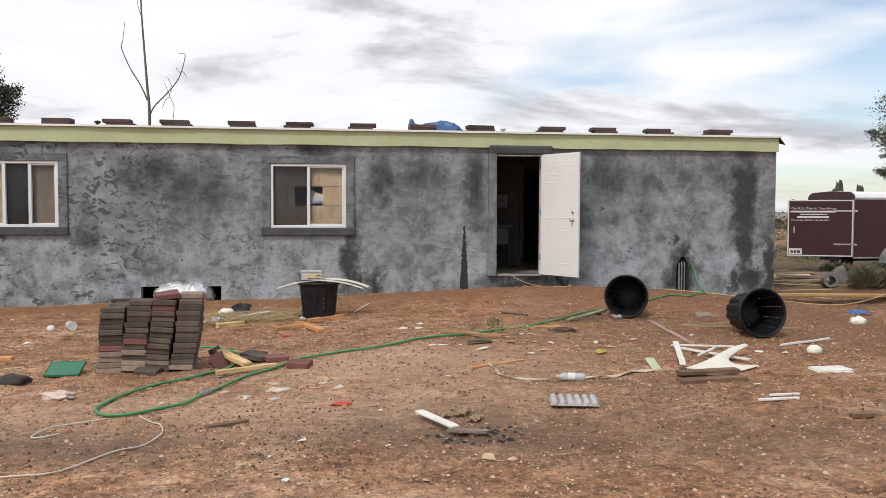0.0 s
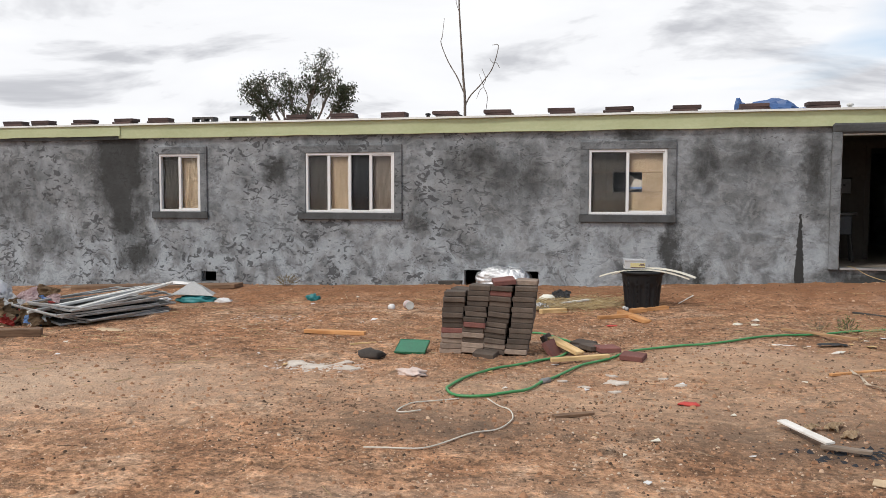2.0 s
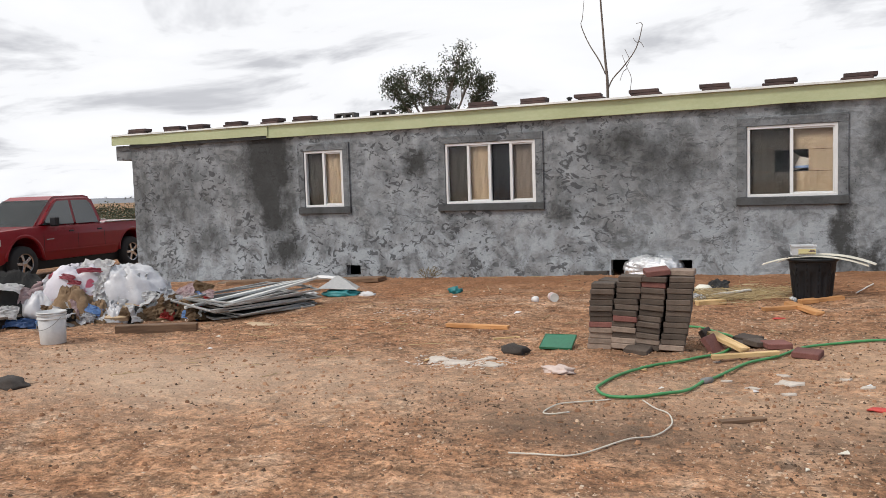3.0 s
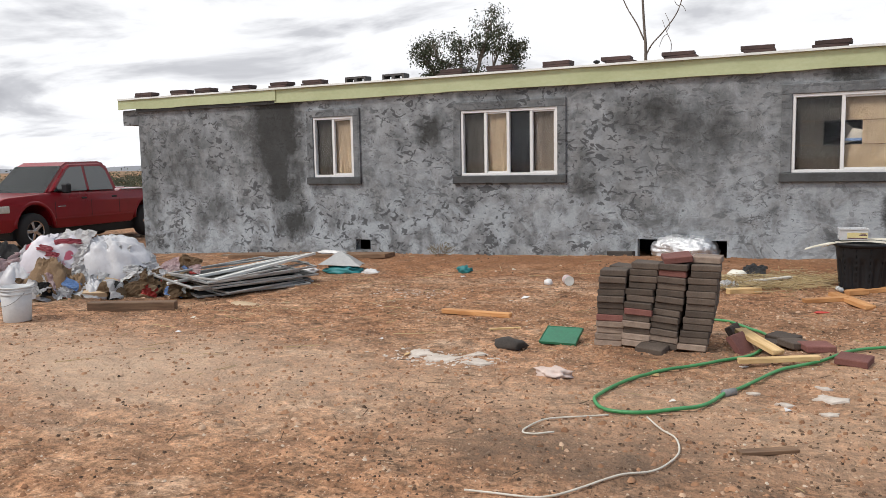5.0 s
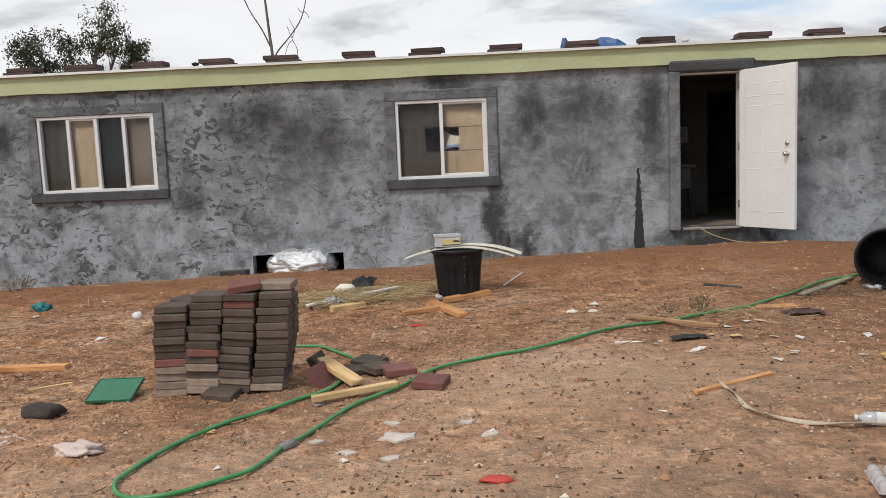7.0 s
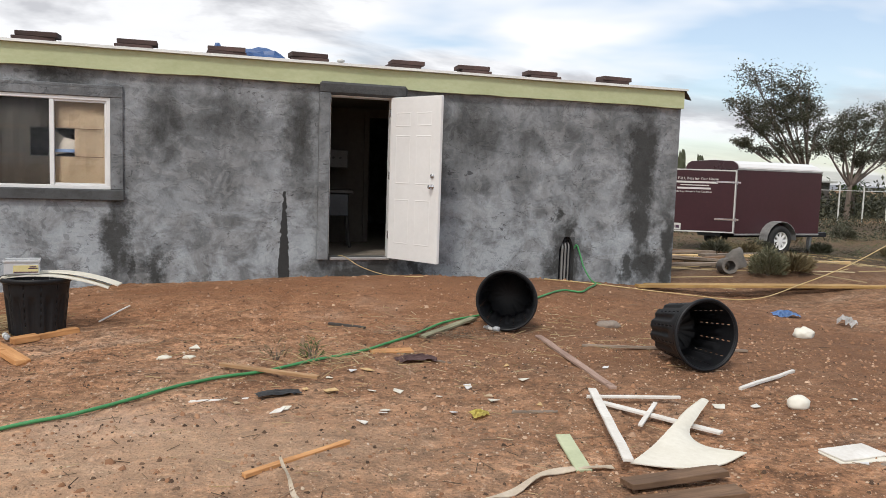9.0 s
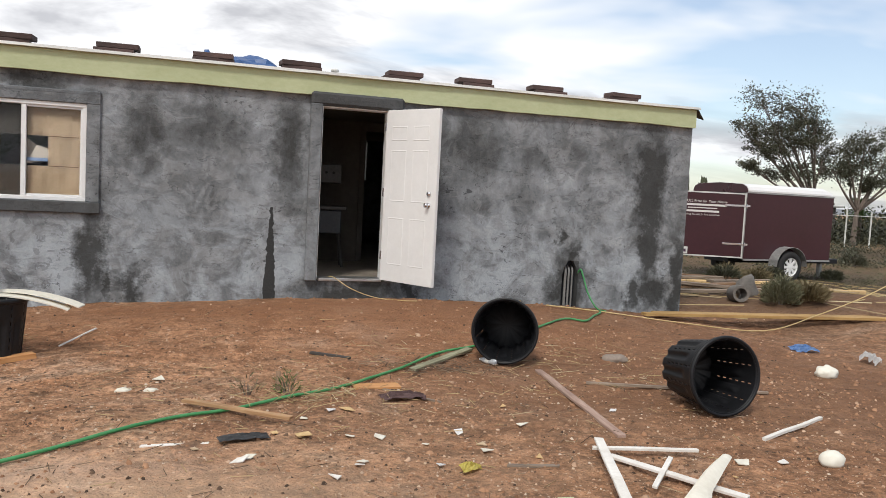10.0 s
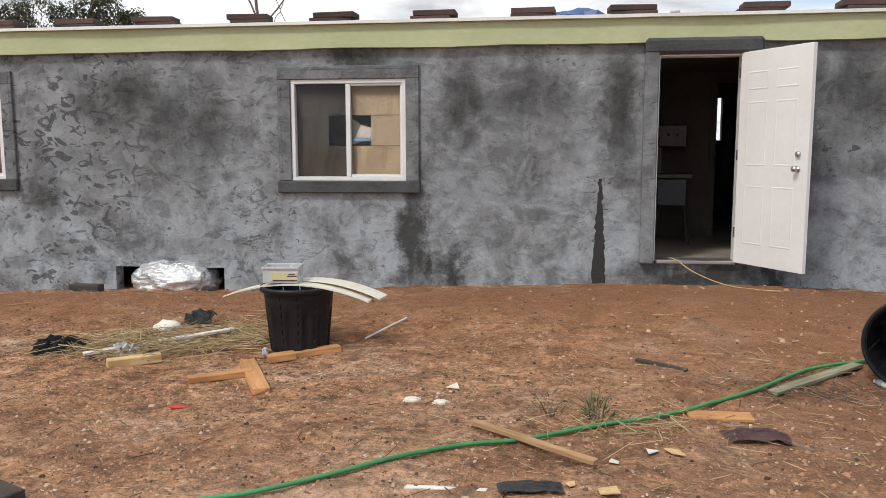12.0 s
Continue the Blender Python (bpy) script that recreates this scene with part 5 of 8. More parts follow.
crumple("plastic_bag", 5.02, -2.33, 0.05, 0.42, 0.2, BLUE_FILM, "blue plastic scrap at the edge of the pit", "bag", 14.1, (10, 0, 10), 0.5)
crumple("plastic_bag", 5.42, -2.85, 0.07, 0.3, 0.24, WHITE_FILM, "crumpled white plastic and twigs", "bag", 15.1, (20, 0, 30), 0.9)
lump("stone", 4.1, -3.61, 0.09, (1.2, 0.9, 0.7), FOAM, "pale lump of foam on the dirt", "foam", 0.3, 2.0, 3, 16.0)
crumple("paper_scrap", 0.02, -5.40, 0.03, 0.15, 0.09, YELLOW_PAPER, "crumpled yellow wrapper on the dirt", "wrapper", 17.1, (15, 0, 20), 0.7)
lump("plastic_scrap", -2.61, -7.23, 0.06, (1.2, 0.6, 0.3), RED_PLASTIC, "small red plastic scrap on the dirt", "scrap", 0.5, 2.5, 2, 18.0)
lump("plastic_scrap", -3.23, -3.76, 0.05, (1.3, 0.6, 0.25), RED_PLASTIC, "small red plastic scrap on the dirt", "scrap", 0.5, 2.5, 2, 18.5)
lump("plastic_box", -7.71, -1.89, 0.075, (1.2, 0.7, 0.8), TEAL, "crushed teal plastic container on the dirt", "container", 0.8, 2.6, 3, 19.0)
lump("paper_ball", -6.19, -2.79, 0.05, (1, 1, 1), WHITE_FILM, "small white paper ball on the dirt", "paper", 0.3, 2.5, 2, 20.0)
tray = thing("egg_tray", on(-0.87, -7.40, 0.004, 0, 0, -12), "clear plastic egg tray lying on the dirt", "tray")
CLEAR_TRAY = worn("clear_tray", (0.62, 0.58, 0.57), (0.80, 0.77, 0.76), 0.25, 10, 0.5, dist=0.01, Transmission_Weight=0.45)
part("rim", boxed(-0.18, 0.18, -0.125, 0.125, 0.0, 0.006, 0.002), CLEAR_TRAY, tray)
for i in range(6):
    for j in range(4):
        bm = bmesh.new()
        lathe(bm, [(0.027, 0.007), (0.024, 0.03), (0.015, 0.042), (0.001, 0.045)], 10, pose(-0.15 + 0.06 * i, -0.09 + 0.06 * j, 0.0), False)
        part("cup", bm, CLEAR_TRAY, tray, "", True)


def splat(x, y, size, material, label, seed):
    """A thin ragged flake lying flat."""
    r = random.Random(seed)
    bm = bmesh.new()
    ring = []
    for q in range(13):
        a = 6.283 * q / 13
        px, py = size * r.uniform(0.45, 1.1) * math.cos(a), 0.7 * size * r.uniform(0.45, 1.1) * math.sin(a)
        ring.append((px, py, gz(x + px, y + py) - gz(x, y) + 0.010))
    top, low = [bm.verts.new(c) for c in ring], [bm.verts.new((c[0] * 1.04, c[1] * 1.04, c[2] - 0.016)) for c in ring]
    mid = bm.verts.new((0, 0, 0.014))
    for q in range(13):
        n = (q + 1) % 13
        bm.faces.new((top[q], top[n], mid)), bm.faces.new((low[q], low[n], top[n], top[q]))
    ob = part("paper_scrap", bm, material)
    ob.matrix_basis = on(x, y)
    tagged(ob, label, "paper")


for i, (x, y, size) in enumerate(((-3.13, -6.59, 0.12), (-3.17, -6.39, 0.06), (-2.64, -6.60, 0.06), (-2.76, -6.40, 0.05), (-3.14, -6.87, 0.06), (-3.36, -6.80, 0.06), (-3.55, -6.62, 0.045), (-1.68, -3.64, 0.055), (-1.85, -3.59, 0.06))):
    splat(x, y, size, PLASTER if i < 7 else CREAM, "ragged white plaster flake on the dirt" if i < 7 else "torn cream paper scrap on the dirt", 130 + i)
for i in range(9):
    q = random.Random(60 + i)
    splat(-5.72 + q.uniform(-0.32, 0.32), -6.45 + q.uniform(-0.14, 0.14), q.uniform(0.04, 0.13), PLASTER, "spilled white plaster flake on the dirt", 150 + i)
for x, y in ((-1.9, -7.63), (-1.68, -7.7), (-1.75, -7.57)):
    crumple("paper_scrap", x, y, 0.03, 0.16, 0.12, CARDBOARD, "crumpled tan paper by a burnt patch", "paper", x * 7, (15, 5, x * 70), 0.7)

# green tray leaning on its edge
tray = thing("plastic_tray", on(-5.09, -5.76, 0.012, 16, 0, 3), "green plastic tray propped on the dirt", "tray")
GREEN_PLASTIC = worn("green_plastic", (0.012, 0.12, 0.062), (0.03, 0.20, 0.105), 0.45, 9)
part("base", boxed(-0.145, 0.145, 0.0, 0.26, 0.0, 0.008, 0.003), GREEN_PLASTIC, tray)
bm = bmesh.new()
for a, b, c, d in ((-0.15, 0.15, -0.006, 0.0), (-0.15, 0.15, 0.26, 0.266), (-0.15, -0.145, 0.001, 0.259), (0.145, 0.15, 0.001, 0.259)):
    box(bm, a, b, c, d, -0.012, 0.012, 0.002)
part("rim", bm, GREEN_PLASTIC, tray)

# tiles
for k in range(3):
    ob = part("board", boxed(-0.165, 0.165, -0.09, 0.09, 0, 0.009, 0.002), (WHITE_WOOD, CREAM, GREY_WOOD)[2 - k])
    ob.matrix_basis = on(1.76 + 0.02 * k, -6.58 + 0.03 * k, 0.003 + 0.0105 * k, 1, 0, -14 + 9 * k)
    tagged(ob, "pale board piece in a small pile", "board", "pale boards in a pile")
plank("strip", (0.57, -7.48), (0.90, -7.49), 0.035, 0.014, WHITE_WOOD, "broken white painted strip on the dirt", "strip")
plank("strip", (0.72, -7.38), (0.98, -7.36), 0.03, 0.014, WHITE_WOOD, "broken white painted strip on the dirt", "strip")

# bottles and cans
PET = worn("clear_plastic", (0.70, 0.74, 0.78), (0.82, 0.85, 0.88), 0.15, 8, 0.2, Transmission_Weight=0.5)
for x, y, rz, s in ((-0.69, -6.72, -105, 1.0), (-3.11, -2.64, -160, 0.7), (1, -3.09, -150, 0.75)):
    b = thing("bottle", on(x, y, 0.034 * s, 90, 0, rz), "crumpled clear plastic bottle lying on the dirt", "bottle")
    b.scale = (s, s, s)
    bm = bmesh.new()
    lathe(bm, [(0.001, -0.115), (0.030, -0.115), (0.034, -0.105), (0.033, -0.06), (0.031, -0.05), (0.033, -0.04), (0.033, 0.03), (0.034, 0.05), (0.026, 0.08), (0.013, 0.098), (0.013, 0.105)], 18)
    part("body", bm, PET, b, "", True)
    bm = bmesh.new()
    lathe(bm, [(0.015, 0.106), (0.015, 0.120), (0.001, 0.121)], 14)
    part("cap", bm, WHITE_EDGE, b, "", True)
    bm = bmesh.new()
    lathe(bm, [(0.0345, -0.035), (0.0345, 0.025)], 18, None, False)
    part("label", bm, WHITE_EDGE, b, "white wrap label", True)
can = thing("can", on(-5.97, -2.73, 0.05, 90, 0, 30), "white paint can lying on its side", "can")
bm = bmesh.new()
lathe(bm, [(0.001, -0.08), (0.052, -0.08), (0.055, -0.075), (0.055, 0.07), (0.058, 0.075), (0.058, 0.08), (0.05, 0.078), (0.001, 0.076)], 20)
part("body", bm, WHITE_EDGE, can, "", True)
bm = bmesh.new()
lathe(bm, [(0.0562, -0.04), (0.0562, 0.05)], 20, None, False)
part("label", bm, PINK_FILM, can, "faded pink label", True)

# foil duct bulging out of the crawl space
FOIL = worn("foil", (0.62, 0.63, 0.65), (0.86, 0.87, 0.89), 0.34, 9, 0.9, metal=0.8, stretch=(0.35, 1, 1), dist=0.02)
bm = bmesh.new()
blob(bm, 0.31, (0.02, 0, 0.10), (1.55, 1.0, 0.76), 0.16, 1.5, 5, 3.0, -0.05)
for v in bm.verts:
    q = Vector((v.co.x * 9, v.co.y * 9, v.co.z * 5))
    v.co += v.normal * (0.022 * abs(noise.noise(q)) + 0.008 * noise.noise(q * 2.5) + 0.004 * math.sin(v.co.x * 70))
ob = part("insulation_duct", bm, FOIL, None, "", True)
ob.matrix_basis = pose(-5.13, 0.10, gz(-5.02, -0.2) - 0.02)
tagged(ob, "crinkled silver foil duct bulging from the crawl space", "duct")
plank("plank", (-6.15, -0.24), (-5.75, -0.36), 0.10, 0.08, CINDER_WOOD, "dark charred board lying against the wall")

# white mud flakes and a spilled plaster patch
def flakes(name, cx, cy, sx, sy, n, size, material, label, seed, flat=0.35):
    """Small angular crumbs, too many to count, as one mesh."""
    r = random.Random(seed)
    vs, fs = [], []
    for i in range(n):
        x, y = cx + r.gauss(0, sx), cy + r.gauss(0, sy)
        s = size * (0.4 + 1.2 * r.random() ** 2)
        z = gz(x, y)
        a = r.uniform(0, 6.28)
        o = len(vs)
        for k in range(5):
            b = a + k * 1.2566
            q = s * r.uniform(0.6, 1.1)
            vs.append((x + q * math.cos(b), y + q * math.sin(b), z - 0.004 + s * r.uniform(0, 0.15)))
        vs.append((x + s * r.uniform(-0.2, 0.2), y + s * r.uniform(-0.2, 0.2), z + s * flat * r.uniform(0.7, 1.2)))
        fs += [(o + k, o + (k + 1) % 5, o + 5) for k in range(5)]
    me = bpy.data.meshes.new(name)
    me.from_pydata(vs, [], fs)
    me.materials.append(material)
    return tagged(new(name, me), label, "debris", kind="stuff")


flakes("char", -1.72, -8.10, 0.20, 0.12, 80, 0.028, BLIND["black"], "charred black scraps in a burnt patch", 5, 0.5)
flakes("plaster_crumbs", -5.70, -6.45, 0.24, 0.12, 420, 0.018, PLASTER, "white spilled plaster crumbs on the dirt", 1, 0.25)
flakes("plaster_crumbs", -7.56, -3.7, 0.35, 0.15, 200, 0.018, PLASTER, "pale plaster crumbs on the dirt", 2, 0.25)


def pebble_mat(name, *cols):
    k = Nodes(name)
    stops = [(i / (len(cols) - 1), c) for i, c in enumerate(cols)]
    c = k.ramp(k.island(), *stops)
    c = k.mix(0.4, c, k.ramp(k.noise(60, 3), (0.3, 0.5), (0.6, 1.0)), "MULTIPLY")
    return k.done(c, 0.95, Specular_IOR_Level=0.2)


CLODS = pebble_mat("clods", (0.20, 0.104, 0.060), (0.34, 0.180, 0.102), (0.45, 0.255, 0.150), (0.26, 0.135, 0.076), (0.62, 0.43, 0.30))
CHIPS = pebble_mat("chips", (0.44, 0.29, 0.185), (0.56, 0.42, 0.30), (0.38, 0.23, 0.135), (0.66, 0.55, 0.44), (0.40, 0.22, 0.11))
STRAWS = pebble_mat("straw", (0.34, 0.245, 0.12), (0.50, 0.39, 0.21), (0.22, 0.15, 0.08), (0.60, 0.50, 0.32))
GREYS = pebble_mat("grey_bits", (0.060, 0.040, 0.028), (0.12, 0.075, 0.050), (0.20, 0.125, 0.08))


def clods(name, n, area, lo, hi, material, label, seed, clump=0.0, power=2.5):
    """Rounded crumbs of earth and stone strewn over an area, one mesh."""
    r = np.random.RandomState(seed)
    x = r.uniform(area[0], area[1], n * 3)
    y = r.uniform(area[2], area[3], n * 3)
    keep = value_noise(x * 0.8, y * 0.8, seed) + 0.6 * value_noise(x * 2.3, y * 2.3, seed + 1) > clump * r.uniform(-0.6, 1.0, n * 3)
    x, y = x[keep][:n], y[keep][:n]
    n = len(x)
    z = ground_height(x, y)
    s = lo + (hi - lo) * r.random_sample(n) ** power
    dirs = np.array([(1, 0, 0.1), (0.3, 0.95, 0.1), (-0.8, 0.6, 0.1), (-0.8, -0.6, 0.1), (0.3, -0.95, 0.1), (0.45, 0.3, 0.75), (-0.5, 0.1, 0.8), (0.1, -0.5, 0.7)])
    a = r.uniform(0, 6.283, n)
    ca, sa = np.cos(a)[:, None], np.sin(a)[:, None]
    j = dirs[None] * r.uniform(0.7, 1.25, (n, 8, 1))
    px = (j[..., 0] * ca - j[..., 1] * sa) * s[:, None] * r.uniform(0.7, 1.3, (n, 1)) + x[:, None]
    py = (j[..., 0] * sa + j[..., 1] * ca) * s[:, None] + y[:, None]
    pz = j[..., 2] * s[:, None] * r.uniform(0.8, 1.4, (n, 1)) + z[:, None] - 0.15 * s[:, None]
    co = np.stack([px, py, pz], -1).reshape(-1, 3).astype(np.float32)
    tri = np.array([(0, 1, 5), (1, 2, 6), (1, 6, 5), (2, 3, 6), (3, 4, 7), (3, 7, 6), (4, 0, 7), (0, 5, 7), (5, 6, 7)])
    fs = (np.arange(n)[:, None, None] * 8 + tri[None]).reshape(-1, 3).astype(np.int32)
    me = bpy.data.meshes.new(name)
    me.vertices.add(len(co)), me.vertices.foreach_set("co", co.ravel())
    me.loops.add(fs.size), me.loops.foreach_set("vertex_index", fs.ravel())
    me.polygons.add(len(fs)), me.polygons.foreach_set("loop_start", np.arange(0, fs.size, 3, dtype=np.int32))
    me.update(calc_edges=True)
    me.materials.append(material)
    return tagged(new(name, me), label, "debris", kind="stuff")


clods("dirt_clods", 9000, (-13, 6.5, -11, 0), 0.004, 0.026, CLODS, "reddish clods of dry earth strewn over the yard", 21, 1.2, 3.6)
clods("dirt_clods", 16000, (-7, 4, -9.5, -2), 0.003, 0.016, CLODS, "small crumbs of dry earth over the yard", 22, 0.6, 2.0)
clods("dirt_clods", 6000, (-11, -2.5, -11.5, -3.5), 0.004, 0.022, CLODS, "reddish clods of dry earth over the west yard", 27, 1.2, 3.2)
clods("pale_chips", 900, (-10, 5, -10, -1.5), 0.004, 0.015, CHIPS, "pale chips of wood and plaster over the yard", 23, 0.7, 3.5)
clods("pale_chips", 4200, (-3.6, 2.6, -9.5, -3.4), 0.003, 0.012, CHIPS, "small pale chips thick over the middle yard", 28, 1.8, 2.0)
clods("pale_chips", 2200, (-8.5, -2.6, -9.5, -2.5), 0.003, 0.012, CHIPS, "small pale chips over the west yard", 29, 1.8, 2.2)
clods("dark_crumbs", 2200, (-3.2, 1.5, -8.6, -3.0), 0.003, 0.014, GREYS, "dark burnt crumbs scattered on the dirt", 24, 1.3, 2.5)
clods("dark_crumbs", 6000, (-11, 5, -11, -1.0), 0.004, 0.015, GREYS, "dark crumbs and bits scattered over the yard", 26, 1.0, 2.5)
clods("dark_crumbs", 1800, (-5.6, -2.4, -9.0, -7.2), 0.003, 0.013, GREYS, "dark burnt crumbs scattered on the dirt", 25, 1.2, 2.5)


def sticks(name, n, cx, cy, sx, sy, l0, l1, w, material, label, seed, up=0.0, kind="stuff"):
    """Straws or splinters lying about, one mesh of thin four-sided blades."""
    r = random.Random(seed)
    vs, fs = [], []
    for i in range(n):
        x, y = cx + r.gauss(0, sx), cy + r.gauss(0, sy)
        a, l = r.uniform(0, 6.283), r.uniform(l0, l1) / 2
        dx, dy = math.cos(a) * l, math.sin(a) * l
        nx, ny = -math.sin(a) * w, math.cos(a) * w
        za, zb = gz(x - dx, y - dy) + r.uniform(0, up), gz(x + dx, y + dy) + r.uniform(0, up)
        o = len(vs)
        for (px, py, pz) in ((x - dx, y - dy, za), (x + dx, y + dy, zb)):
            vs += [(px - nx, py - ny, pz + 0.001), (px + nx, py + ny, pz + 0.001), (px, py, pz + 1.7 * w + 0.001)]
        fs += [(o, o + 1, o + 4, o + 3), (o + 1, o + 2, o + 5, o + 4), (o + 2, o, o + 3, o + 5), (o, o + 2, o + 1), (o + 3, o + 4, o + 5)]
    me = bpy.data.meshes.new(name)
    me.from_pydata(vs, [], fs)
    me.materials.append(material)
    return tagged(new(name, me), label, "debris", kind=kind)


sticks("straw", 620, -4.1, -2.45, 0.34, 0.20, 0.10, 0.45, 0.0022, STRAWS, "loose yellow straw heaped before the wall", 31, 0.09)
sticks("straw", 360, -3.5, -2.05, 0.28, 0.2, 0.1, 0.4, 0.002, STRAWS, "loose grey straw near the black pot", 32, 0.06)
sticks("straw", 320, -1.5, -5.0, 3.5, 2.2, 0.03, 0.13, 0.0015, STRAWS, "stray straws over the yard", 33, 0.01)
sticks("splinters", 200, 0.2, -3.6, 1.2, 0.8, 0.03, 0.16, 0.0018, STRAWS, "dry twigs around the hose", 34, 0.03)
TWIGS = pebble_mat("twigs", (0.06, 0.042, 0.03), (0.16, 0.11, 0.075), (0.30, 0.22, 0.15))
sticks("splinters", 420, -1.0, -5.2, 2.6, 1.8, 0.03, 0.14, 0.0022, TWIGS, "dark dry twigs scattered over the yard", 38, 0.015)
sticks("splinters", 120, 0.56, -3.2, 0.28, 0.14, 0.08, 0.3, 0.002, TWIGS, "dark twigs heaped by the nursery pot", 39, 0.03)
sticks("splinters", 300, -6.5, -5.5, 2.6, 1.8, 0.03, 0.12, 0.0022, TWIGS, "dark dry twigs over the west yard", 40, 0.01)
sticks("splinters", 70, -0.6, -4.0, 0.3, 0.12, 0.06, 0.24, 0.002, STRAWS, "dry twigs beside the hose", 35, 0.08)
sticks("splinters", 120, -8.5, -4.0, 2.0, 1.6, 0.06, 0.4, 0.003, STRAWS, "dry twigs before the rubbish heap", 36, 0.01)
sticks("splinters", 50, 1.9, -3.1, 0.6, 0.4, 0.08, 0.3, 0.002, STRAWS, "dry twigs by the nursery pots", 37, 0.03)
plank("stick", (-4.43, -2.83), (-3.59, -2.06), 0.055, 0.02, WHITE_WOOD, "pale weathered lath lying over straw", "stick", dz=0.05)


def scrap(x, y, r):
    """A flat torn bit of board or paper."""
    bm = bmesh.new()
    k = r.choice((3, 3, 4, 4))
    size = r.uniform(0.025, 0.060)
    top = [bm.verts.new((size * r.uniform(0.6, 1.3) * math.cos(6.283 * q / k), size * r.uniform(0.4, 1.0) * math.sin(6.283 * q / k), 0.004 + r.uniform(0, 0.012))) for q in range(k)]
    bm.faces.new(top)
    g = bmesh.ops.extrude_face_region(bm, geom=bm.faces[:])
    for v in g["geom"]:
        if isinstance(v, bmesh.types.BMVert):
            v.co.z -= 0.005
    bmesh.ops.recalc_face_normals(bm, faces=bm.faces)
    mat = r.choice((CREAM, CREAM, WHITE_WOOD, CARDBOARD, PINE, WHITE_FILM))
    ob = part("scrap", bm, mat)
    ob.matrix_basis = on(x, y, 0.004, r.uniform(-10, 10), r.uniform(-10, 10), r.uniform(0, 360))
    tagged(ob, {CREAM: "small cream board scrap on the dirt", WHITE_WOOD: "small white painted scrap on the dirt", CARDBOARD: "small tan cardboard scrap on the dirt", PINE: "small pale wood scrap on the dirt", WHITE_FILM: "small white plastic scrap on the dirt"}[mat], "scrap", "scraps over the yard")


def scraps(n, area, seed):
    """Scraps strewn over a stretch of the yard."""
    r = random.Random(seed)
    for i in range(n):
        scrap(r.uniform(area[0], area[1]), r.uniform(area[2], area[3]), r)


r_ = random.Random(41)
for x, y in ((-0.53, -4.83), (-0.36, -4.85), (-0.1, -4.98), (0.17, -4.78), (-0.12, -5.31), (-0.53, -5.24), (-0.57, -5.28), (-0.72, -5.44), (0.2, -5.18), (0.22, -5.04), (0.45, -5.35), (-1.12, -5.06), (-1.17, -5.11),
             (-0.79, -4.76), (-0.74, -4.4), (-0.44, -4.28), (-0.55, -4.28), (0.67, -4.26), (0.6, -4.74), (-1.18, -3.2), (-1.63, -3.37), (-1.4, -4.88), (-0.95, -4.73), (1.4, -4.5), (2.2, -3.6), (1.9, -5.6)):
    scrap(x, y, r_)
scraps(14, (-4.2, -1.0, -9.0, -5.8), 42)
scraps(20, (-9.5, -5.0, -6.5, -1.5), 43)
scraps(16, (0.5, 4.5, -8.0, -5.5), 44)

# ---- the rubbish heap ----
def drape(name, x, y, z0, hu, hw, h, turn, material, label, cat, seed, creases=0.5):
    """Film or paper lying over a stuffed heap: a low dome with creases running down from its crest."""
    bm = bmesh.new()
    na, nr = 60, 17
    jolt = random.Random(int(seed * 100))
    peak = Vector((0.25 * math.sin(seed * 3), 0.2 * math.cos(seed * 5), 0))
    rings = []
    for j in range(1, nr + 1):
        r = j / nr
        ring = []
        for i in range(na):
            q = 6.283 * i / na
            d = Vector((math.cos(q), math.sin(q), 0))
            lobe = 1 + 0.24 * noise.noise(d * 1.3 + Vector((seed, 0, 0))) + 0.10 * noise.noise(d * 4.0 + Vector((0, seed, r)))
            p = peak * (1 - r) + d * r * lobe
            q3 = Vector((p.x * 2.0, p.y * 2.0, seed))
            bend = Vector((noise.noise(q3 * 1.3), noise.noise(q3 * 1.3 + Vector((7, 3, 1))), 0))
            crease = (1 - 3 * abs(noise.noise(q3 * 0.9 + bend * 0.6))) * 0.75 + (1 - 3 * abs(noise.noise(q3 * 1.9 + bend))) * 0.28
            down = 1 - 3 * abs(noise.noise(Vector((d.x * 2.4 + 1.3 * bend.x, d.y * 2.4 + 1.3 * bend.y, seed + 1.4 * r))))
            fall = max(0.0, 1 - r ** 2.6) ** 0.8
            z = h * (fall * 0.92 + creases * (0.16 * crease + 0.08 * down * r))
            out = 1 + creases * (0.06 * crease + 0.06 * down) * r
            ring.append(bm.verts.new((p.x * hu * out + jolt.uniform(-0.010, 0.010), p.y * hw * out + jolt.uniform(-0.010, 0.010), z + jolt.uniform(-0.011, 0.011))))
        rings.append(ring)
    top = bm.verts.new((peak.x * hu, peak.y * hw, h * 0.95))
    for i in range(na):
        bm.faces.new((top, rings[0][i], rings[0][(i + 1) % na]))
    for p, q in zip(rings, rings[1:]):
        for i in range(na):
            bm.faces.new((p[i], q[i], q[(i + 1) % na], p[(i + 1) % na]))
    skirt = [bm.verts.new((v.co.x * 0.86, v.co.y * 0.86, v.co.z - 0.22 * h)) for v in rings[-1]]
    for i in range(na):
        k = (i + 1) % na
        bm.faces.new((rings[-1][i], skirt[i], skirt[k], rings[-1][k]))
    bm.faces.new(skirt[::-1])
    bmesh.ops.recalc_face_normals(bm, faces=bm.faces)
    ob = part(name, bm, material, None, "", True)
    ob.matrix_basis = pose(x, y, z0, 0, 0, turn)
    return tagged(ob, label, cat)


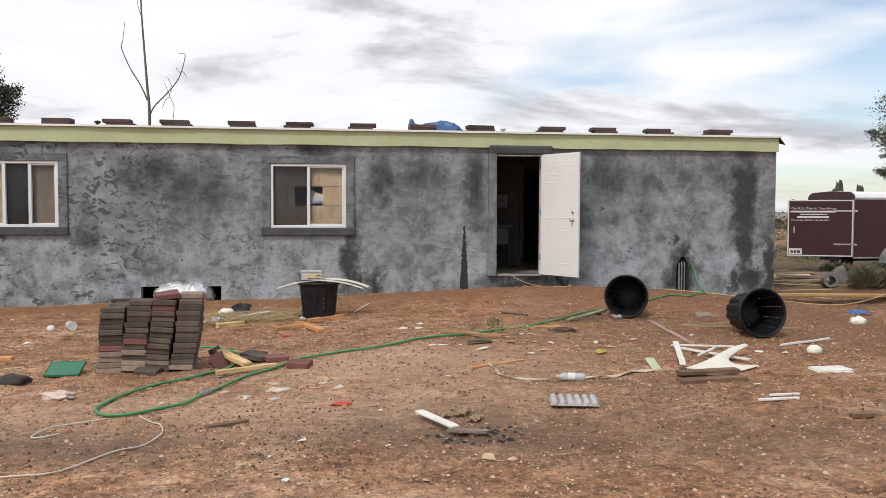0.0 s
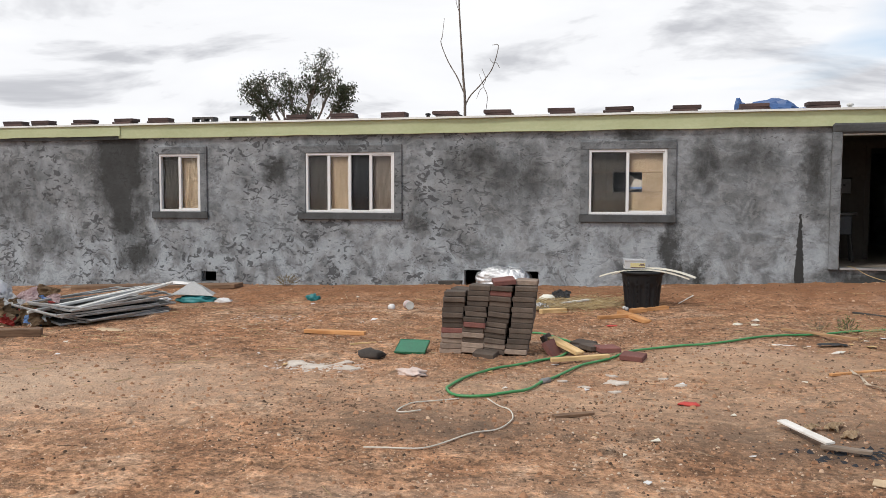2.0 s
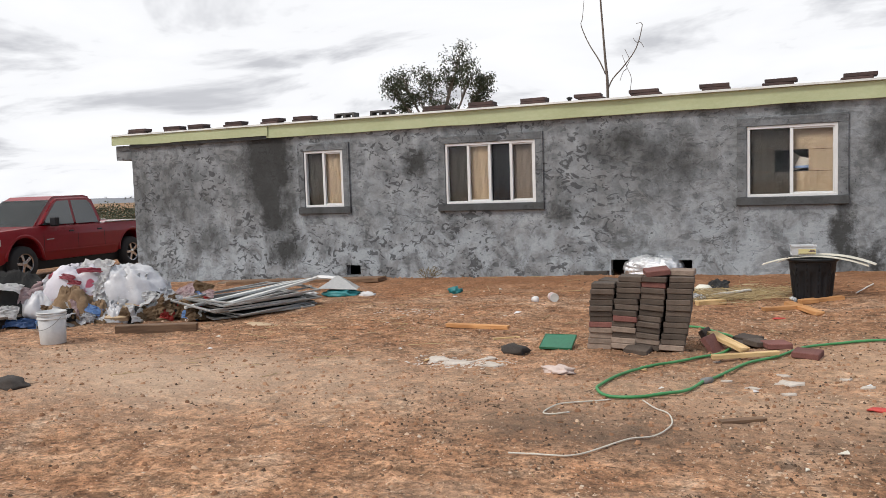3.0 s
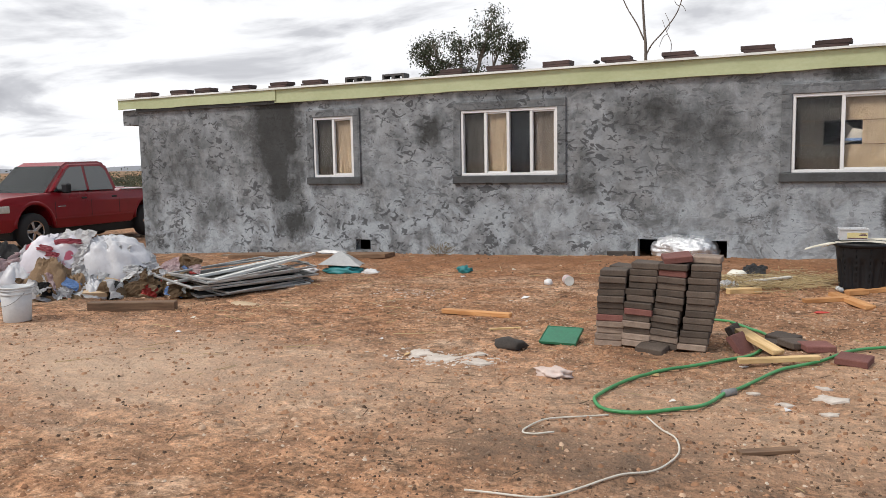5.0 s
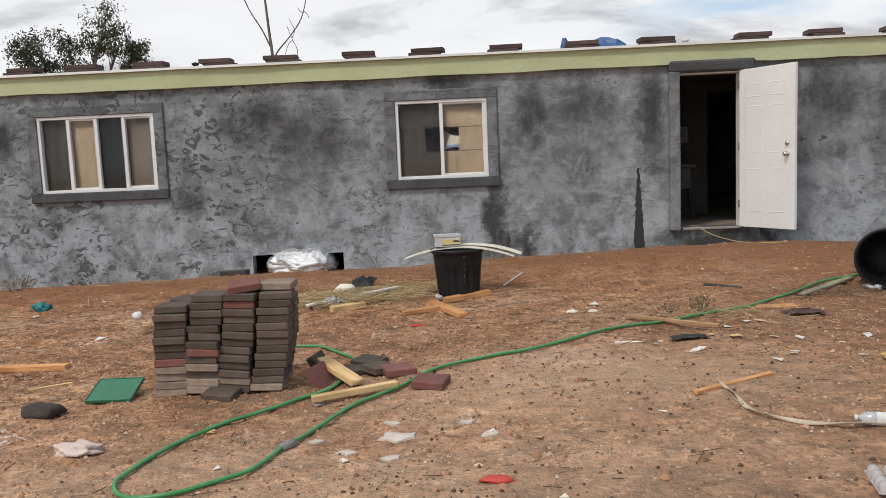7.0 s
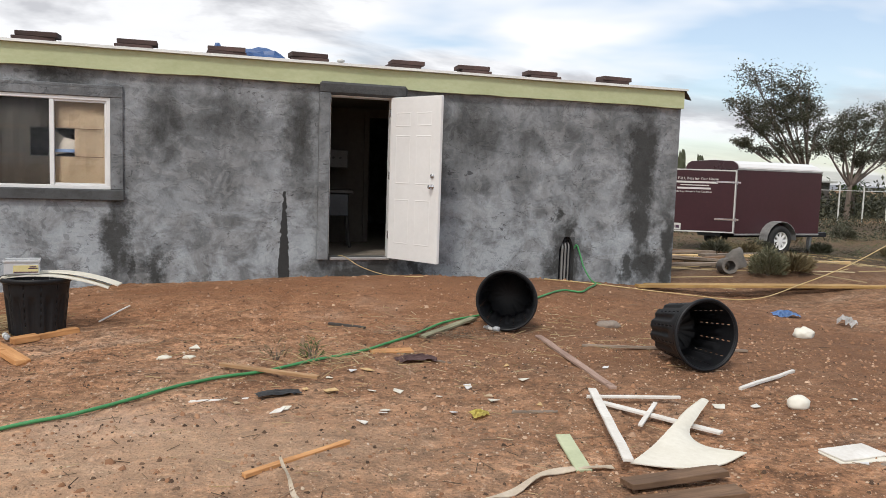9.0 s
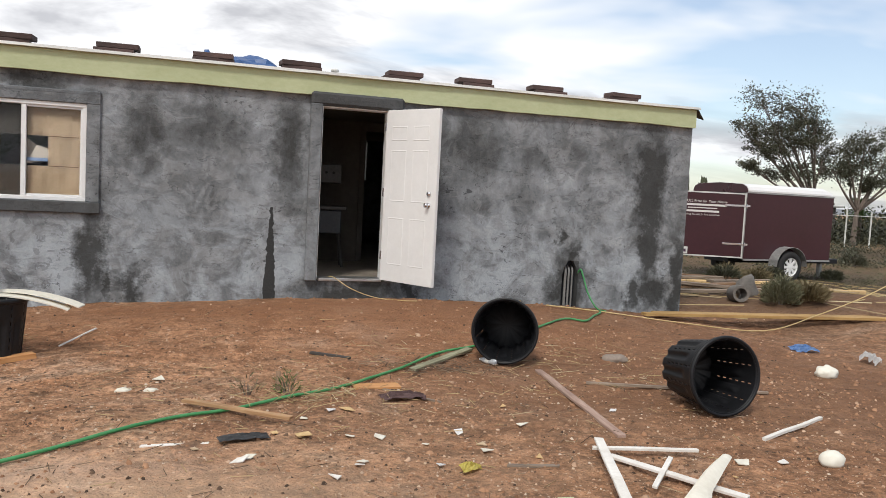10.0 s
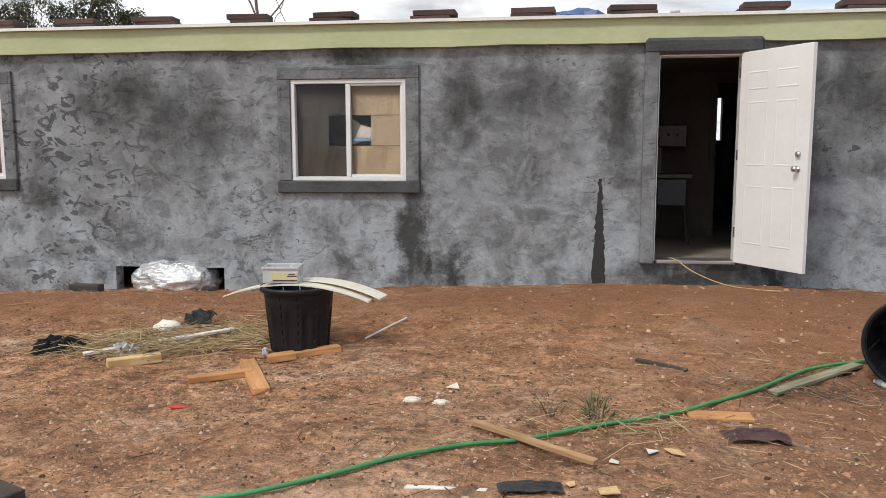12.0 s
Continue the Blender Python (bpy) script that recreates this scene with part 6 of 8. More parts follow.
BROWN_PAPER = worn("brown_paper", (0.17, 0.105, 0.055), (0.30, 0.20, 0.115), 0.85, 7, 0.5, dist=0.02)
DARK_BRUSH = worn("dark_net", (0.018, 0.018, 0.018), (0.05, 0.048, 0.045), 0.9, 20, 0.9, dist=0.03)
CRIMSON = worn("crimson_print", (0.30, 0.03, 0.05), (0.52, 0.12, 0.15), 0.5, 9, 0.3)
HEAP_FILM = worn("bag_film", (0.48, 0.48, 0.50), (0.64, 0.64, 0.66), 0.38, 4, 0.2, dist=0.01)


def make_print():
    """White film with bold crimson print."""
    k = Nodes("printed_film")
    c = k.ramp(k.noise(3, 4), (0.35, (0.58, 0.55, 0.60)), (0.65, (0.74, 0.71, 0.75)))
    ink = k.ramp(k.noise(2.4, 2, 0.4, (0.7, 1.3, 1.6), 0.8), (0.58, 0.0), (0.60, 1.0))
    c = k.mix(k.math("MULTIPLY", ink, 0.9), c, (0.46, 0.035, 0.085))
    k.bump(k.noise(7, 4, 0.6), 0.25, 0.015)
    return k.done(c, 0.42)


PRINT_FILM = make_print()
lump("earth_heap", -11.42, -4.80, 0.48, (1.7, 0.62, 0.50), worn("mixed_rubbish", (0.035, 0.028, 0.022), (0.20, 0.15, 0.11), 0.9, 14, 0.9, dist=0.03), "sagging heap of mixed dirt and rubbish", "heap", 0.5, 3.0, 4, 52, -0.05, 35)
drape("trash_bag", -11.24, -4.70, 0.34, 0.52, 0.38, 0.52, 32, HEAP_FILM, "stuffed white translucent rubbish bag on the heap", "bag", 2.0, 0.8)
drape("trash_bag", -11.72, -5.02, 0.44, 0.54, 0.32, 0.46, 38, PRINT_FILM, "white rubbish bag with red print on the heap", "bag", 3.3, 0.7)
drape("trash_bag", -12.02, -5.42, 0.28, 0.26, 0.22, 0.30, 30, HEAP_FILM, "small knotted white rubbish bag on the heap", "bag", 4.1, 0.9)
drape("paper_bag", -11.60, -5.30, 0.10, 0.36, 0.22, 0.50, 40, BROWN_PAPER, "crumpled brown paper bag on the heap", "bag", 5.2, 1.3)
drape("paper_bag", -11.34, -5.20, 0.06, 0.26, 0.18, 0.36, 20, BROWN_PAPER, "crumpled brown paper bag on the heap", "bag", 6.4, 1.3)
drape("trash_bag", -11.10, -5.12, 0.13, 0.17, 0.14, 0.26, 10, HEAP_FILM, "torn white bag at the foot of the heap", "bag", 7.7, 1.0)
drape("netting", -12.50, -5.48, 0.12, 0.52, 0.36, 0.70, 30, DARK_BRUSH, "black rubbish bag and netting on the heap", "netting", 8.6, 0.9)
drape("netting", -13.00, -5.60, 0.10, 0.36, 0.30, 0.42, 20, DARK_BRUSH, "black netting trailing off the heap", "netting", 9.6, 0.9)
for x, y, z, w, l, m_, nm, lab, cat, rx, rz in (
        (-11.78, -5.34, 0.62, 0.46, 0.10, CRIMSON, "wrapper", "red printed plastic strip over the bags", "wrapper", 50, 12),
        (-11.46, -5.14, 0.70, 0.42, 0.10, CRIMSON, "wrapper", "red printed plastic strip over the bags", "wrapper", 45, 70),
        (-11.60, -5.30, 0.54, 0.22, 0.07, CRIMSON, "wrapper", "red printed plastic strip over the bags", "wrapper", 60, 20),
        (-12.10, -5.52, 0.40, 0.40, 0.28, PINK_FILM, "cloth", "faded pink cloth draped over the bags", "cloth", 55, 40),
        (-11.28, -5.12, 0.28, 0.34, 0.34, WHITE_FILM, "plastic_sheet", "torn white bag hanging down the heap", "sheet", 65, 45),
        (-10.90, -4.86, 0.34, 0.42, 0.20, WHITE_FILM, "plastic_sheet", "white film trailing below the bag", "sheet", 50, 25),
        (-12.30, -5.72, 0.52, 0.42, 0.22, WHITE_FILM, "plastic_sheet", "white film caught on the black netting", "sheet", 25, 30),
        (-12.20, -5.80, 0.20, 0.28, 0.22, WHITE_FILM, "plastic_sheet", "white film caught on the black netting", "sheet", 60, 30),
        (-12.05, -5.75, 0.08, 0.50, 0.22, TARP, "cloth", "dark blue cloth beside the heap", "cloth", 30, 30)):
    crumple(nm, x, y, z, w, l, m_, lab, cat, x * 3.1, (rx, 5, rz), 0.6)
for i, (x, y, z, w, l, rx, rz) in enumerate(((-11.55, -4.98, 0.72, 0.5, 0.34, 35, 20), (-11.85, -5.30, 0.52, 0.46, 0.30, 60, 35), (-11.05, -4.88, 0.50, 0.46, 0.34, 62, 30), (-10.80, -4.66, 0.38, 0.40, 0.30, 55, 50), (-11.42, -5.10, 0.50, 0.30, 0.30, 70, 10))):
    crumple("plastic_sheet", x, y, z, w, l, (WHITE_FILM, HEAP_FILM)[i % 2], "crumpled white film draped over the rubbish bags", "sheet", 90.5 + i, (rx, 4, rz), 0.5)
r_ = random.Random(8)
tones = (WHITE_FILM, BROWN_PAPER, PINK_FILM, BLUE_FILM, WHITE_FILM, CARDBOARD, RED_PLASTIC, WHITE_FILM, BROWN_PAPER, HEAP_FILM, BROWN_PAPER, DARK_BRUSH)
names = ("white plastic wrapper", "brown paper wrapper", "faded pink wrapper", "blue plastic wrapper", "white plastic wrapper", "tan cardboard piece", "red plastic wrapper", "white plastic wrapper", "brown paper wrapper", "white plastic wrapper", "brown paper wrapper", "dark netting scrap")
for i in range(96):
    u, s = r_.random() ** 0.7, r_.random() ** 1.3
    x, y = -11.95 + 1.85 * u - 0.24 * s + r_.gauss(0, 0.04), -5.84 + 1.26 * u + 0.33 * s + r_.gauss(0, 0.05)
    k = r_.randrange(12)
    size = 0.55 if k in (3, 6) else 1.0
    crumple("wrapper", x, y, 0.07 + 0.36 * s * (1 - 0.35 * u), size * r_.uniform(0.22, 0.50), size * r_.uniform(0.16, 0.36), tones[k], "crumpled " + names[k] + " in the rubbish heap", "wrapper", 60.0 + i, (r_.uniform(15, 75), r_.uniform(-30, 30), 35 + r_.uniform(-60, 60)), r_.uniform(0.3, 0.7))
for i, (x, y, z, rx, ry, rz, w, d) in enumerate(((-10.98, -5.02, 0.16, 62, 10, 35, 0.30, 0.17), (-11.02, -5.15, 0.06, 25, 0, 25, 0.30, 0.16)  )):
    bm = boxed(-w / 2, w / 2, -d / 2, d / 2, 0, 0.02 + 0.04 * (i % 2), 0.004)
    ob = part("carton", bm, CARDBOARD)
    ob.matrix_basis = on(x, y, z, rx, ry, rz)
    tagged(ob, "flattened tan cardboard carton in the rubbish heap", "carton")
plank("panel", (-13.39, -5.7), (-12.16, -5.81), 0.5, 0.03, GREY_WOOD, "weathered grey sheet panel sticking out of the heap", "panel", dz=0.12)
for a, b, m_ in (((-12.11, -4.37), (-10.25, -4.32), WHITE_WOOD), ((-10.94, -4.14), (-9.67, -4.19), WHITE_EDGE)):
    plank("rail", a, b, 0.05, 0.03, m_, "pale painted rail jutting from the heap", "rail", dz=0.12)

bucket = thing("bucket", on(-10.64, -6.46), "dirty white plastic bucket standing on the dirt", "bucket")
BUCKET = worn("bucket_plastic", (0.50, 0.50, 0.50), (0.66, 0.66, 0.65), 0.5, 5, 0.1)
bm = bmesh.new()
lathe(bm, [(0.001, 0), (0.128, 0), (0.132, 0.005), (0.148, 0.36), (0.144, 0.36), (0.128, 0.01), (0.001, 0.008)], 28)
part("body", bm, BUCKET, bucket, "", True)
for z in (0.285, 0.325, 0.35):
    bm = bmesh.new()
    r1 = 0.132 + 0.016 * z / 0.36
    lathe(bm, [(r1, z - 0.004), (r1 + 0.010, z - 0.003), (r1 + 0.010, z + 0.004), (r1, z + 0.005)], 28, None, False)
    part("rib", bm, BUCKET, bucket, "", True)
bm = bmesh.new()
tube(bm, [Vector((0.152 * math.cos(a), -0.152 * math.sin(a) - 0.01, 0.30 - 0.13 * math.sin(a))) for a in [math.pi * i / 14 for i in range(15)]], 0.003, 6)
part("handle", bm, PVC, bucket, "thin wire handle", True)

# window screens in a pile
ALU = worn("dull_aluminium", (0.24, 0.24, 0.235), (0.52, 0.52, 0.51), 0.45, 8, 0.1, metal=0.35)
MESH = worn("insect_screen", (0.02, 0.02, 0.02), (0.05, 0.048, 0.045), 0.8, 30, 0.3)
r_ = random.Random(3)
for i in range(9):
    w, l = r_.uniform(0.55, 0.9), r_.uniform(1.3, 1.6)
    lift = 0.03 + 0.030 * i
    e = thing("window_screen", on(-9.74 + r_.uniform(-0.10, 0.08) - 0.02 * i, -3.98 + r_.uniform(-0.15, 0.15), lift, r_.uniform(-2, 2), r_.uniform(2, 5), -14 + r_.uniform(-14, 14)), "aluminium-framed insect screen lying in a pile", "window screen", "screens in the pile")
    for a, b, c, d in ((-w / 2, w / 2, -l / 2, -l / 2 + 0.03), (-w / 2, w / 2, l / 2 - 0.03, l / 2), (-w / 2, -w / 2 + 0.03, -l / 2 + 0.031, l / 2 - 0.031), (w / 2 - 0.03, w / 2, -l / 2 + 0.031, l / 2 - 0.031)):
        part("frame", boxed(a, b, c, d, 0, 0.022, 0.003), ALU, e)
    if i in (0, 2, 4, 6):
        part("screen", boxed(-w / 2 + 0.031, w / 2 - 0.031, -l / 2 + 0.031, l / 2 - 0.031, 0.009, 0.012), MESH, e, "dark sagging mesh")
for i in range(5):
    plank("sill", (-10.20 + 0.12 * i, -4.85 + 0.07 * i), (-9.62 + 0.09 * i, -3.30 + 0.10 * (i % 3)), 0.05 + 0.02 * (i % 2), 0.03, (WHITE_EDGE, ALU)[i % 2], "white bent metal strip on the screens", "strip", dz=0.16 + 0.04 * (i % 3), dz2=0.30 + 0.015 * i, group="strips on the screens")
lump("cardboard", -9.16, -4.82, 0.17, (1.5, 0.7, 0.10), CARDBOARD, "flat tan cardboard scrap on the dirt", "cardboard", 0.4, 2.0, 3, 53)
# the pale sheet pitched over a teal tarp
bm = bmesh.new()
gx = gz(-9.75, -1.8)
p = [bm.verts.new(c) for c in ((-9.80, -2.40, gx + 0.10), (-9.16, -2.28, gx + 0.09), (-9.35, -1.85, gx + 0.08), (-9.58, -2.12, gx + 0.29), (-9.85, -1.95, gx + 0.08))]
for q in ((0, 1, 3), (1, 2, 3), (2, 4, 3), (4, 0, 3)):
    bm.faces.new([p[i] for i in q])
bmesh.ops.subdivide_edges(bm, edges=bm.edges[:], cuts=3, use_grid_fill=True)
for v in bm.verts:
    v.co += 0.02 * Vector((0, noise.noise(v.co * 6), noise.noise(v.co * 7)))
bmesh.ops.solidify(bm, geom=bm.faces[:], thickness=0.006)
tagged(part("plastic_sheet", bm, worn("grey_film", (0.30, 0.30, 0.30), (0.46, 0.46, 0.45), 0.5, 6)), "pale grey sheet pitched over a teal tarp", "sheet")
lump("tarp", -9.46, -2.26, 0.19, (1.5, 0.7, 0.35), TEAL, "crumpled teal tarp under a pale sheet", "tarp", 0.6, 2.8, 3, 54)
lump("plastic_bag", -9.02, -2.22, 0.09, (1.3, 0.7, 0.5), WHITE_FILM, "white crumpled bag by the teal tarp", "bag", 0.6, 2.6, 3, 55)
lump("plastic_bag", -9.95, -2.42, 0.10, (1.3, 0.7, 0.5), WHITE_FILM, "white crumpled bag by the screens", "bag", 0.6, 2.6, 3, 56)
lump("plastic_sheet", -10.40, -1.16, 0.13, (1.9, 0.7, 0.25), WHITE_FILM, "white plastic sheet on the long board", "sheet", 0.6, 2.6, 3, 57, 0.05)
lump("rubble", -9.29, -8.06, 0.14, (1.5, 0.8, 0.5), ASPHALT, "dark broken chunk lying on the dirt", "rubble", 0.3, 2.0, 3, 58)

# ---- the red pickup ----
RED_CAR = worn("red_car_paint", (0.20, 0.004, 0.010), (0.26, 0.006, 0.014), 0.34, 2, 0.02, Specular_IOR_Level=0.35, Coat_Weight=0.3, Coat_Roughness=0.06)
CAR_GLASS = worn("dark_car_glass", (0.022, 0.028, 0.028), (0.04, 0.048, 0.047), 0.07, 3, 0.01, IOR=1.9)
TYRE = worn("tyre", (0.015, 0.015, 0.016), (0.035, 0.034, 0.033), 0.85, 14, 0.3)


def loft(profile, stations):
    """A closed outline (x, z) repeated at stations (y, inset towards the outline's middle)."""
    cx = sum(p[0] for p in profile) / len(profile)
    cz = sum(p[1] for p in profile) / len(profile)
    bm = bmesh.new()
    rings = []
    for y, s in stations:
        rings.append([bm.verts.new((cx + (x - cx) * (1 - s * 0.4), y, cz + (z - cz) * (1 - s))) for x, z in profile])
    for a, b in zip(rings, rings[1:]):
        for i in range(len(profile)):
            j = (i + 1) % len(profile)
            bm.faces.new((a[i], a[j], b[j], b[i]))
    bm.faces.new(rings[0][::-1]), bm.faces.new(rings[-1])
    bmesh.ops.recalc_face_normals(bm, faces=bm.faces)
    return bm


def arch(cx, r, z0, n=9):
    """Points of a wheel arch from back to front, seen from the side."""
    return [(cx - r * math.cos(math.pi * i / n), z0 + r * math.sin(math.pi * i / n)) for i in range(n + 1)]


def add_wheel(parent, x, y, r, width, side, material, spokes=5):
    m = pose(x, y, r, 90, 0, 0)
    h = width / 2
    bm = bmesh.new()
    lathe(bm, [(r * 0.58, -h), (r * 0.9, -h), (r * 0.98, -h * 0.7), (r, -h * 0.3), (r, h * 0.3), (r * 0.98, h * 0.7), (r * 0.9, h), (r * 0.58, h), (r * 0.58, -h)], 32, m, False)
    tyre = part("wheel", bm, TYRE, parent, "black rubber tyre", True)
    bm = bmesh.new()
    o = -side * h * 0.75
    lathe(bm, [(r * 0.58, o + side * 0.02), (r * 0.58, o - side * 0.03), (r * 0.53, o - side * 0.02), (r * 0.50, o + side * 0.06)], 32, m, False)
    lathe(bm, [(0.001, o - side * 0.02), (r * 0.17, o - side * 0.015), (r * 0.18, o + side * 0.04)], 16, m, False)
    for k in range(spokes):
        a = 360 / spokes * k
        box(bm, r * 0.12, r * 0.54, -r * 0.085, r * 0.085, o - 0.012, o + 0.012, 0.004, m @ pose(0, 0, 0, 0, 0, a))
    part("rim", bm, material, tyre, "bright spoked rim", False)
    bm = bmesh.new()
    lathe(bm, [(0.001, o + side * 0.07), (r * 0.56, o + side * 0.07)], 20, m, False)
    part("brake_disc", bm, TYRE, tyre)


truck = thing("pickup_truck", pose(-20.60, 0.275, -0.12, 0, 0, -84.7), "red four-door pickup truck parked beyond the house", "pickup truck")
truck.scale = (1.03, 1.03, 1.05)
# local x is forward, y left, z up; the front axle lies at x = 0
FA, RA, WR = 0.0, -3.57, 0.40
side = [(0.92, 0.42), (0.97, 0.62), (0.95, 1.00), (0.88, 1.10), (0.72, 1.15), (-0.42, 1.22), (-2.55, 1.20), (-2.60, 1.22), (-4.72, 1.22), (-4.76, 1.15), (-4.76, 0.62), (-4.70, 0.55)]
under = [p for p in arch(RA, 0.50, 0.50)] + [(-2.95, 0.42), (-0.62, 0.42)] + arch(FA, 0.50, 0.50) + [(0.62, 0.42)]
bm = loft(side + under, [(-0.99, 0.02), (-0.96, 0.0), (0.96, 0.0), (0.99, 0.02)])
for z in (0.55, 0.64, 0.70, 0.80, 0.90, 1.00, 1.07, 1.13, 1.17):
    bmesh.ops.bisect_plane(bm, geom=bm.verts[:] + bm.edges[:] + bm.faces[:], plane_co=(0, 0, z), plane_no=(0, 0, 1))
for v in bm.verts:
    if abs(v.co.y) > 0.9:
        v.co.y *= 1.0 - 0.42 * max(0.0, v.co.z - 0.98) ** 1.5 - 0.22 * max(0.0, 0.68 - v.co.z)
part("body", bm, RED_CAR, truck, "glossy red bodywork")
for s in (1, -1):
    for x in (FA, RA):
        bm = bmesh.new()
        tube(bm, [Vector((px, s * 0.955, pz)) for px, pz in arch(x, 0.525, 0.50, 14)], 0.045, 8)
        part("wheel_arch", bm, RED_CAR, truck, "", True)
cab = [(-0.38, 1.19), (-1.02, 1.80), (-1.22, 1.90), (-2.20, 1.92), (-2.42, 1.86), (-2.62, 1.19)]
bm = bmesh.new()
rings = []
for y, s in ((-0.92, 1.0), (0.92, 1.0)):
    rings.append([bm.verts.new((x, y * (1.0 - 0.20 * max(0, (z - 1.19)) / 0.73), z)) for x, z in cab])
for i in range(len(cab)):
    j = (i + 1) % len(cab)
    bm.faces.new((rings[0][i], rings[0][j], rings[1][j], rings[1][i]))
bm.faces.new(rings[0][::-1]), bm.faces.new(rings[1])
bmesh.ops.recalc_face_normals(bm, faces=bm.faces)
bmesh.ops.bevel(bm, geom=[e for e in bm.edges if e.calc_face_angle(0) > 0.9], offset=0.07, segments=3, affect="EDGES")
part("cab", bm, RED_CAR, truck, "red crew cab")
# one black box for the frame, also standing for the shade under the truck
part("underbody", boxed(-4.3, 0.5, -0.80, 0.80, 0.22, 0.52, 0.03), BLACK_PLASTIC, truck, "black box for frame, axles and the shade below")


def side_pane(outline, s, name, material):
    """A pane a little proud of the cab's leaning side."""
    bm = bmesh.new()
    def yy(z, d):
        return s * (0.92 * (1.0 - 0.20 * max(0, (z - 1.19)) / 0.73) + d)
    a = [bm.verts.new((x, yy(z, 0.004), z)) for x, z in outline]
    b = [bm.verts.new((x, yy(z, -0.02), z)) for x, z in outline]
    bm.faces.new(a), bm.faces.new(b[::-1])
    for i in range(len(outline)):
        j = (i + 1) % len(outline)
        bm.faces.new((a[i], b[i], b[j], a[j]))
    bmesh.ops.recalc_face_normals(bm, faces=bm.faces)
    part(name, bm, material, truck)


for s in (1, -1):
    side_pane([(-0.60, 1.24), (-1.14, 1.74), (-1.24, 1.79), (-1.58, 1.80), (-1.58, 1.24)], s, "window", CAR_GLASS)
    side_pane([(-1.66, 1.24), (-1.66, 1.80), (-2.18, 1.80), (-2.30, 1.70), (-2.42, 1.24)], s, "window", CAR_GLASS)
    for x in (-1.50, -2.45):
        part("door_handle", boxed(x, x + 0.16, s * 0.965 - 0.02, s * 0.965 + 0.025, 1.05, 1.09, 0.008), BLACK_PLASTIC, truck)
    for x in (-0.55, -1.62, -2.52):
        part("door_gap", boxed(x - 0.006, x + 0.006, s * 0.986 - 0.012, s * 0.986 + 0.005, 0.66, 1.02), BLACK_PLASTIC, truck)
    m_ = bmesh.new()
    box(m_, -0.86, -0.72, s * 1.10 - 0.10, s * 1.10 + 0.10, 1.20, 1.42, 0.03)
    box(m_, -0.78, -0.73, s * 0.96 - 0.05, s * 0.96 + 0.05, 1.24, 1.29, 0.01)
    part("mirror", m_, BLACK_PLASTIC, truck, "large black wing mirror")
    part("headlight", boxed(0.62, 0.985, s * 0.76 - 0.245, s * 0.76 + 0.245, 0.80, 1.02, 0.05), worn("headlight", (0.45, 0.42, 0.36), (0.7, 0.68, 0.62), 0.1, 20), truck, "clear headlight with amber corner")
    part("moulding", boxed(-3.0, -0.55, s * 0.975 - 0.01, s * 0.975 + 0.012, 0.62, 0.66, 0.004), RED_CAR, truck)
    part("badge", boxed(-0.85, -0.62, s * 0.99 - 0.01, s * 0.99 + 0.004, 0.90, 0.92), CHROME, truck)
    for x in (FA, RA):
        add_wheel(truck, x, s * 0.83, WR, 0.27, s, CHROME)
bm = bmesh.new()
v = [bm.verts.new(c) for c in ((-0.40, -0.82, 1.215), (-0.40, 0.82, 1.215), (-1.03, 0.72, 1.815), (-1.03, -0.72, 1.815))]
bm.faces.new(v)
bmesh.ops.solidify(bm, geom=bm.faces[:], thickness=-0.02)
part("windshield", bm, CAR_GLASS, truck, "dark sloping windscreen")
part("grille", boxed(0.90, 0.985, -0.46, 0.46, 0.70, 1.02, 0.02), CHROME, truck, "chrome cross-bar grille")
part("bumper", boxed(0.86, 1.06, -0.97, 0.97, 0.40, 0.62, 0.05), CHROME, truck, "chrome front bumper")
part("bed_rail", boxed(-4.72, -2.66, 0.88, 0.975, 1.222, 1.25, 0.008), WHITE_EDGE, truck, "pale bed rail cap")
part("bed_rail", boxed(-4.72, -2.66, -0.975, -0.88, 1.222, 1.25, 0.008), WHITE_EDGE, truck, "pale bed rail cap")

# ---- the enclosed cargo trailer ----
MAROON = worn("maroon_metal", (0.036, 0.007, 0.012), (0.054, 0.012, 0.018), 0.35, 2, 0.03)
trailer = thing("cargo_trailer", pose(10.08, 5.14, 0.16, 0, 0, 6.5), "maroon enclosed cargo trailer with a white rounded roof", "trailer")
trailer.scale = (0.95, 0.95, 0.95)
# local x along the side, y away from it; the near corner stands at the origin
TL, TW, F0, F1 = 2.80, 1.80, 0.52, 2.05
part("body", boxed(0, TL, 0, TW, F0, F1, 0.012), MAROON, trailer, "maroon sheet-metal box")
sect = [(0.0, 0.0), (0.0, 0.06), (0.05, 0.14), (0.18, 0.20), (TW / 2, 0.23), (TW - 0.18, 0.20), (TW - 0.05, 0.14), (TW, 0.06), (TW, 0.0)]
bm = bmesh.new()
ends = []
for x, s in ((0.03, 1.0), (TL - 0.22, 1.0), (TL - 0.06, 0.75), (TL + 0.01, 0.25)):
    ends.append([bm.verts.new((x, y, F1 + 0.003 + z * s)) for y, z in sect])
for a, b in zip(ends, ends[1:]):
    for i in range(len(sect) - 1):
        bm.faces.new((a[i], b[i], b[i + 1], a[i + 1]))
bm.faces.new(ends[0]), bm.faces.new(ends[-1][::-1])
bmesh.ops.recalc_face_normals(bm, faces=bm.faces)
part("roof", bm, WHITE_PAINT, trailer, "white rounded metal roof")
bm = bmesh.new()
fa = [bm.verts.new((0.0, y * 0.98 + 0.02, F1 + 0.003 + z * 0.98)) for y, z in sect]
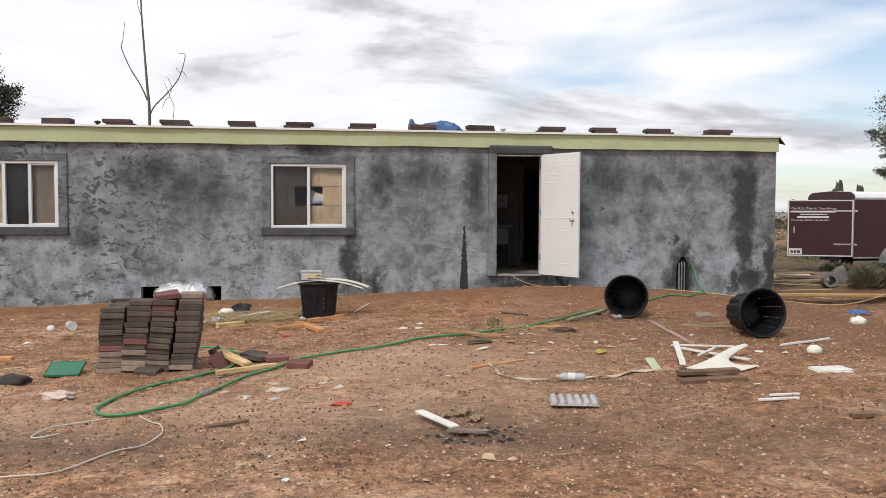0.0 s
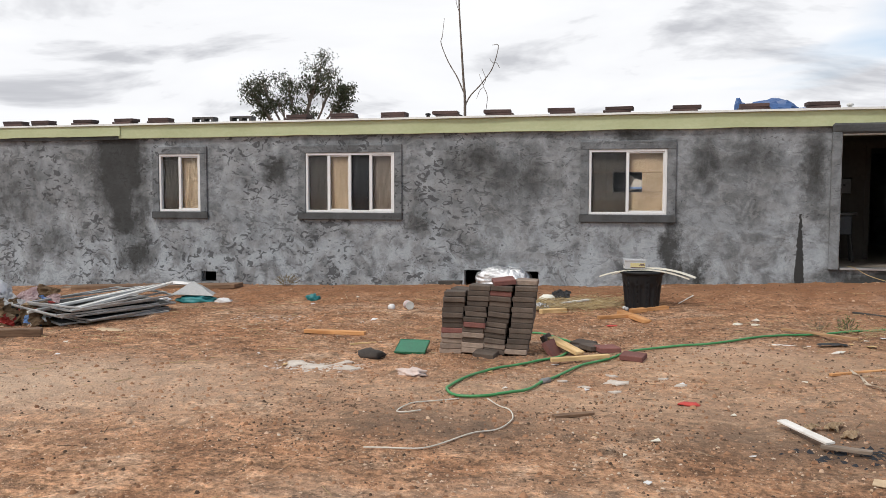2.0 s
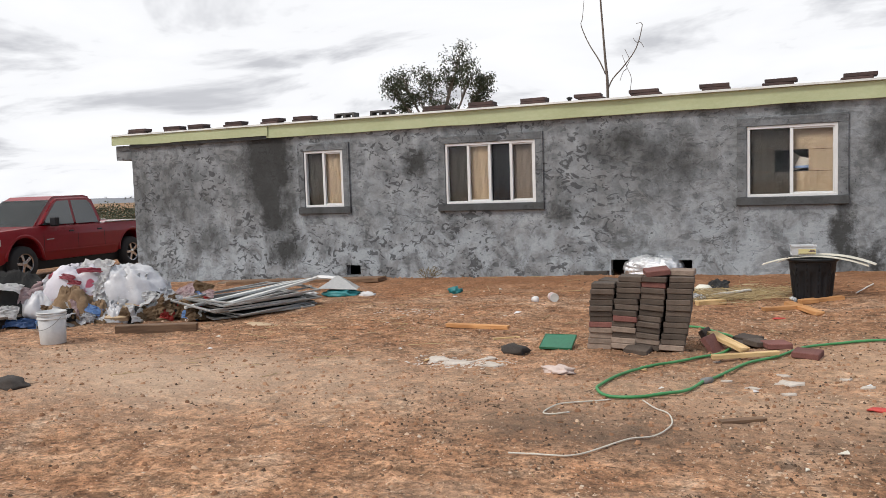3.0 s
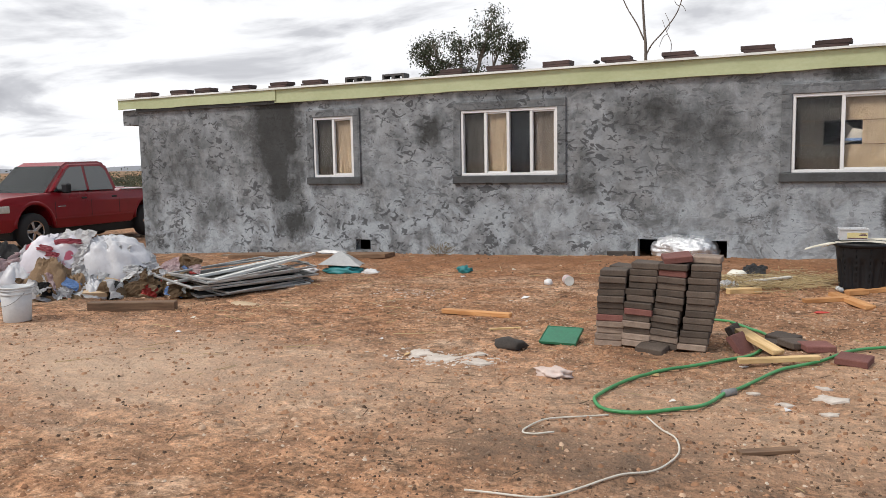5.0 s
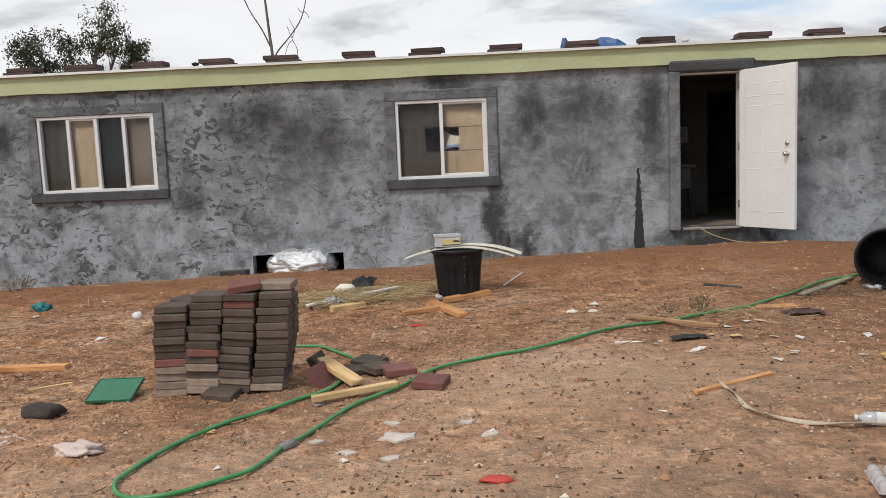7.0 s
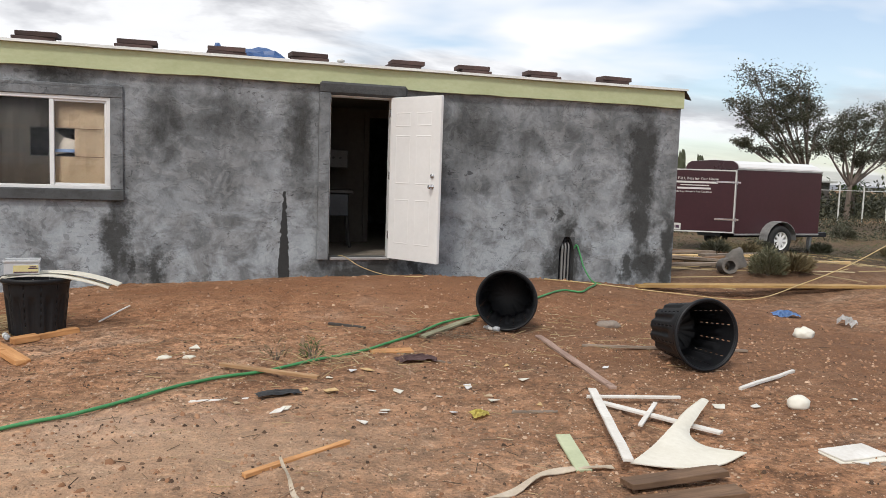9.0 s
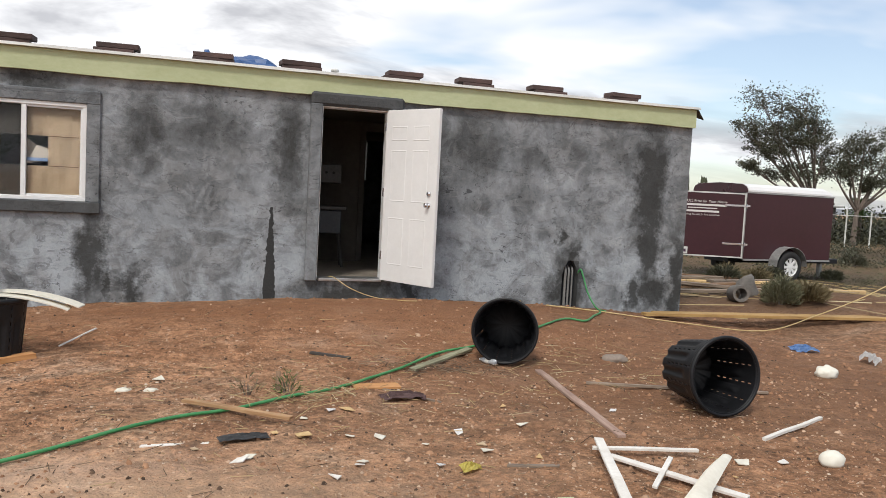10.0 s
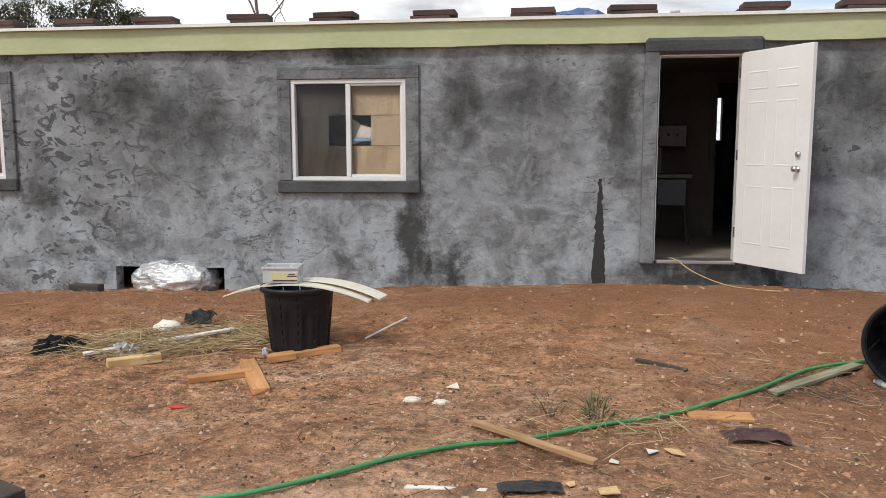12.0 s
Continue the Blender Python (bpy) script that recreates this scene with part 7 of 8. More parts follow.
fb = [bm.verts.new((0.029, y * 0.98 + 0.02, F1 + 0.003 + z * 0.98)) for y, z in sect]
bm.faces.new(fa), bm.faces.new(fb[::-1])
for i in range(len(sect)):
    j = (i + 1) % len(sect)
    bm.faces.new((fa[i], fb[i], fb[j], fa[j]))
bmesh.ops.recalc_face_normals(bm, faces=bm.faces)
part("roof_cap", bm, MAROON, trailer, "maroon arched header over the door")
for a, b, c, d, e, f in ((-0.012, -0.002, -0.004, 0.03, F0, F1), (0.0, TL, -0.012, -0.002, F0 - 0.03, F0 + 0.01), (0.0, TL, -0.012, -0.002, F1 - 0.01, F1 + 0.03)):
    part("trim", boxed(a, b, c, d, e, f, 0.002), ALU, trailer, "thin aluminium edge trim")
# rear door, standing ajar on its right-hand hinges
dang = 58
tdoor = part("door", boxed(-0.04, 0.0, 0.0, 1.58, F0 + 0.02, F1 - 0.02, 0.006), MAROON, trailer, "maroon rear door standing ajar")
tdoor.matrix_basis = pose(-0.02, 0.02, 0, 0, 0, dang)
for a, b, c, d in ((0.0, 1.58, F1 - 0.05, F1 - 0.02), (0.0, 1.58, F0 + 0.02, F0 + 0.05), (0.0, 0.03, F0 + 0.051, F1 - 0.051), (1.55, 1.58, F0 + 0.051, F1 - 0.051)):
    part("trim", boxed(-0.047, -0.0405, a, b, c, d), WHITE_EDGE, tdoor)
for z in (0.86, 1.74):
    bm = bmesh.new()
    box(bm, -0.056, -0.041, -0.10, 0.46, z - 0.022, z + 0.022, 0.004)
    lathe(bm, [(0.018, z - 0.05), (0.018, z + 0.05)], 10, pose(-0.045, -0.02, 0))
    part("hinge", bm, CHROME, tdoor, "bright strap hinge")
part("latch", boxed(-0.060, -0.041, 1.40, 1.44, 1.15, 1.32, 0.004), CHROME, tdoor)
part("plate", boxed(-0.052, -0.041, 1.22, 1.54, F0 + 0.06, F0 + 0.22), WHITE_EDGE, tdoor, "white licence plate, its writing plain bars")


def lettering(text, y, z, h, parent, material):
    """Raised flat words on the rear door, read from outside."""
    cu = bpy.data.curves.new("lettering", "FONT")
    cu.body, cu.size, cu.extrude, cu.align_x = text, h * 1.35, 0.001, "LEFT"
    tmp = bpy.data.objects.new("lettering", cu)
    scene.collection.objects.link(tmp)
    me = bpy.data.meshes.new_from_object(tmp.evaluated_get(bpy.context.evaluated_depsgraph_get()))
    bpy.data.objects.remove(tmp)
    me.materials.append(material)
    ob = new("lettering", me)
    ob.parent = parent
    ob.matrix_basis = pose(-0.0425, y, z, 90, 0, -90)
    return ob


INK_WHITE = worn("white_letters", (0.66, 0.64, 0.62), (0.78, 0.77, 0.75), 0.5, 9)
lettering("Get FULL Price for Your House", 1.50, 1.78, 0.062, tdoor, INK_WHITE)
lettering("We also buy Houses in Any Condition", 1.50, 1.48, 0.045, tdoor, INK_WHITE)
for y0, y1, z, h in ((0.42, 1.52, 1.70, 0.045), (0.62, 1.28, 1.64, 0.022), (0.58, 1.35, 1.555, 0.045)):
    part("bar", boxed(-0.0435, -0.0412, y0, y1, z, z + h), INK_WHITE, tdoor)
for y0, y1 in ((1.26, 1.34), (1.36, 1.42), (1.44, 1.50)):
    part("bar", boxed(-0.0545, -0.0525, y0, y1, F0 + 0.10, F0 + 0.17), DARK_INK, tdoor)
for s, y in ((1, -0.13), (-1, TW + 0.13)):
    add_wheel(trailer, 1.28, y, 0.37, 0.20, -s, WHITE_PAINT, 8)
    bm = bmesh.new()
    r0 = []
    for i in range(11):
        a = math.pi * i / 10
        r0.append([bm.verts.new((1.28 - 0.48 * math.cos(a), y + o, 0.38 + 0.45 * math.sin(a) + k)) for o, k in ((-0.13, 0), (0.13, 0), (0.13, 0.012), (-0.13, 0.012))])
    for p_, q_ in zip(r0, r0[1:]):
        for i in range(4):
            bm.faces.new((p_[i], p_[(i + 1) % 4], q_[(i + 1) % 4], q_[i]))
    bmesh.ops.recalc_face_normals(bm, faces=bm.faces)
    part("fender", bm, ALU, trailer, "pale round wheel fender")
part("chassis", boxed(0.05, TL + 0.9, 0.5, 1.3, 0.40, 0.515, 0.01), BLACK_PLASTIC, trailer)
part("jack", boxed(TL + 0.7, TL + 0.78, 0.85, 0.95, 0.0, 0.42), ALU, trailer)
part("tail_light", boxed(-0.02, -0.003, 0.035, 0.09, 0.60, 0.72, 0.004), RED_PLASTIC, trailer, "red tail lamp")

# ---- trees ----
BARK = worn("bark", (0.10, 0.08, 0.065), (0.22, 0.18, 0.15), 0.95, 10, 0.5, stretch=(4, 4, 0.7))
LEAF_DARK = make_leaf("dark_leaf", (0.030, 0.038, 0.020), (0.075, 0.085, 0.045))
LEAF_GREY = make_leaf("grey_leaf", (0.036, 0.040, 0.025), (0.095, 0.095, 0.060))


def tree(name, x, y, trunk, lobes, n, leaf, material, label, seed, droop=0.6, radius=0.16):
    """Trunk and limbs to each lobe, twigs in it, and a crown of narrow hanging leaves in clumps."""
    r = random.Random(seed)
    z0 = gz(x, y)
    e = thing(name, pose(x, y, z0), label, "tree")
    bm = bmesh.new()
    fork = Vector((0.1, 0, trunk))
    tube(bm, smooth_line([(0, 0, -0.1), (0.08, 0.03, trunk * 0.5), fork], 5), radius * 1.25, 9, radius * 0.8)
    tips = []
    for (cx, cy, cz, rx, ry, rz) in lobes:
        c = Vector((cx, cy, cz))
        mid = fork.lerp(c, 0.5) + Vector((r.uniform(-0.2, 0.2), r.uniform(-0.2, 0.2), -0.1))
        tube(bm, smooth_line([fork - Vector((0, 0, 0.1)), mid, c - Vector((0, 0, rz * 0.2))], 5), radius * 0.6, 7, radius * 0.2)
        for k in range(9):
            d = Vector((r.gauss(0, 1), r.gauss(0, 1), r.gauss(0.2, 0.8))).normalized()
            t = c + Vector((d.x * rx, d.y * ry, d.z * rz)) * 0.85
            s = mid.lerp(c, r.uniform(0.2, 1.0))
            tube(bm, smooth_line([s, s.lerp(t, 0.5) + Vector((0, 0, 0.1)), t], 4), radius * 0.16, 5, radius * 0.04)
            tips.append((t, min(rx, rz)))
            tips.append((s.lerp(t, 0.65), min(rx, rz)))
    part("trunk", bm, BARK, e, "", True)
    vs, fs = [], []
    per = max(4, n // len(tips))
    for t, size in tips:
        cs = size * r.uniform(0.22, 0.40)
        for i in range(per):
            p = t + Vector((r.gauss(0, cs), r.gauss(0, cs), r.gauss(0, cs * 0.75)))
            a = r.uniform(0, 6.283)
            d = Vector((math.cos(a), math.sin(a), r.uniform(-1.6, 0.3) * droop * 1.6)).normalized()
            l, w = leaf * r.uniform(0.6, 1.3), leaf * r.uniform(0.14, 0.26)
            s = d.cross(Vector((r.gauss(0, 1), r.gauss(0, 1), r.gauss(0, 1)))).normalized() * w
            o = len(vs)
            vs += [p, p + d * l * 0.45 + s, p + d * l, p + d * l * 0.45 - s]
            fs.append((o, o + 1, o + 2, o + 3))
    me = bpy.data.meshes.new("crown")
    me.from_pydata([tuple(v_) for v_ in vs], [], fs)
    me.materials.append(material)
    ob = new("crown", me)
    ob.parent = e
    return e


tree("eucalyptus_tree", -15.0, 14.0, 3.6, [(-1.3, 0, 6.05, 0.55, 0.7, 0.48), (-0.4, 0.3, 6.0, 0.42, 0.6, 0.40), (-1.65, -0.2, 5.65, 0.35, 0.5, 0.35), (-0.75, 0.2, 5.4, 0.55, 0.6, 0.40), (-1.35, 0, 5.1, 0.45, 0.5, 0.35),
                                              (0.93, 0.1, 6.62, 0.62, 0.7, 0.48), (0.6, 0.2, 5.95, 0.45, 0.6, 0.40), (1.4, 0, 5.95, 0.50, 0.6, 0.40), (1.9, 0.1, 5.6, 0.32, 0.5, 0.40), (1.75, 0.2, 5.15, 0.40, 0.5, 0.35), (0.3, 0, 5.0, 0.6, 0.6, 0.35)],
     9500, 0.105, LEAF_DARK, "dark eucalyptus tree with drooping leaves behind the house", 3, 0.9, 0.10)
tree("gum_tree", 26.0, 20.5, 1.9, [(-3.3, 0, 6.5, 0.95, 1.0, 0.75), (-4.1, 0.2, 5.3, 0.55, 0.8, 0.55), (-2.7, 0, 5.3, 0.75, 1.0, 0.6), (-0.9, 0, 6.4, 0.95, 1.0, 0.65), (-1.5, 0.3, 5.7, 0.7, 0.9, 0.55), (0.0, 0.2, 6.0, 0.6, 0.8, 0.55),
                                   (-2.3, 0, 4.3, 0.8, 0.9, 0.5), (-1.0, 0, 4.7, 0.8, 0.9, 0.5), (-2.0, 0.2, 3.4, 0.7, 0.8, 0.4), (-0.5, 0, 3.5, 0.8, 0.9, 0.5), (-3.8, 0, 3.6, 0.4, 0.6, 0.35), (-1.7, 0, 5.0, 0.7, 0.8, 0.5), (-3.2, 0.1, 4.5, 0.6, 0.8, 0.4), (-0.2, 0, 5.1, 0.7, 0.8, 0.5), (0.4, 0, 4.2, 0.8, 0.9, 0.6)], 19000, 0.12, LEAF_GREY, "sparse grey-green gum tree behind the trailer", 5, 0.5, 0.11)
tree("gum_tree", 31.0, 23.0, 1.8, [(-0.9, 0, 4.7, 0.8, 1.0, 0.6), (0.2, 0, 5.2, 0.8, 1.0, 0.6), (-1.7, 0, 3.9, 0.8, 1.0, 0.6), (-0.3, 0, 3.6, 0.9, 1.0, 0.6), (1.2, 0, 4.4, 0.9, 1.0, 0.7), (2.2, 0, 5.5, 1.0, 1.1, 0.7), (3.4, 0.2, 4.6, 1.1, 1.1, 0.8), (1.0, 0, 3.2, 1.0, 1.0, 0.5), (2.6, 0, 3.4, 1.2, 1.0, 0.6)], 17000, 0.125, LEAF_GREY, "spreading grey-green gum tree beside the fence", 7, 0.5, 0.13)
# a bare sapling behind the house
e = thing("bare_sapling", pose(-8.15, 11.0, gz(-8.15, 11.0)), "leafless young tree with three thin upright branches", "tree")
bm = bmesh.new()
zf = 4.45
tube(bm, smooth_line([(0.0, 0, -0.1), (0.02, 0, 2.5), (0.04, 0, zf), (-0.01, 0, 5.2), (-0.07, 0, 6.1), (-0.15, 0, 7.4), (-0.17, 0.05, 8.3)], 6), 0.055, 7, 0.018)
part("trunk", bm, BARK, e, "", True)
for pts in ([(-0.01, 0, zf + 0.4), (-0.22, 0.05, 5.3), (-0.52, 0.1, 5.8), (-0.74, 0.1, 6.35), (-0.70, 0.1, 6.57), (-0.64, 0.1, 7.1)], [(0.04, 0, zf - 0.05), (0.20, 0, 4.7), (0.56, -0.05, 5.06), (0.90, -0.1, 5.5), (1.07, -0.1, 6.05), (1.05, -0.1, 6.2), (0.90, -0.1, 6.19)],
            [(0.72, -0.1, 4.3), (0.75, -0.1, 4.67), (0.64, -0.1, 4.95), (0.50, -0.1, 5.33)], [(0.95, -0.1, 5.64), (0.86, -0.1, 5.72), (0.82, -0.1, 5.8)], [(0.97, -0.1, 5.7), (1.06, -0.1, 5.62), (1.12, -0.1, 5.5)],
            [(0.64, -0.1, 4.95), (0.52, -0.1, 4.85), (0.42, -0.1, 4.6)], [(0.62, -0.1, 5.0), (0.70, -0.1, 5.2), (0.58, -0.1, 5.5)], [(-0.14, 0, 7.2), (-0.25, 0, 7.6), (-0.20, 0, 7.9)]):
    bm = bmesh.new()
    tube(bm, smooth_line(pts, 5), 0.024 if abs(pts[0][0]) < 0.1 else 0.010, 5, 0.007)
    part("branch", bm, BARK, e, "", True)


def shrub(name, x, y, h, w, n, leaf, material, label, seed, cat="shrub"):
    """A tuft of thin stems with narrow leaves."""
    r = random.Random(seed)
    e = thing(name, on(x, y), label, cat)
    bm = bmesh.new()
    for i in range(14):
        a, l = r.uniform(0, 6.283), r.uniform(0.5, 1.0)
        tube(bm, [Vector((0.02 * math.cos(a), 0.02 * math.sin(a), 0)), Vector((w * 0.5 * l * math.cos(a), w * 0.5 * l * math.sin(a), h * l))], 0.006 * h + 0.002, 4, 0.001)
    part("stems", bm, BARK, e)
    vs, fs = [], []
    for i in range(n):
        a, q = r.uniform(0, 6.283), r.random() ** 0.6
        p = Vector((w * 0.55 * q * math.cos(a), w * 0.55 * q * math.sin(a), h * r.uniform(0.05, 1.0) * (1.1 - 0.5 * q)))
        d = Vector((math.cos(a), math.sin(a), r.uniform(0.2, 1.8))).normalized()
        s = d.cross(Vector((r.gauss(0, 1), r.gauss(0, 1), r.gauss(0, 1)))).normalized() * leaf * 0.06
        o = len(vs)
        vs += [p, p + d * leaf * 0.5 + s, p + d * leaf * r.uniform(0.7, 1.2), p + d * leaf * 0.5 - s]
        fs.append((o, o + 1, o + 2, o + 3))
    me = bpy.data.meshes.new("foliage")
    me.from_pydata([tuple(v_) for v_ in vs], [], fs)
    me.materials.append(material)
    ob = new("foliage", me)
    ob.parent = e
    return e


LEAF_STRAW = make_leaf("dry_leaf", (0.13, 0.105, 0.055), (0.25, 0.205, 0.12))
LEAF_SAGE = make_leaf("sage_leaf", (0.10, 0.105, 0.060), (0.21, 0.20, 0.125))
LEAF_WEED = make_leaf("weed_leaf", (0.045, 0.085, 0.02), (0.09, 0.14, 0.04))
shrub("shrub", 7.0, 0.35, 0.40, 0.46, 2400, 0.10, LEAF_SAGE, "dry sage-coloured shrub beside a concrete chunk", 1)
shrub("shrub", 7.45, 0.35, 0.24, 0.5, 1500, 0.16, LEAF_STRAW, "dry straw-coloured shrub beside the pit", 2)
shrub("weed", -0.78, -3.88, 0.16, 0.14, 90, 0.06, LEAF_WEED, "small green weed beside the hose", 3, "weed")
shrub("weed", -1.04, -3.76, 0.12, 0.16, 60, 0.06, LEAF_STRAW, "dry weed beside the hose", 4, "weed")
shrub("weed", -8.62, -0.79, 0.18, 0.35, 160, 0.09, LEAF_STRAW, "dry weed tuft at the foot of the wall", 5, "weed")
for i, (x, y, s) in enumerate(((9.2, 4.6, 0.32), (10.2, 4.75, 0.28), (12.9, 5.5, 0.22), (9.6, 5.0, 0.35), (10.7, 5.0, 0.3), (15, 9, 0.4), (18, 10, 0.4), (14, 4.5, 0.2), (20, 14, 0.6), (17, 6, 0.25))):
    shrub("weed", x, y, s, s * 1.6, 900, 0.14, (LEAF_GREY, LEAF_STRAW)[i % 2], "rank weeds near the cargo trailer", 10 + i, "weed")

# ---- beside the house: lumber, concrete chunks, far fence and sheds ----
for i, (a, b, m_) in enumerate((((7.2, 4.6), (9.0, 3.5), PINE), ((6.2, 3.2), (8.6, 2.7), BROWN_WOOD), ((6.0, 3.5), (9.2, 3.0), PINE), ((6.5, 2.5), (8.0, 1.9), GREY_WOOD), ((8.9, 2.9), (10.2, 1.9), PINE), ((6.0, 4.6), (8.8, 4.1), GREY_WOOD), ((5.8, 3.9), (8.2, 3.4), BROWN_WOOD), ((6.4, 5.2), (9.4, 4.4), BROWN_WOOD), ((5.7, 2.7), (7.6, 2.2), BROWN_WOOD), ((5.6, 2.0), (7.4, 1.6), GREY_WOOD), ((6.0, 5.6), (8.6, 5.5), CINDER_WOOD), ((7.4, 2.6), (9.6, 3.5), GREY_WOOD))):
    plank("timber", a, b, 0.16, 0.05, m_, "weathered timber in a loose pile beside the house", "timber", dz=0.03 + 0.05 * (i % 4), dz2=0.02 + 0.06 * (i % 3), group="timbers beside the house")
CONCRETE = worn("concrete", (0.11, 0.10, 0.09), (0.22, 0.20, 0.18), 0.9, 7, 0.4)
# a chunk of concrete, modelled in the shape of a short pipe
pipe = part("culvert_pipe", bmesh.new(), CONCRETE)
bm = bmesh.new()
lathe(bm, [(0.085, -0.17), (0.13, -0.17), (0.135, 0.0), (0.125, 0.17), (0.085, 0.17), (0.085, -0.17)], 24, pose(0, 0, 0.11, 84, 0, -22), False)
bm.to_mesh(pipe.data)
bm.free()
pipe.matrix_basis = on(6.62, 0.85)
tagged(pipe, "concrete chunk, shaped as a short pipe, among lumber", "pipe")
lump("rubble", 7.1, 1.25, 0.17, (1.0, 0.8, 1.2), CONCRETE, "broken concrete lump beside the lumber", "rubble", 0.35, 1.6, 3, 70)
sticks("splinters", 160, 9.0, 2.6, 2.6, 1.2, 0.3, 1.4, 0.008, STRAWS, "sticks and branches on the ground beside the house", 71, 0.05)

fence = thing("fence", pose(28.5, 21.0, 0.1), "white pipe fence with wire at the yard's end", "fence")
for i in range(5):
    part("post", boxed(i * 1.5 - 0.03, i * 1.5 + 0.03, -0.03, 0.03, 0, 1.9 - 0.1 * (i % 2), 0.01), WHITE_EDGE, fence)
for z in (1.55,):
    part("rail", boxed(-1.5, 6.4, 0.035, 0.06, z, z + 0.03), WHITE_EDGE, fence)
TAN_WALL = worn("tan_wall", (0.30, 0.25, 0.18), (0.42, 0.35, 0.25), 0.85, 2, 0.1)
shed = thing("shed", pose(41.5, 25.0, 0.05), "tan stuccoed shed beyond the fence", "shed")
part("wall", boxed(0, 6, 0, 5, 0, 4.2, 0.02), TAN_WALL, shed)
part("roof", boxed(-0.2, 6.2, -0.2, 5.2, 4.203, 4.35, 0.03), GREY_RAG, shed)
lowshed = thing("shed", pose(31.5, 27.5, 0.05), "low pale shed roof behind the fence", "shed")
part("wall", boxed(0, 2.6, 0, 3, 0, 2.0), DARK_INSIDE, lowshed)
part("roof", boxed(-0.3, 2.9, -0.3, 3.3, 2.003, 2.15, 0.03), WHITE_EDGE, lowshed)
palm = thing("palm", pose(33.8, 25.5, 0.05), "short fan palm by the shed", "palm")
bm = bmesh.new()
tube(bm, [Vector((0, 0, 0)), Vector((0.05, 0, 1.2)), Vector((0, 0, 2.4))], 0.2, 9, 0.16)
part("trunk", bm, BARK, palm, "", True)
vs, fs, r_ = [], [], random.Random(2)
for i in range(240):
    a, up = r_.uniform(0, 6.283), r_.uniform(-0.8, 1.3)
    d = Vector((math.cos(a), math.sin(a), up)).normalized()
    s = d.cross(Vector((0, 0, 1))).normalized() * 0.05
    p = Vector((0, 0, 2.4)) + d * 0.15
    o = len(vs)
    vs += [tuple(c) for c in (p, p + d * 0.6 + s, p + d * 1.0 + Vector((0, 0, -0.15)), p + d * 0.6 - s)]
    fs.append((o, o + 1, o + 2, o + 3))
me = bpy.data.meshes.new("fronds")
me.from_pydata(vs, [], fs)
me.materials.append(LEAF_WEED)
ob = new("fronds", me)
ob.parent = palm
palm.scale = (0.75, 0.75, 0.85)

# far off: cypresses, houses on the plain, scrub and low hills
for x, y, h in ((53, 70, 5.4), (57, 72, 4.9), (-60, 70, 7.0)):
    bm = bmesh.new()
    blob(bm, 1.0, (0, 0, h * 0.5), (0.55, 0.55, h * 0.5), 0.5, 3.0, 3, x)
    e = thing("cypress_tree", pose(x, y, 0.0), "dark slim cypress tree far off", "tree", "far cypresses")
    part("crown", bm, LEAF_DARK, e)
    part("trunk", boxed(-0.1, 0.1, -0.1, 0.1, 0, 0.6), BARK, e)
r_ = random.Random(17)
for i in range(7):
    x, y = -95 + i * 9 + r_.uniform(-3, 3), 84 + r_.uniform(0, 30)
    w, d, h = r_.uniform(5, 9), r_.uniform(4, 6), r_.uniform(2.4, 3.2)
    e = thing("far_house", pose(x, y, -0.2, 0, 0, r_.uniform(-20, 20)), "small pale house far off on the plain", "house", "far houses")
    part("wall", boxed(0, w, 0, d, 0, h), (TAN_WALL, CONCRETE, BROWN_WOOD)[i % 3], e)
    bm = bmesh.new()
    v = [bm.verts.new(c) for c in ((-0.3, -0.3, h), (w + 0.3, -0.3, h), (w + 0.3, d + 0.3, h), (-0.3, d + 0.3, h), (-0.3, d / 2, h + 1.0), (w + 0.3, d / 2, h + 1.0))]
    for q in ((0, 1, 5, 4), (2, 3, 4, 5), (0, 4, 3), (1, 2, 5), (3, 2, 1, 0)):
        bm.faces.new([v[k] for k in q])
    part("roof", bm, GREY_RAG, e)
    part("door", boxed(w * 0.45, w * 0.45 + 0.9, -0.05, 0.0 - 0.004, 0, 2.0), BROWN_WOOD, e)
    for k in (0.15, 0.7):
        part("window", boxed(w * k, w * k + 1.1, -0.05, -0.004, 1.0, 2.0), CAR_GLASS, e)


def scrub(name, n, box_, h, material, label, seed):
    """Far low bushes, too many to count: crossed clumps of leaf blades in one mesh."""
    r = random.Random(seed)
    vs, fs = [], []
    for i in range(n):
        x, y = r.uniform(box_[0], box_[1]), r.uniform(box_[2], box_[3])
        z, s = gz(x, y), h * r.uniform(0.4, 1.3)
        for k in range(60):
            p = Vector((x + r.gauss(0, s * 0.8), y + r.gauss(0, s * 0.8), z + abs(r.gauss(0, s * 0.5))))
            d = Vector((r.gauss(0, 1), r.gauss(0, 1), r.gauss(0.5, 0.8))).normalized() * s * 0.26
            q = d.cross(Vector((r.gauss(0, 1), r.gauss(0, 1), r.gauss(0, 1)))).normalized() * s * 0.06
            o = len(vs)
            vs += [tuple(p), tuple(p + d * 0.5 + q), tuple(p + d), tuple(p + d * 0.5 - q)]
            fs.append((o, o + 1, o + 2, o + 3))
    me = bpy.data.meshes.new(name)
    me.from_pydata(vs, [], fs)
    me.materials.append(material)
    return tagged(new(name, me), label, "scrub", kind="stuff")


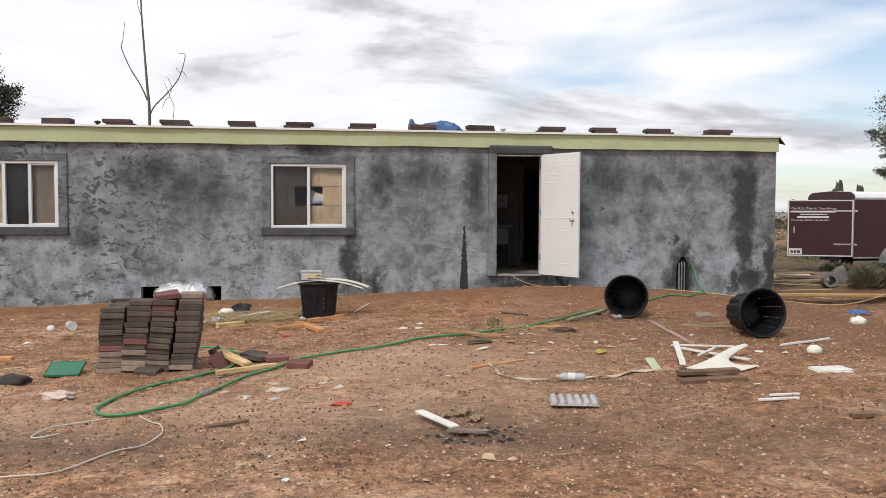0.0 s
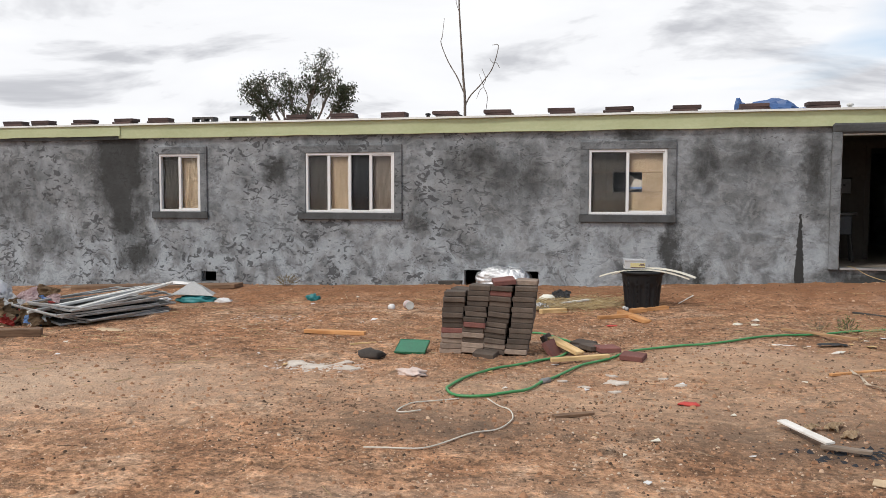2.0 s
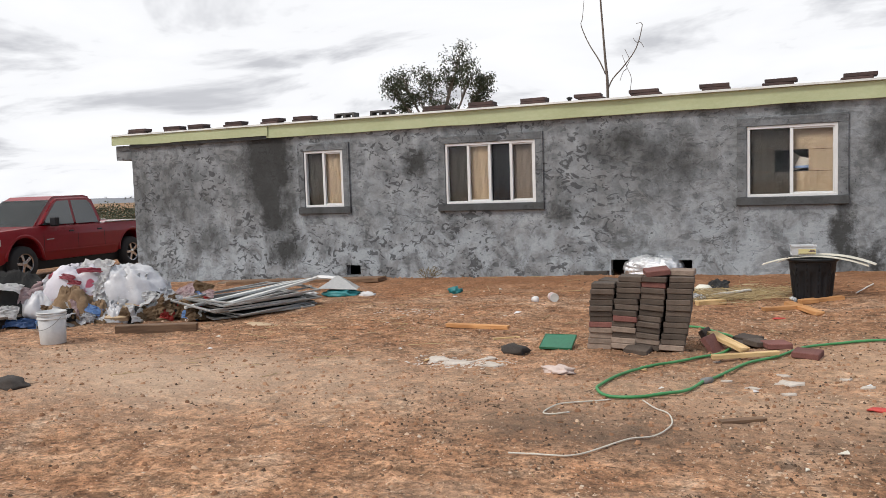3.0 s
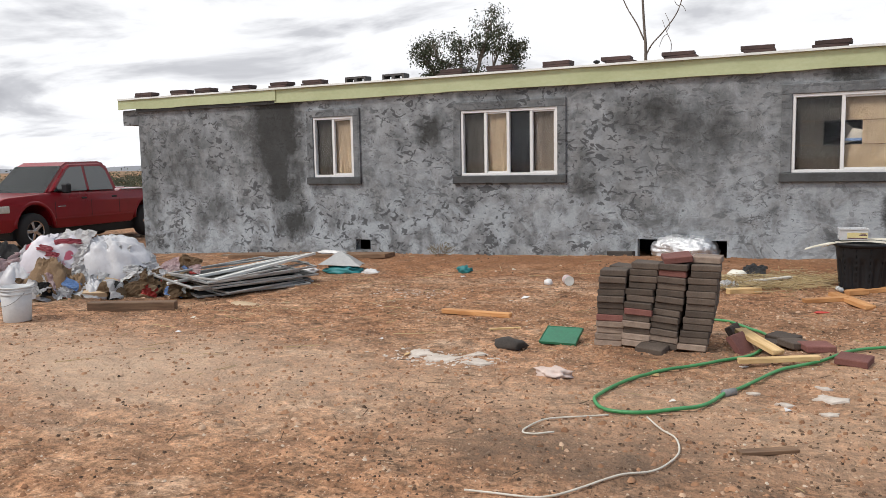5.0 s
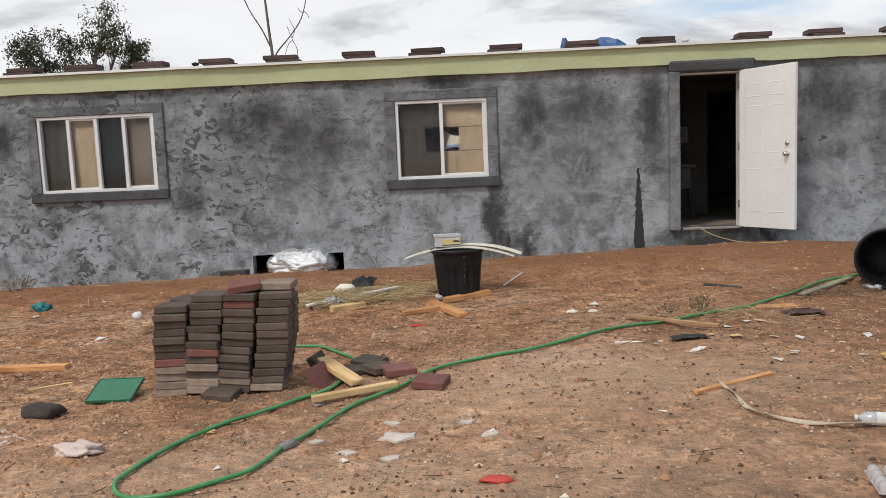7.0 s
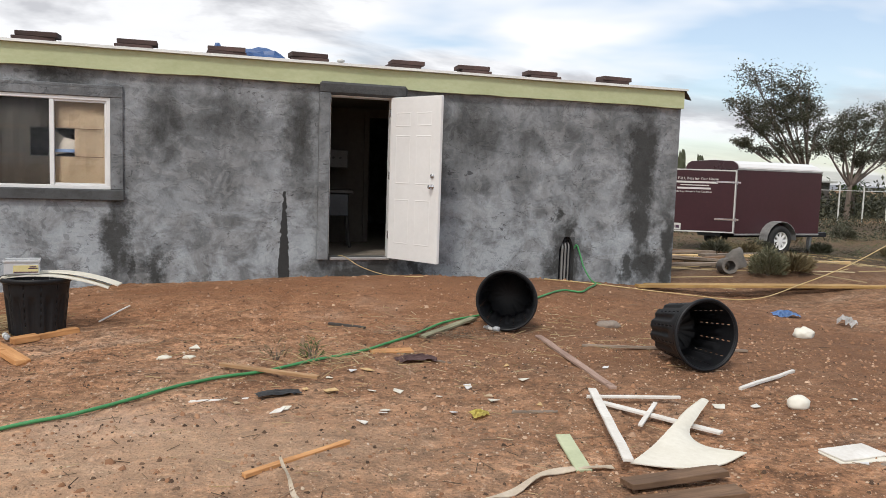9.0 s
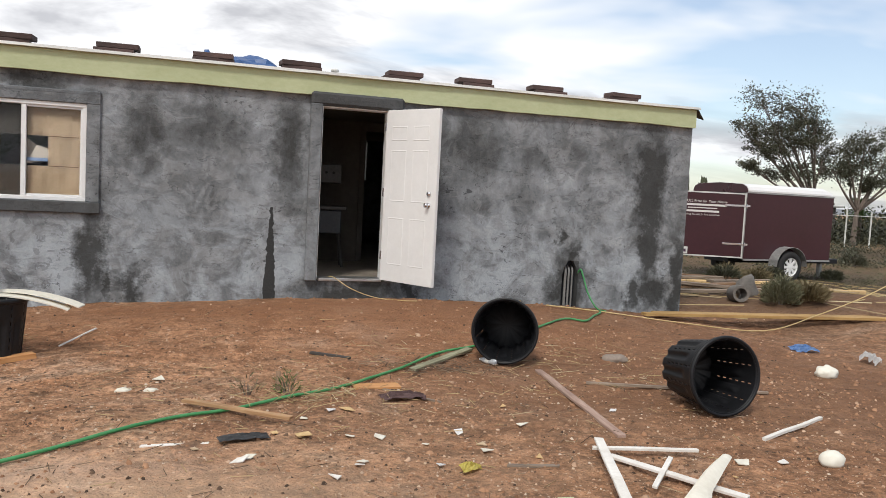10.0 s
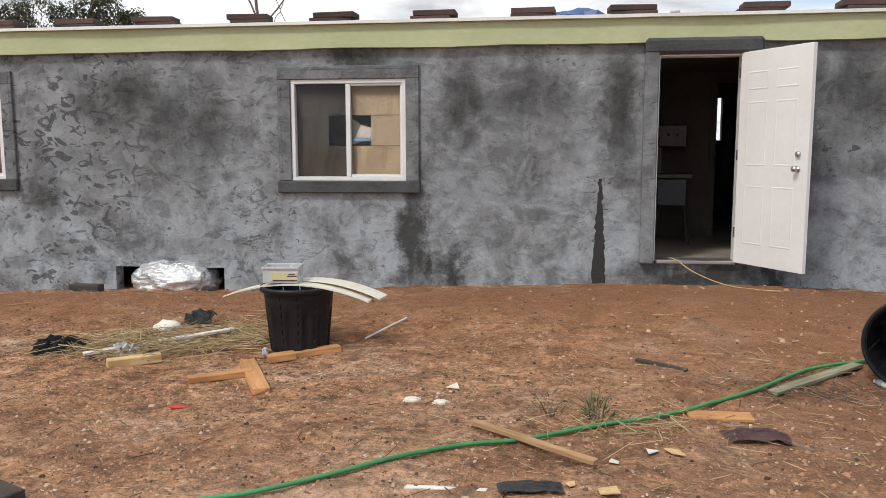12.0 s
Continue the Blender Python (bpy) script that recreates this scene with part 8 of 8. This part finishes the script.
scrub("scrub", 260, (-84, -44, 34, 48), 0.8, LEAF_DARK, "dark green hedge beyond the parked truck", 16)
scrub("scrub", 260, (-130, -30, 26, 95), 0.7, LEAF_GREY, "low grey-green desert scrub far off", 1)
scrub("scrub", 160, (-110, -40, 60, 90), 1.4, LEAF_DARK, "dark bushes far off", 2)
scrub("scrub", 150, (24, 42, 23.5, 31), 1.1, LEAF_GREY, "tall grey brush behind the fence", 15)
scrub("scrub", 240, (14, 110, 30, 95), 0.9, LEAF_GREY, "low grey-green scrub behind the trailer", 3)
scrub("scrub", 130, (30, 100, 60, 85), 1.8, LEAF_DARK, "dark bushes far off", 4)
scrub("dry_grass", 300, (5.5, 22, 1.5, 16), 0.12, LEAF_SAGE, "dry grass tufts beside the house", 5)
scrub("scrub", 260, (12.5, 32, 9, 21), 0.35, LEAF_GREY, "dry grey brush on the ground before the fence", 13)
scrub("dry_grass", 320, (6.0, 14, 1.8, 8), 0.12, LEAF_GREY, "dry grass and twigs beside the house", 14)
scrub("dry_grass", 200, (8, 24, 3, 16), 0.10, LEAF_WEED, "short green weeds beside the trailer", 6)

HILL = worn("hill", (0.16, 0.17, 0.19), (0.22, 0.23, 0.25), 1.0, 0.01, 0.0)


def hill_height(X, Y):
    far = np.hypot(X, Y)
    swell = value_noise(X / 180, Y / 180, 9) + 0.5 * value_noise(X / 70, Y / 70, 10) + 0.5
    return np.maximum(0, swell) * 10 * step(620, 760, far) * step(1000, 860, far) - 3.0


me = grid_mesh("hills", np.linspace(-1000, 1000, 110), np.linspace(0, 1000, 60), hill_height)
me.materials.append(HILL)
tagged(new("backdrop", me), "low blue-grey hills along the horizon", "hills", kind="structure")

# ---- inside the doorway ----
STEEL = worn("dark_steel", (0.05, 0.05, 0.05), (0.11, 0.11, 0.11), 0.5, 8, metal=0.5)
BLUE_GREY = worn("blue_grey_enamel", (0.04, 0.052, 0.07), (0.08, 0.10, 0.125), 0.5, 6)
st = thing("work_stand", pose(0.40, 1.75, 0.664, 0, 0, -6), "old grey work stand with a control box", "stand")
for sx in (-1, 1):
    for sy in (-1, 1):
        bm = bmesh.new()
        tube(bm, [Vector((sx * 0.20, sy * 0.18, 0)), Vector((sx * 0.15, sy * 0.13, 0.46))], 0.020, 6)
        part("leg", bm, STEEL, st)
part("cabinet", boxed(-0.17, 0.17, -0.15, 0.15, 0.46, 0.78, 0.01), BLUE_GREY, st, "blue-grey enamelled body")
part("tray", boxed(-0.24, 0.24, -0.2, 0.2, 0.785, 0.84, 0.008), STEEL, st)
part("back_post", boxed(-0.16, -0.12, 0.1, 0.14, 0.845, 1.15), STEEL, st)
bx = part("control_box", boxed(-0.17, 0.17, 0.02, 0.16, 1.15, 1.42, 0.015), STEEL, st, "grey control box with knobs")
for k in (-0.05, 0.05):
    bm = bmesh.new()
    lathe(bm, [(0.022, 0), (0.020, 0.02), (0.001, 0.022)], 12, pose(k, 0.0195, 1.30, 90, 0, 0))
    part("knob", bm, BLACK_PLASTIC, bx)
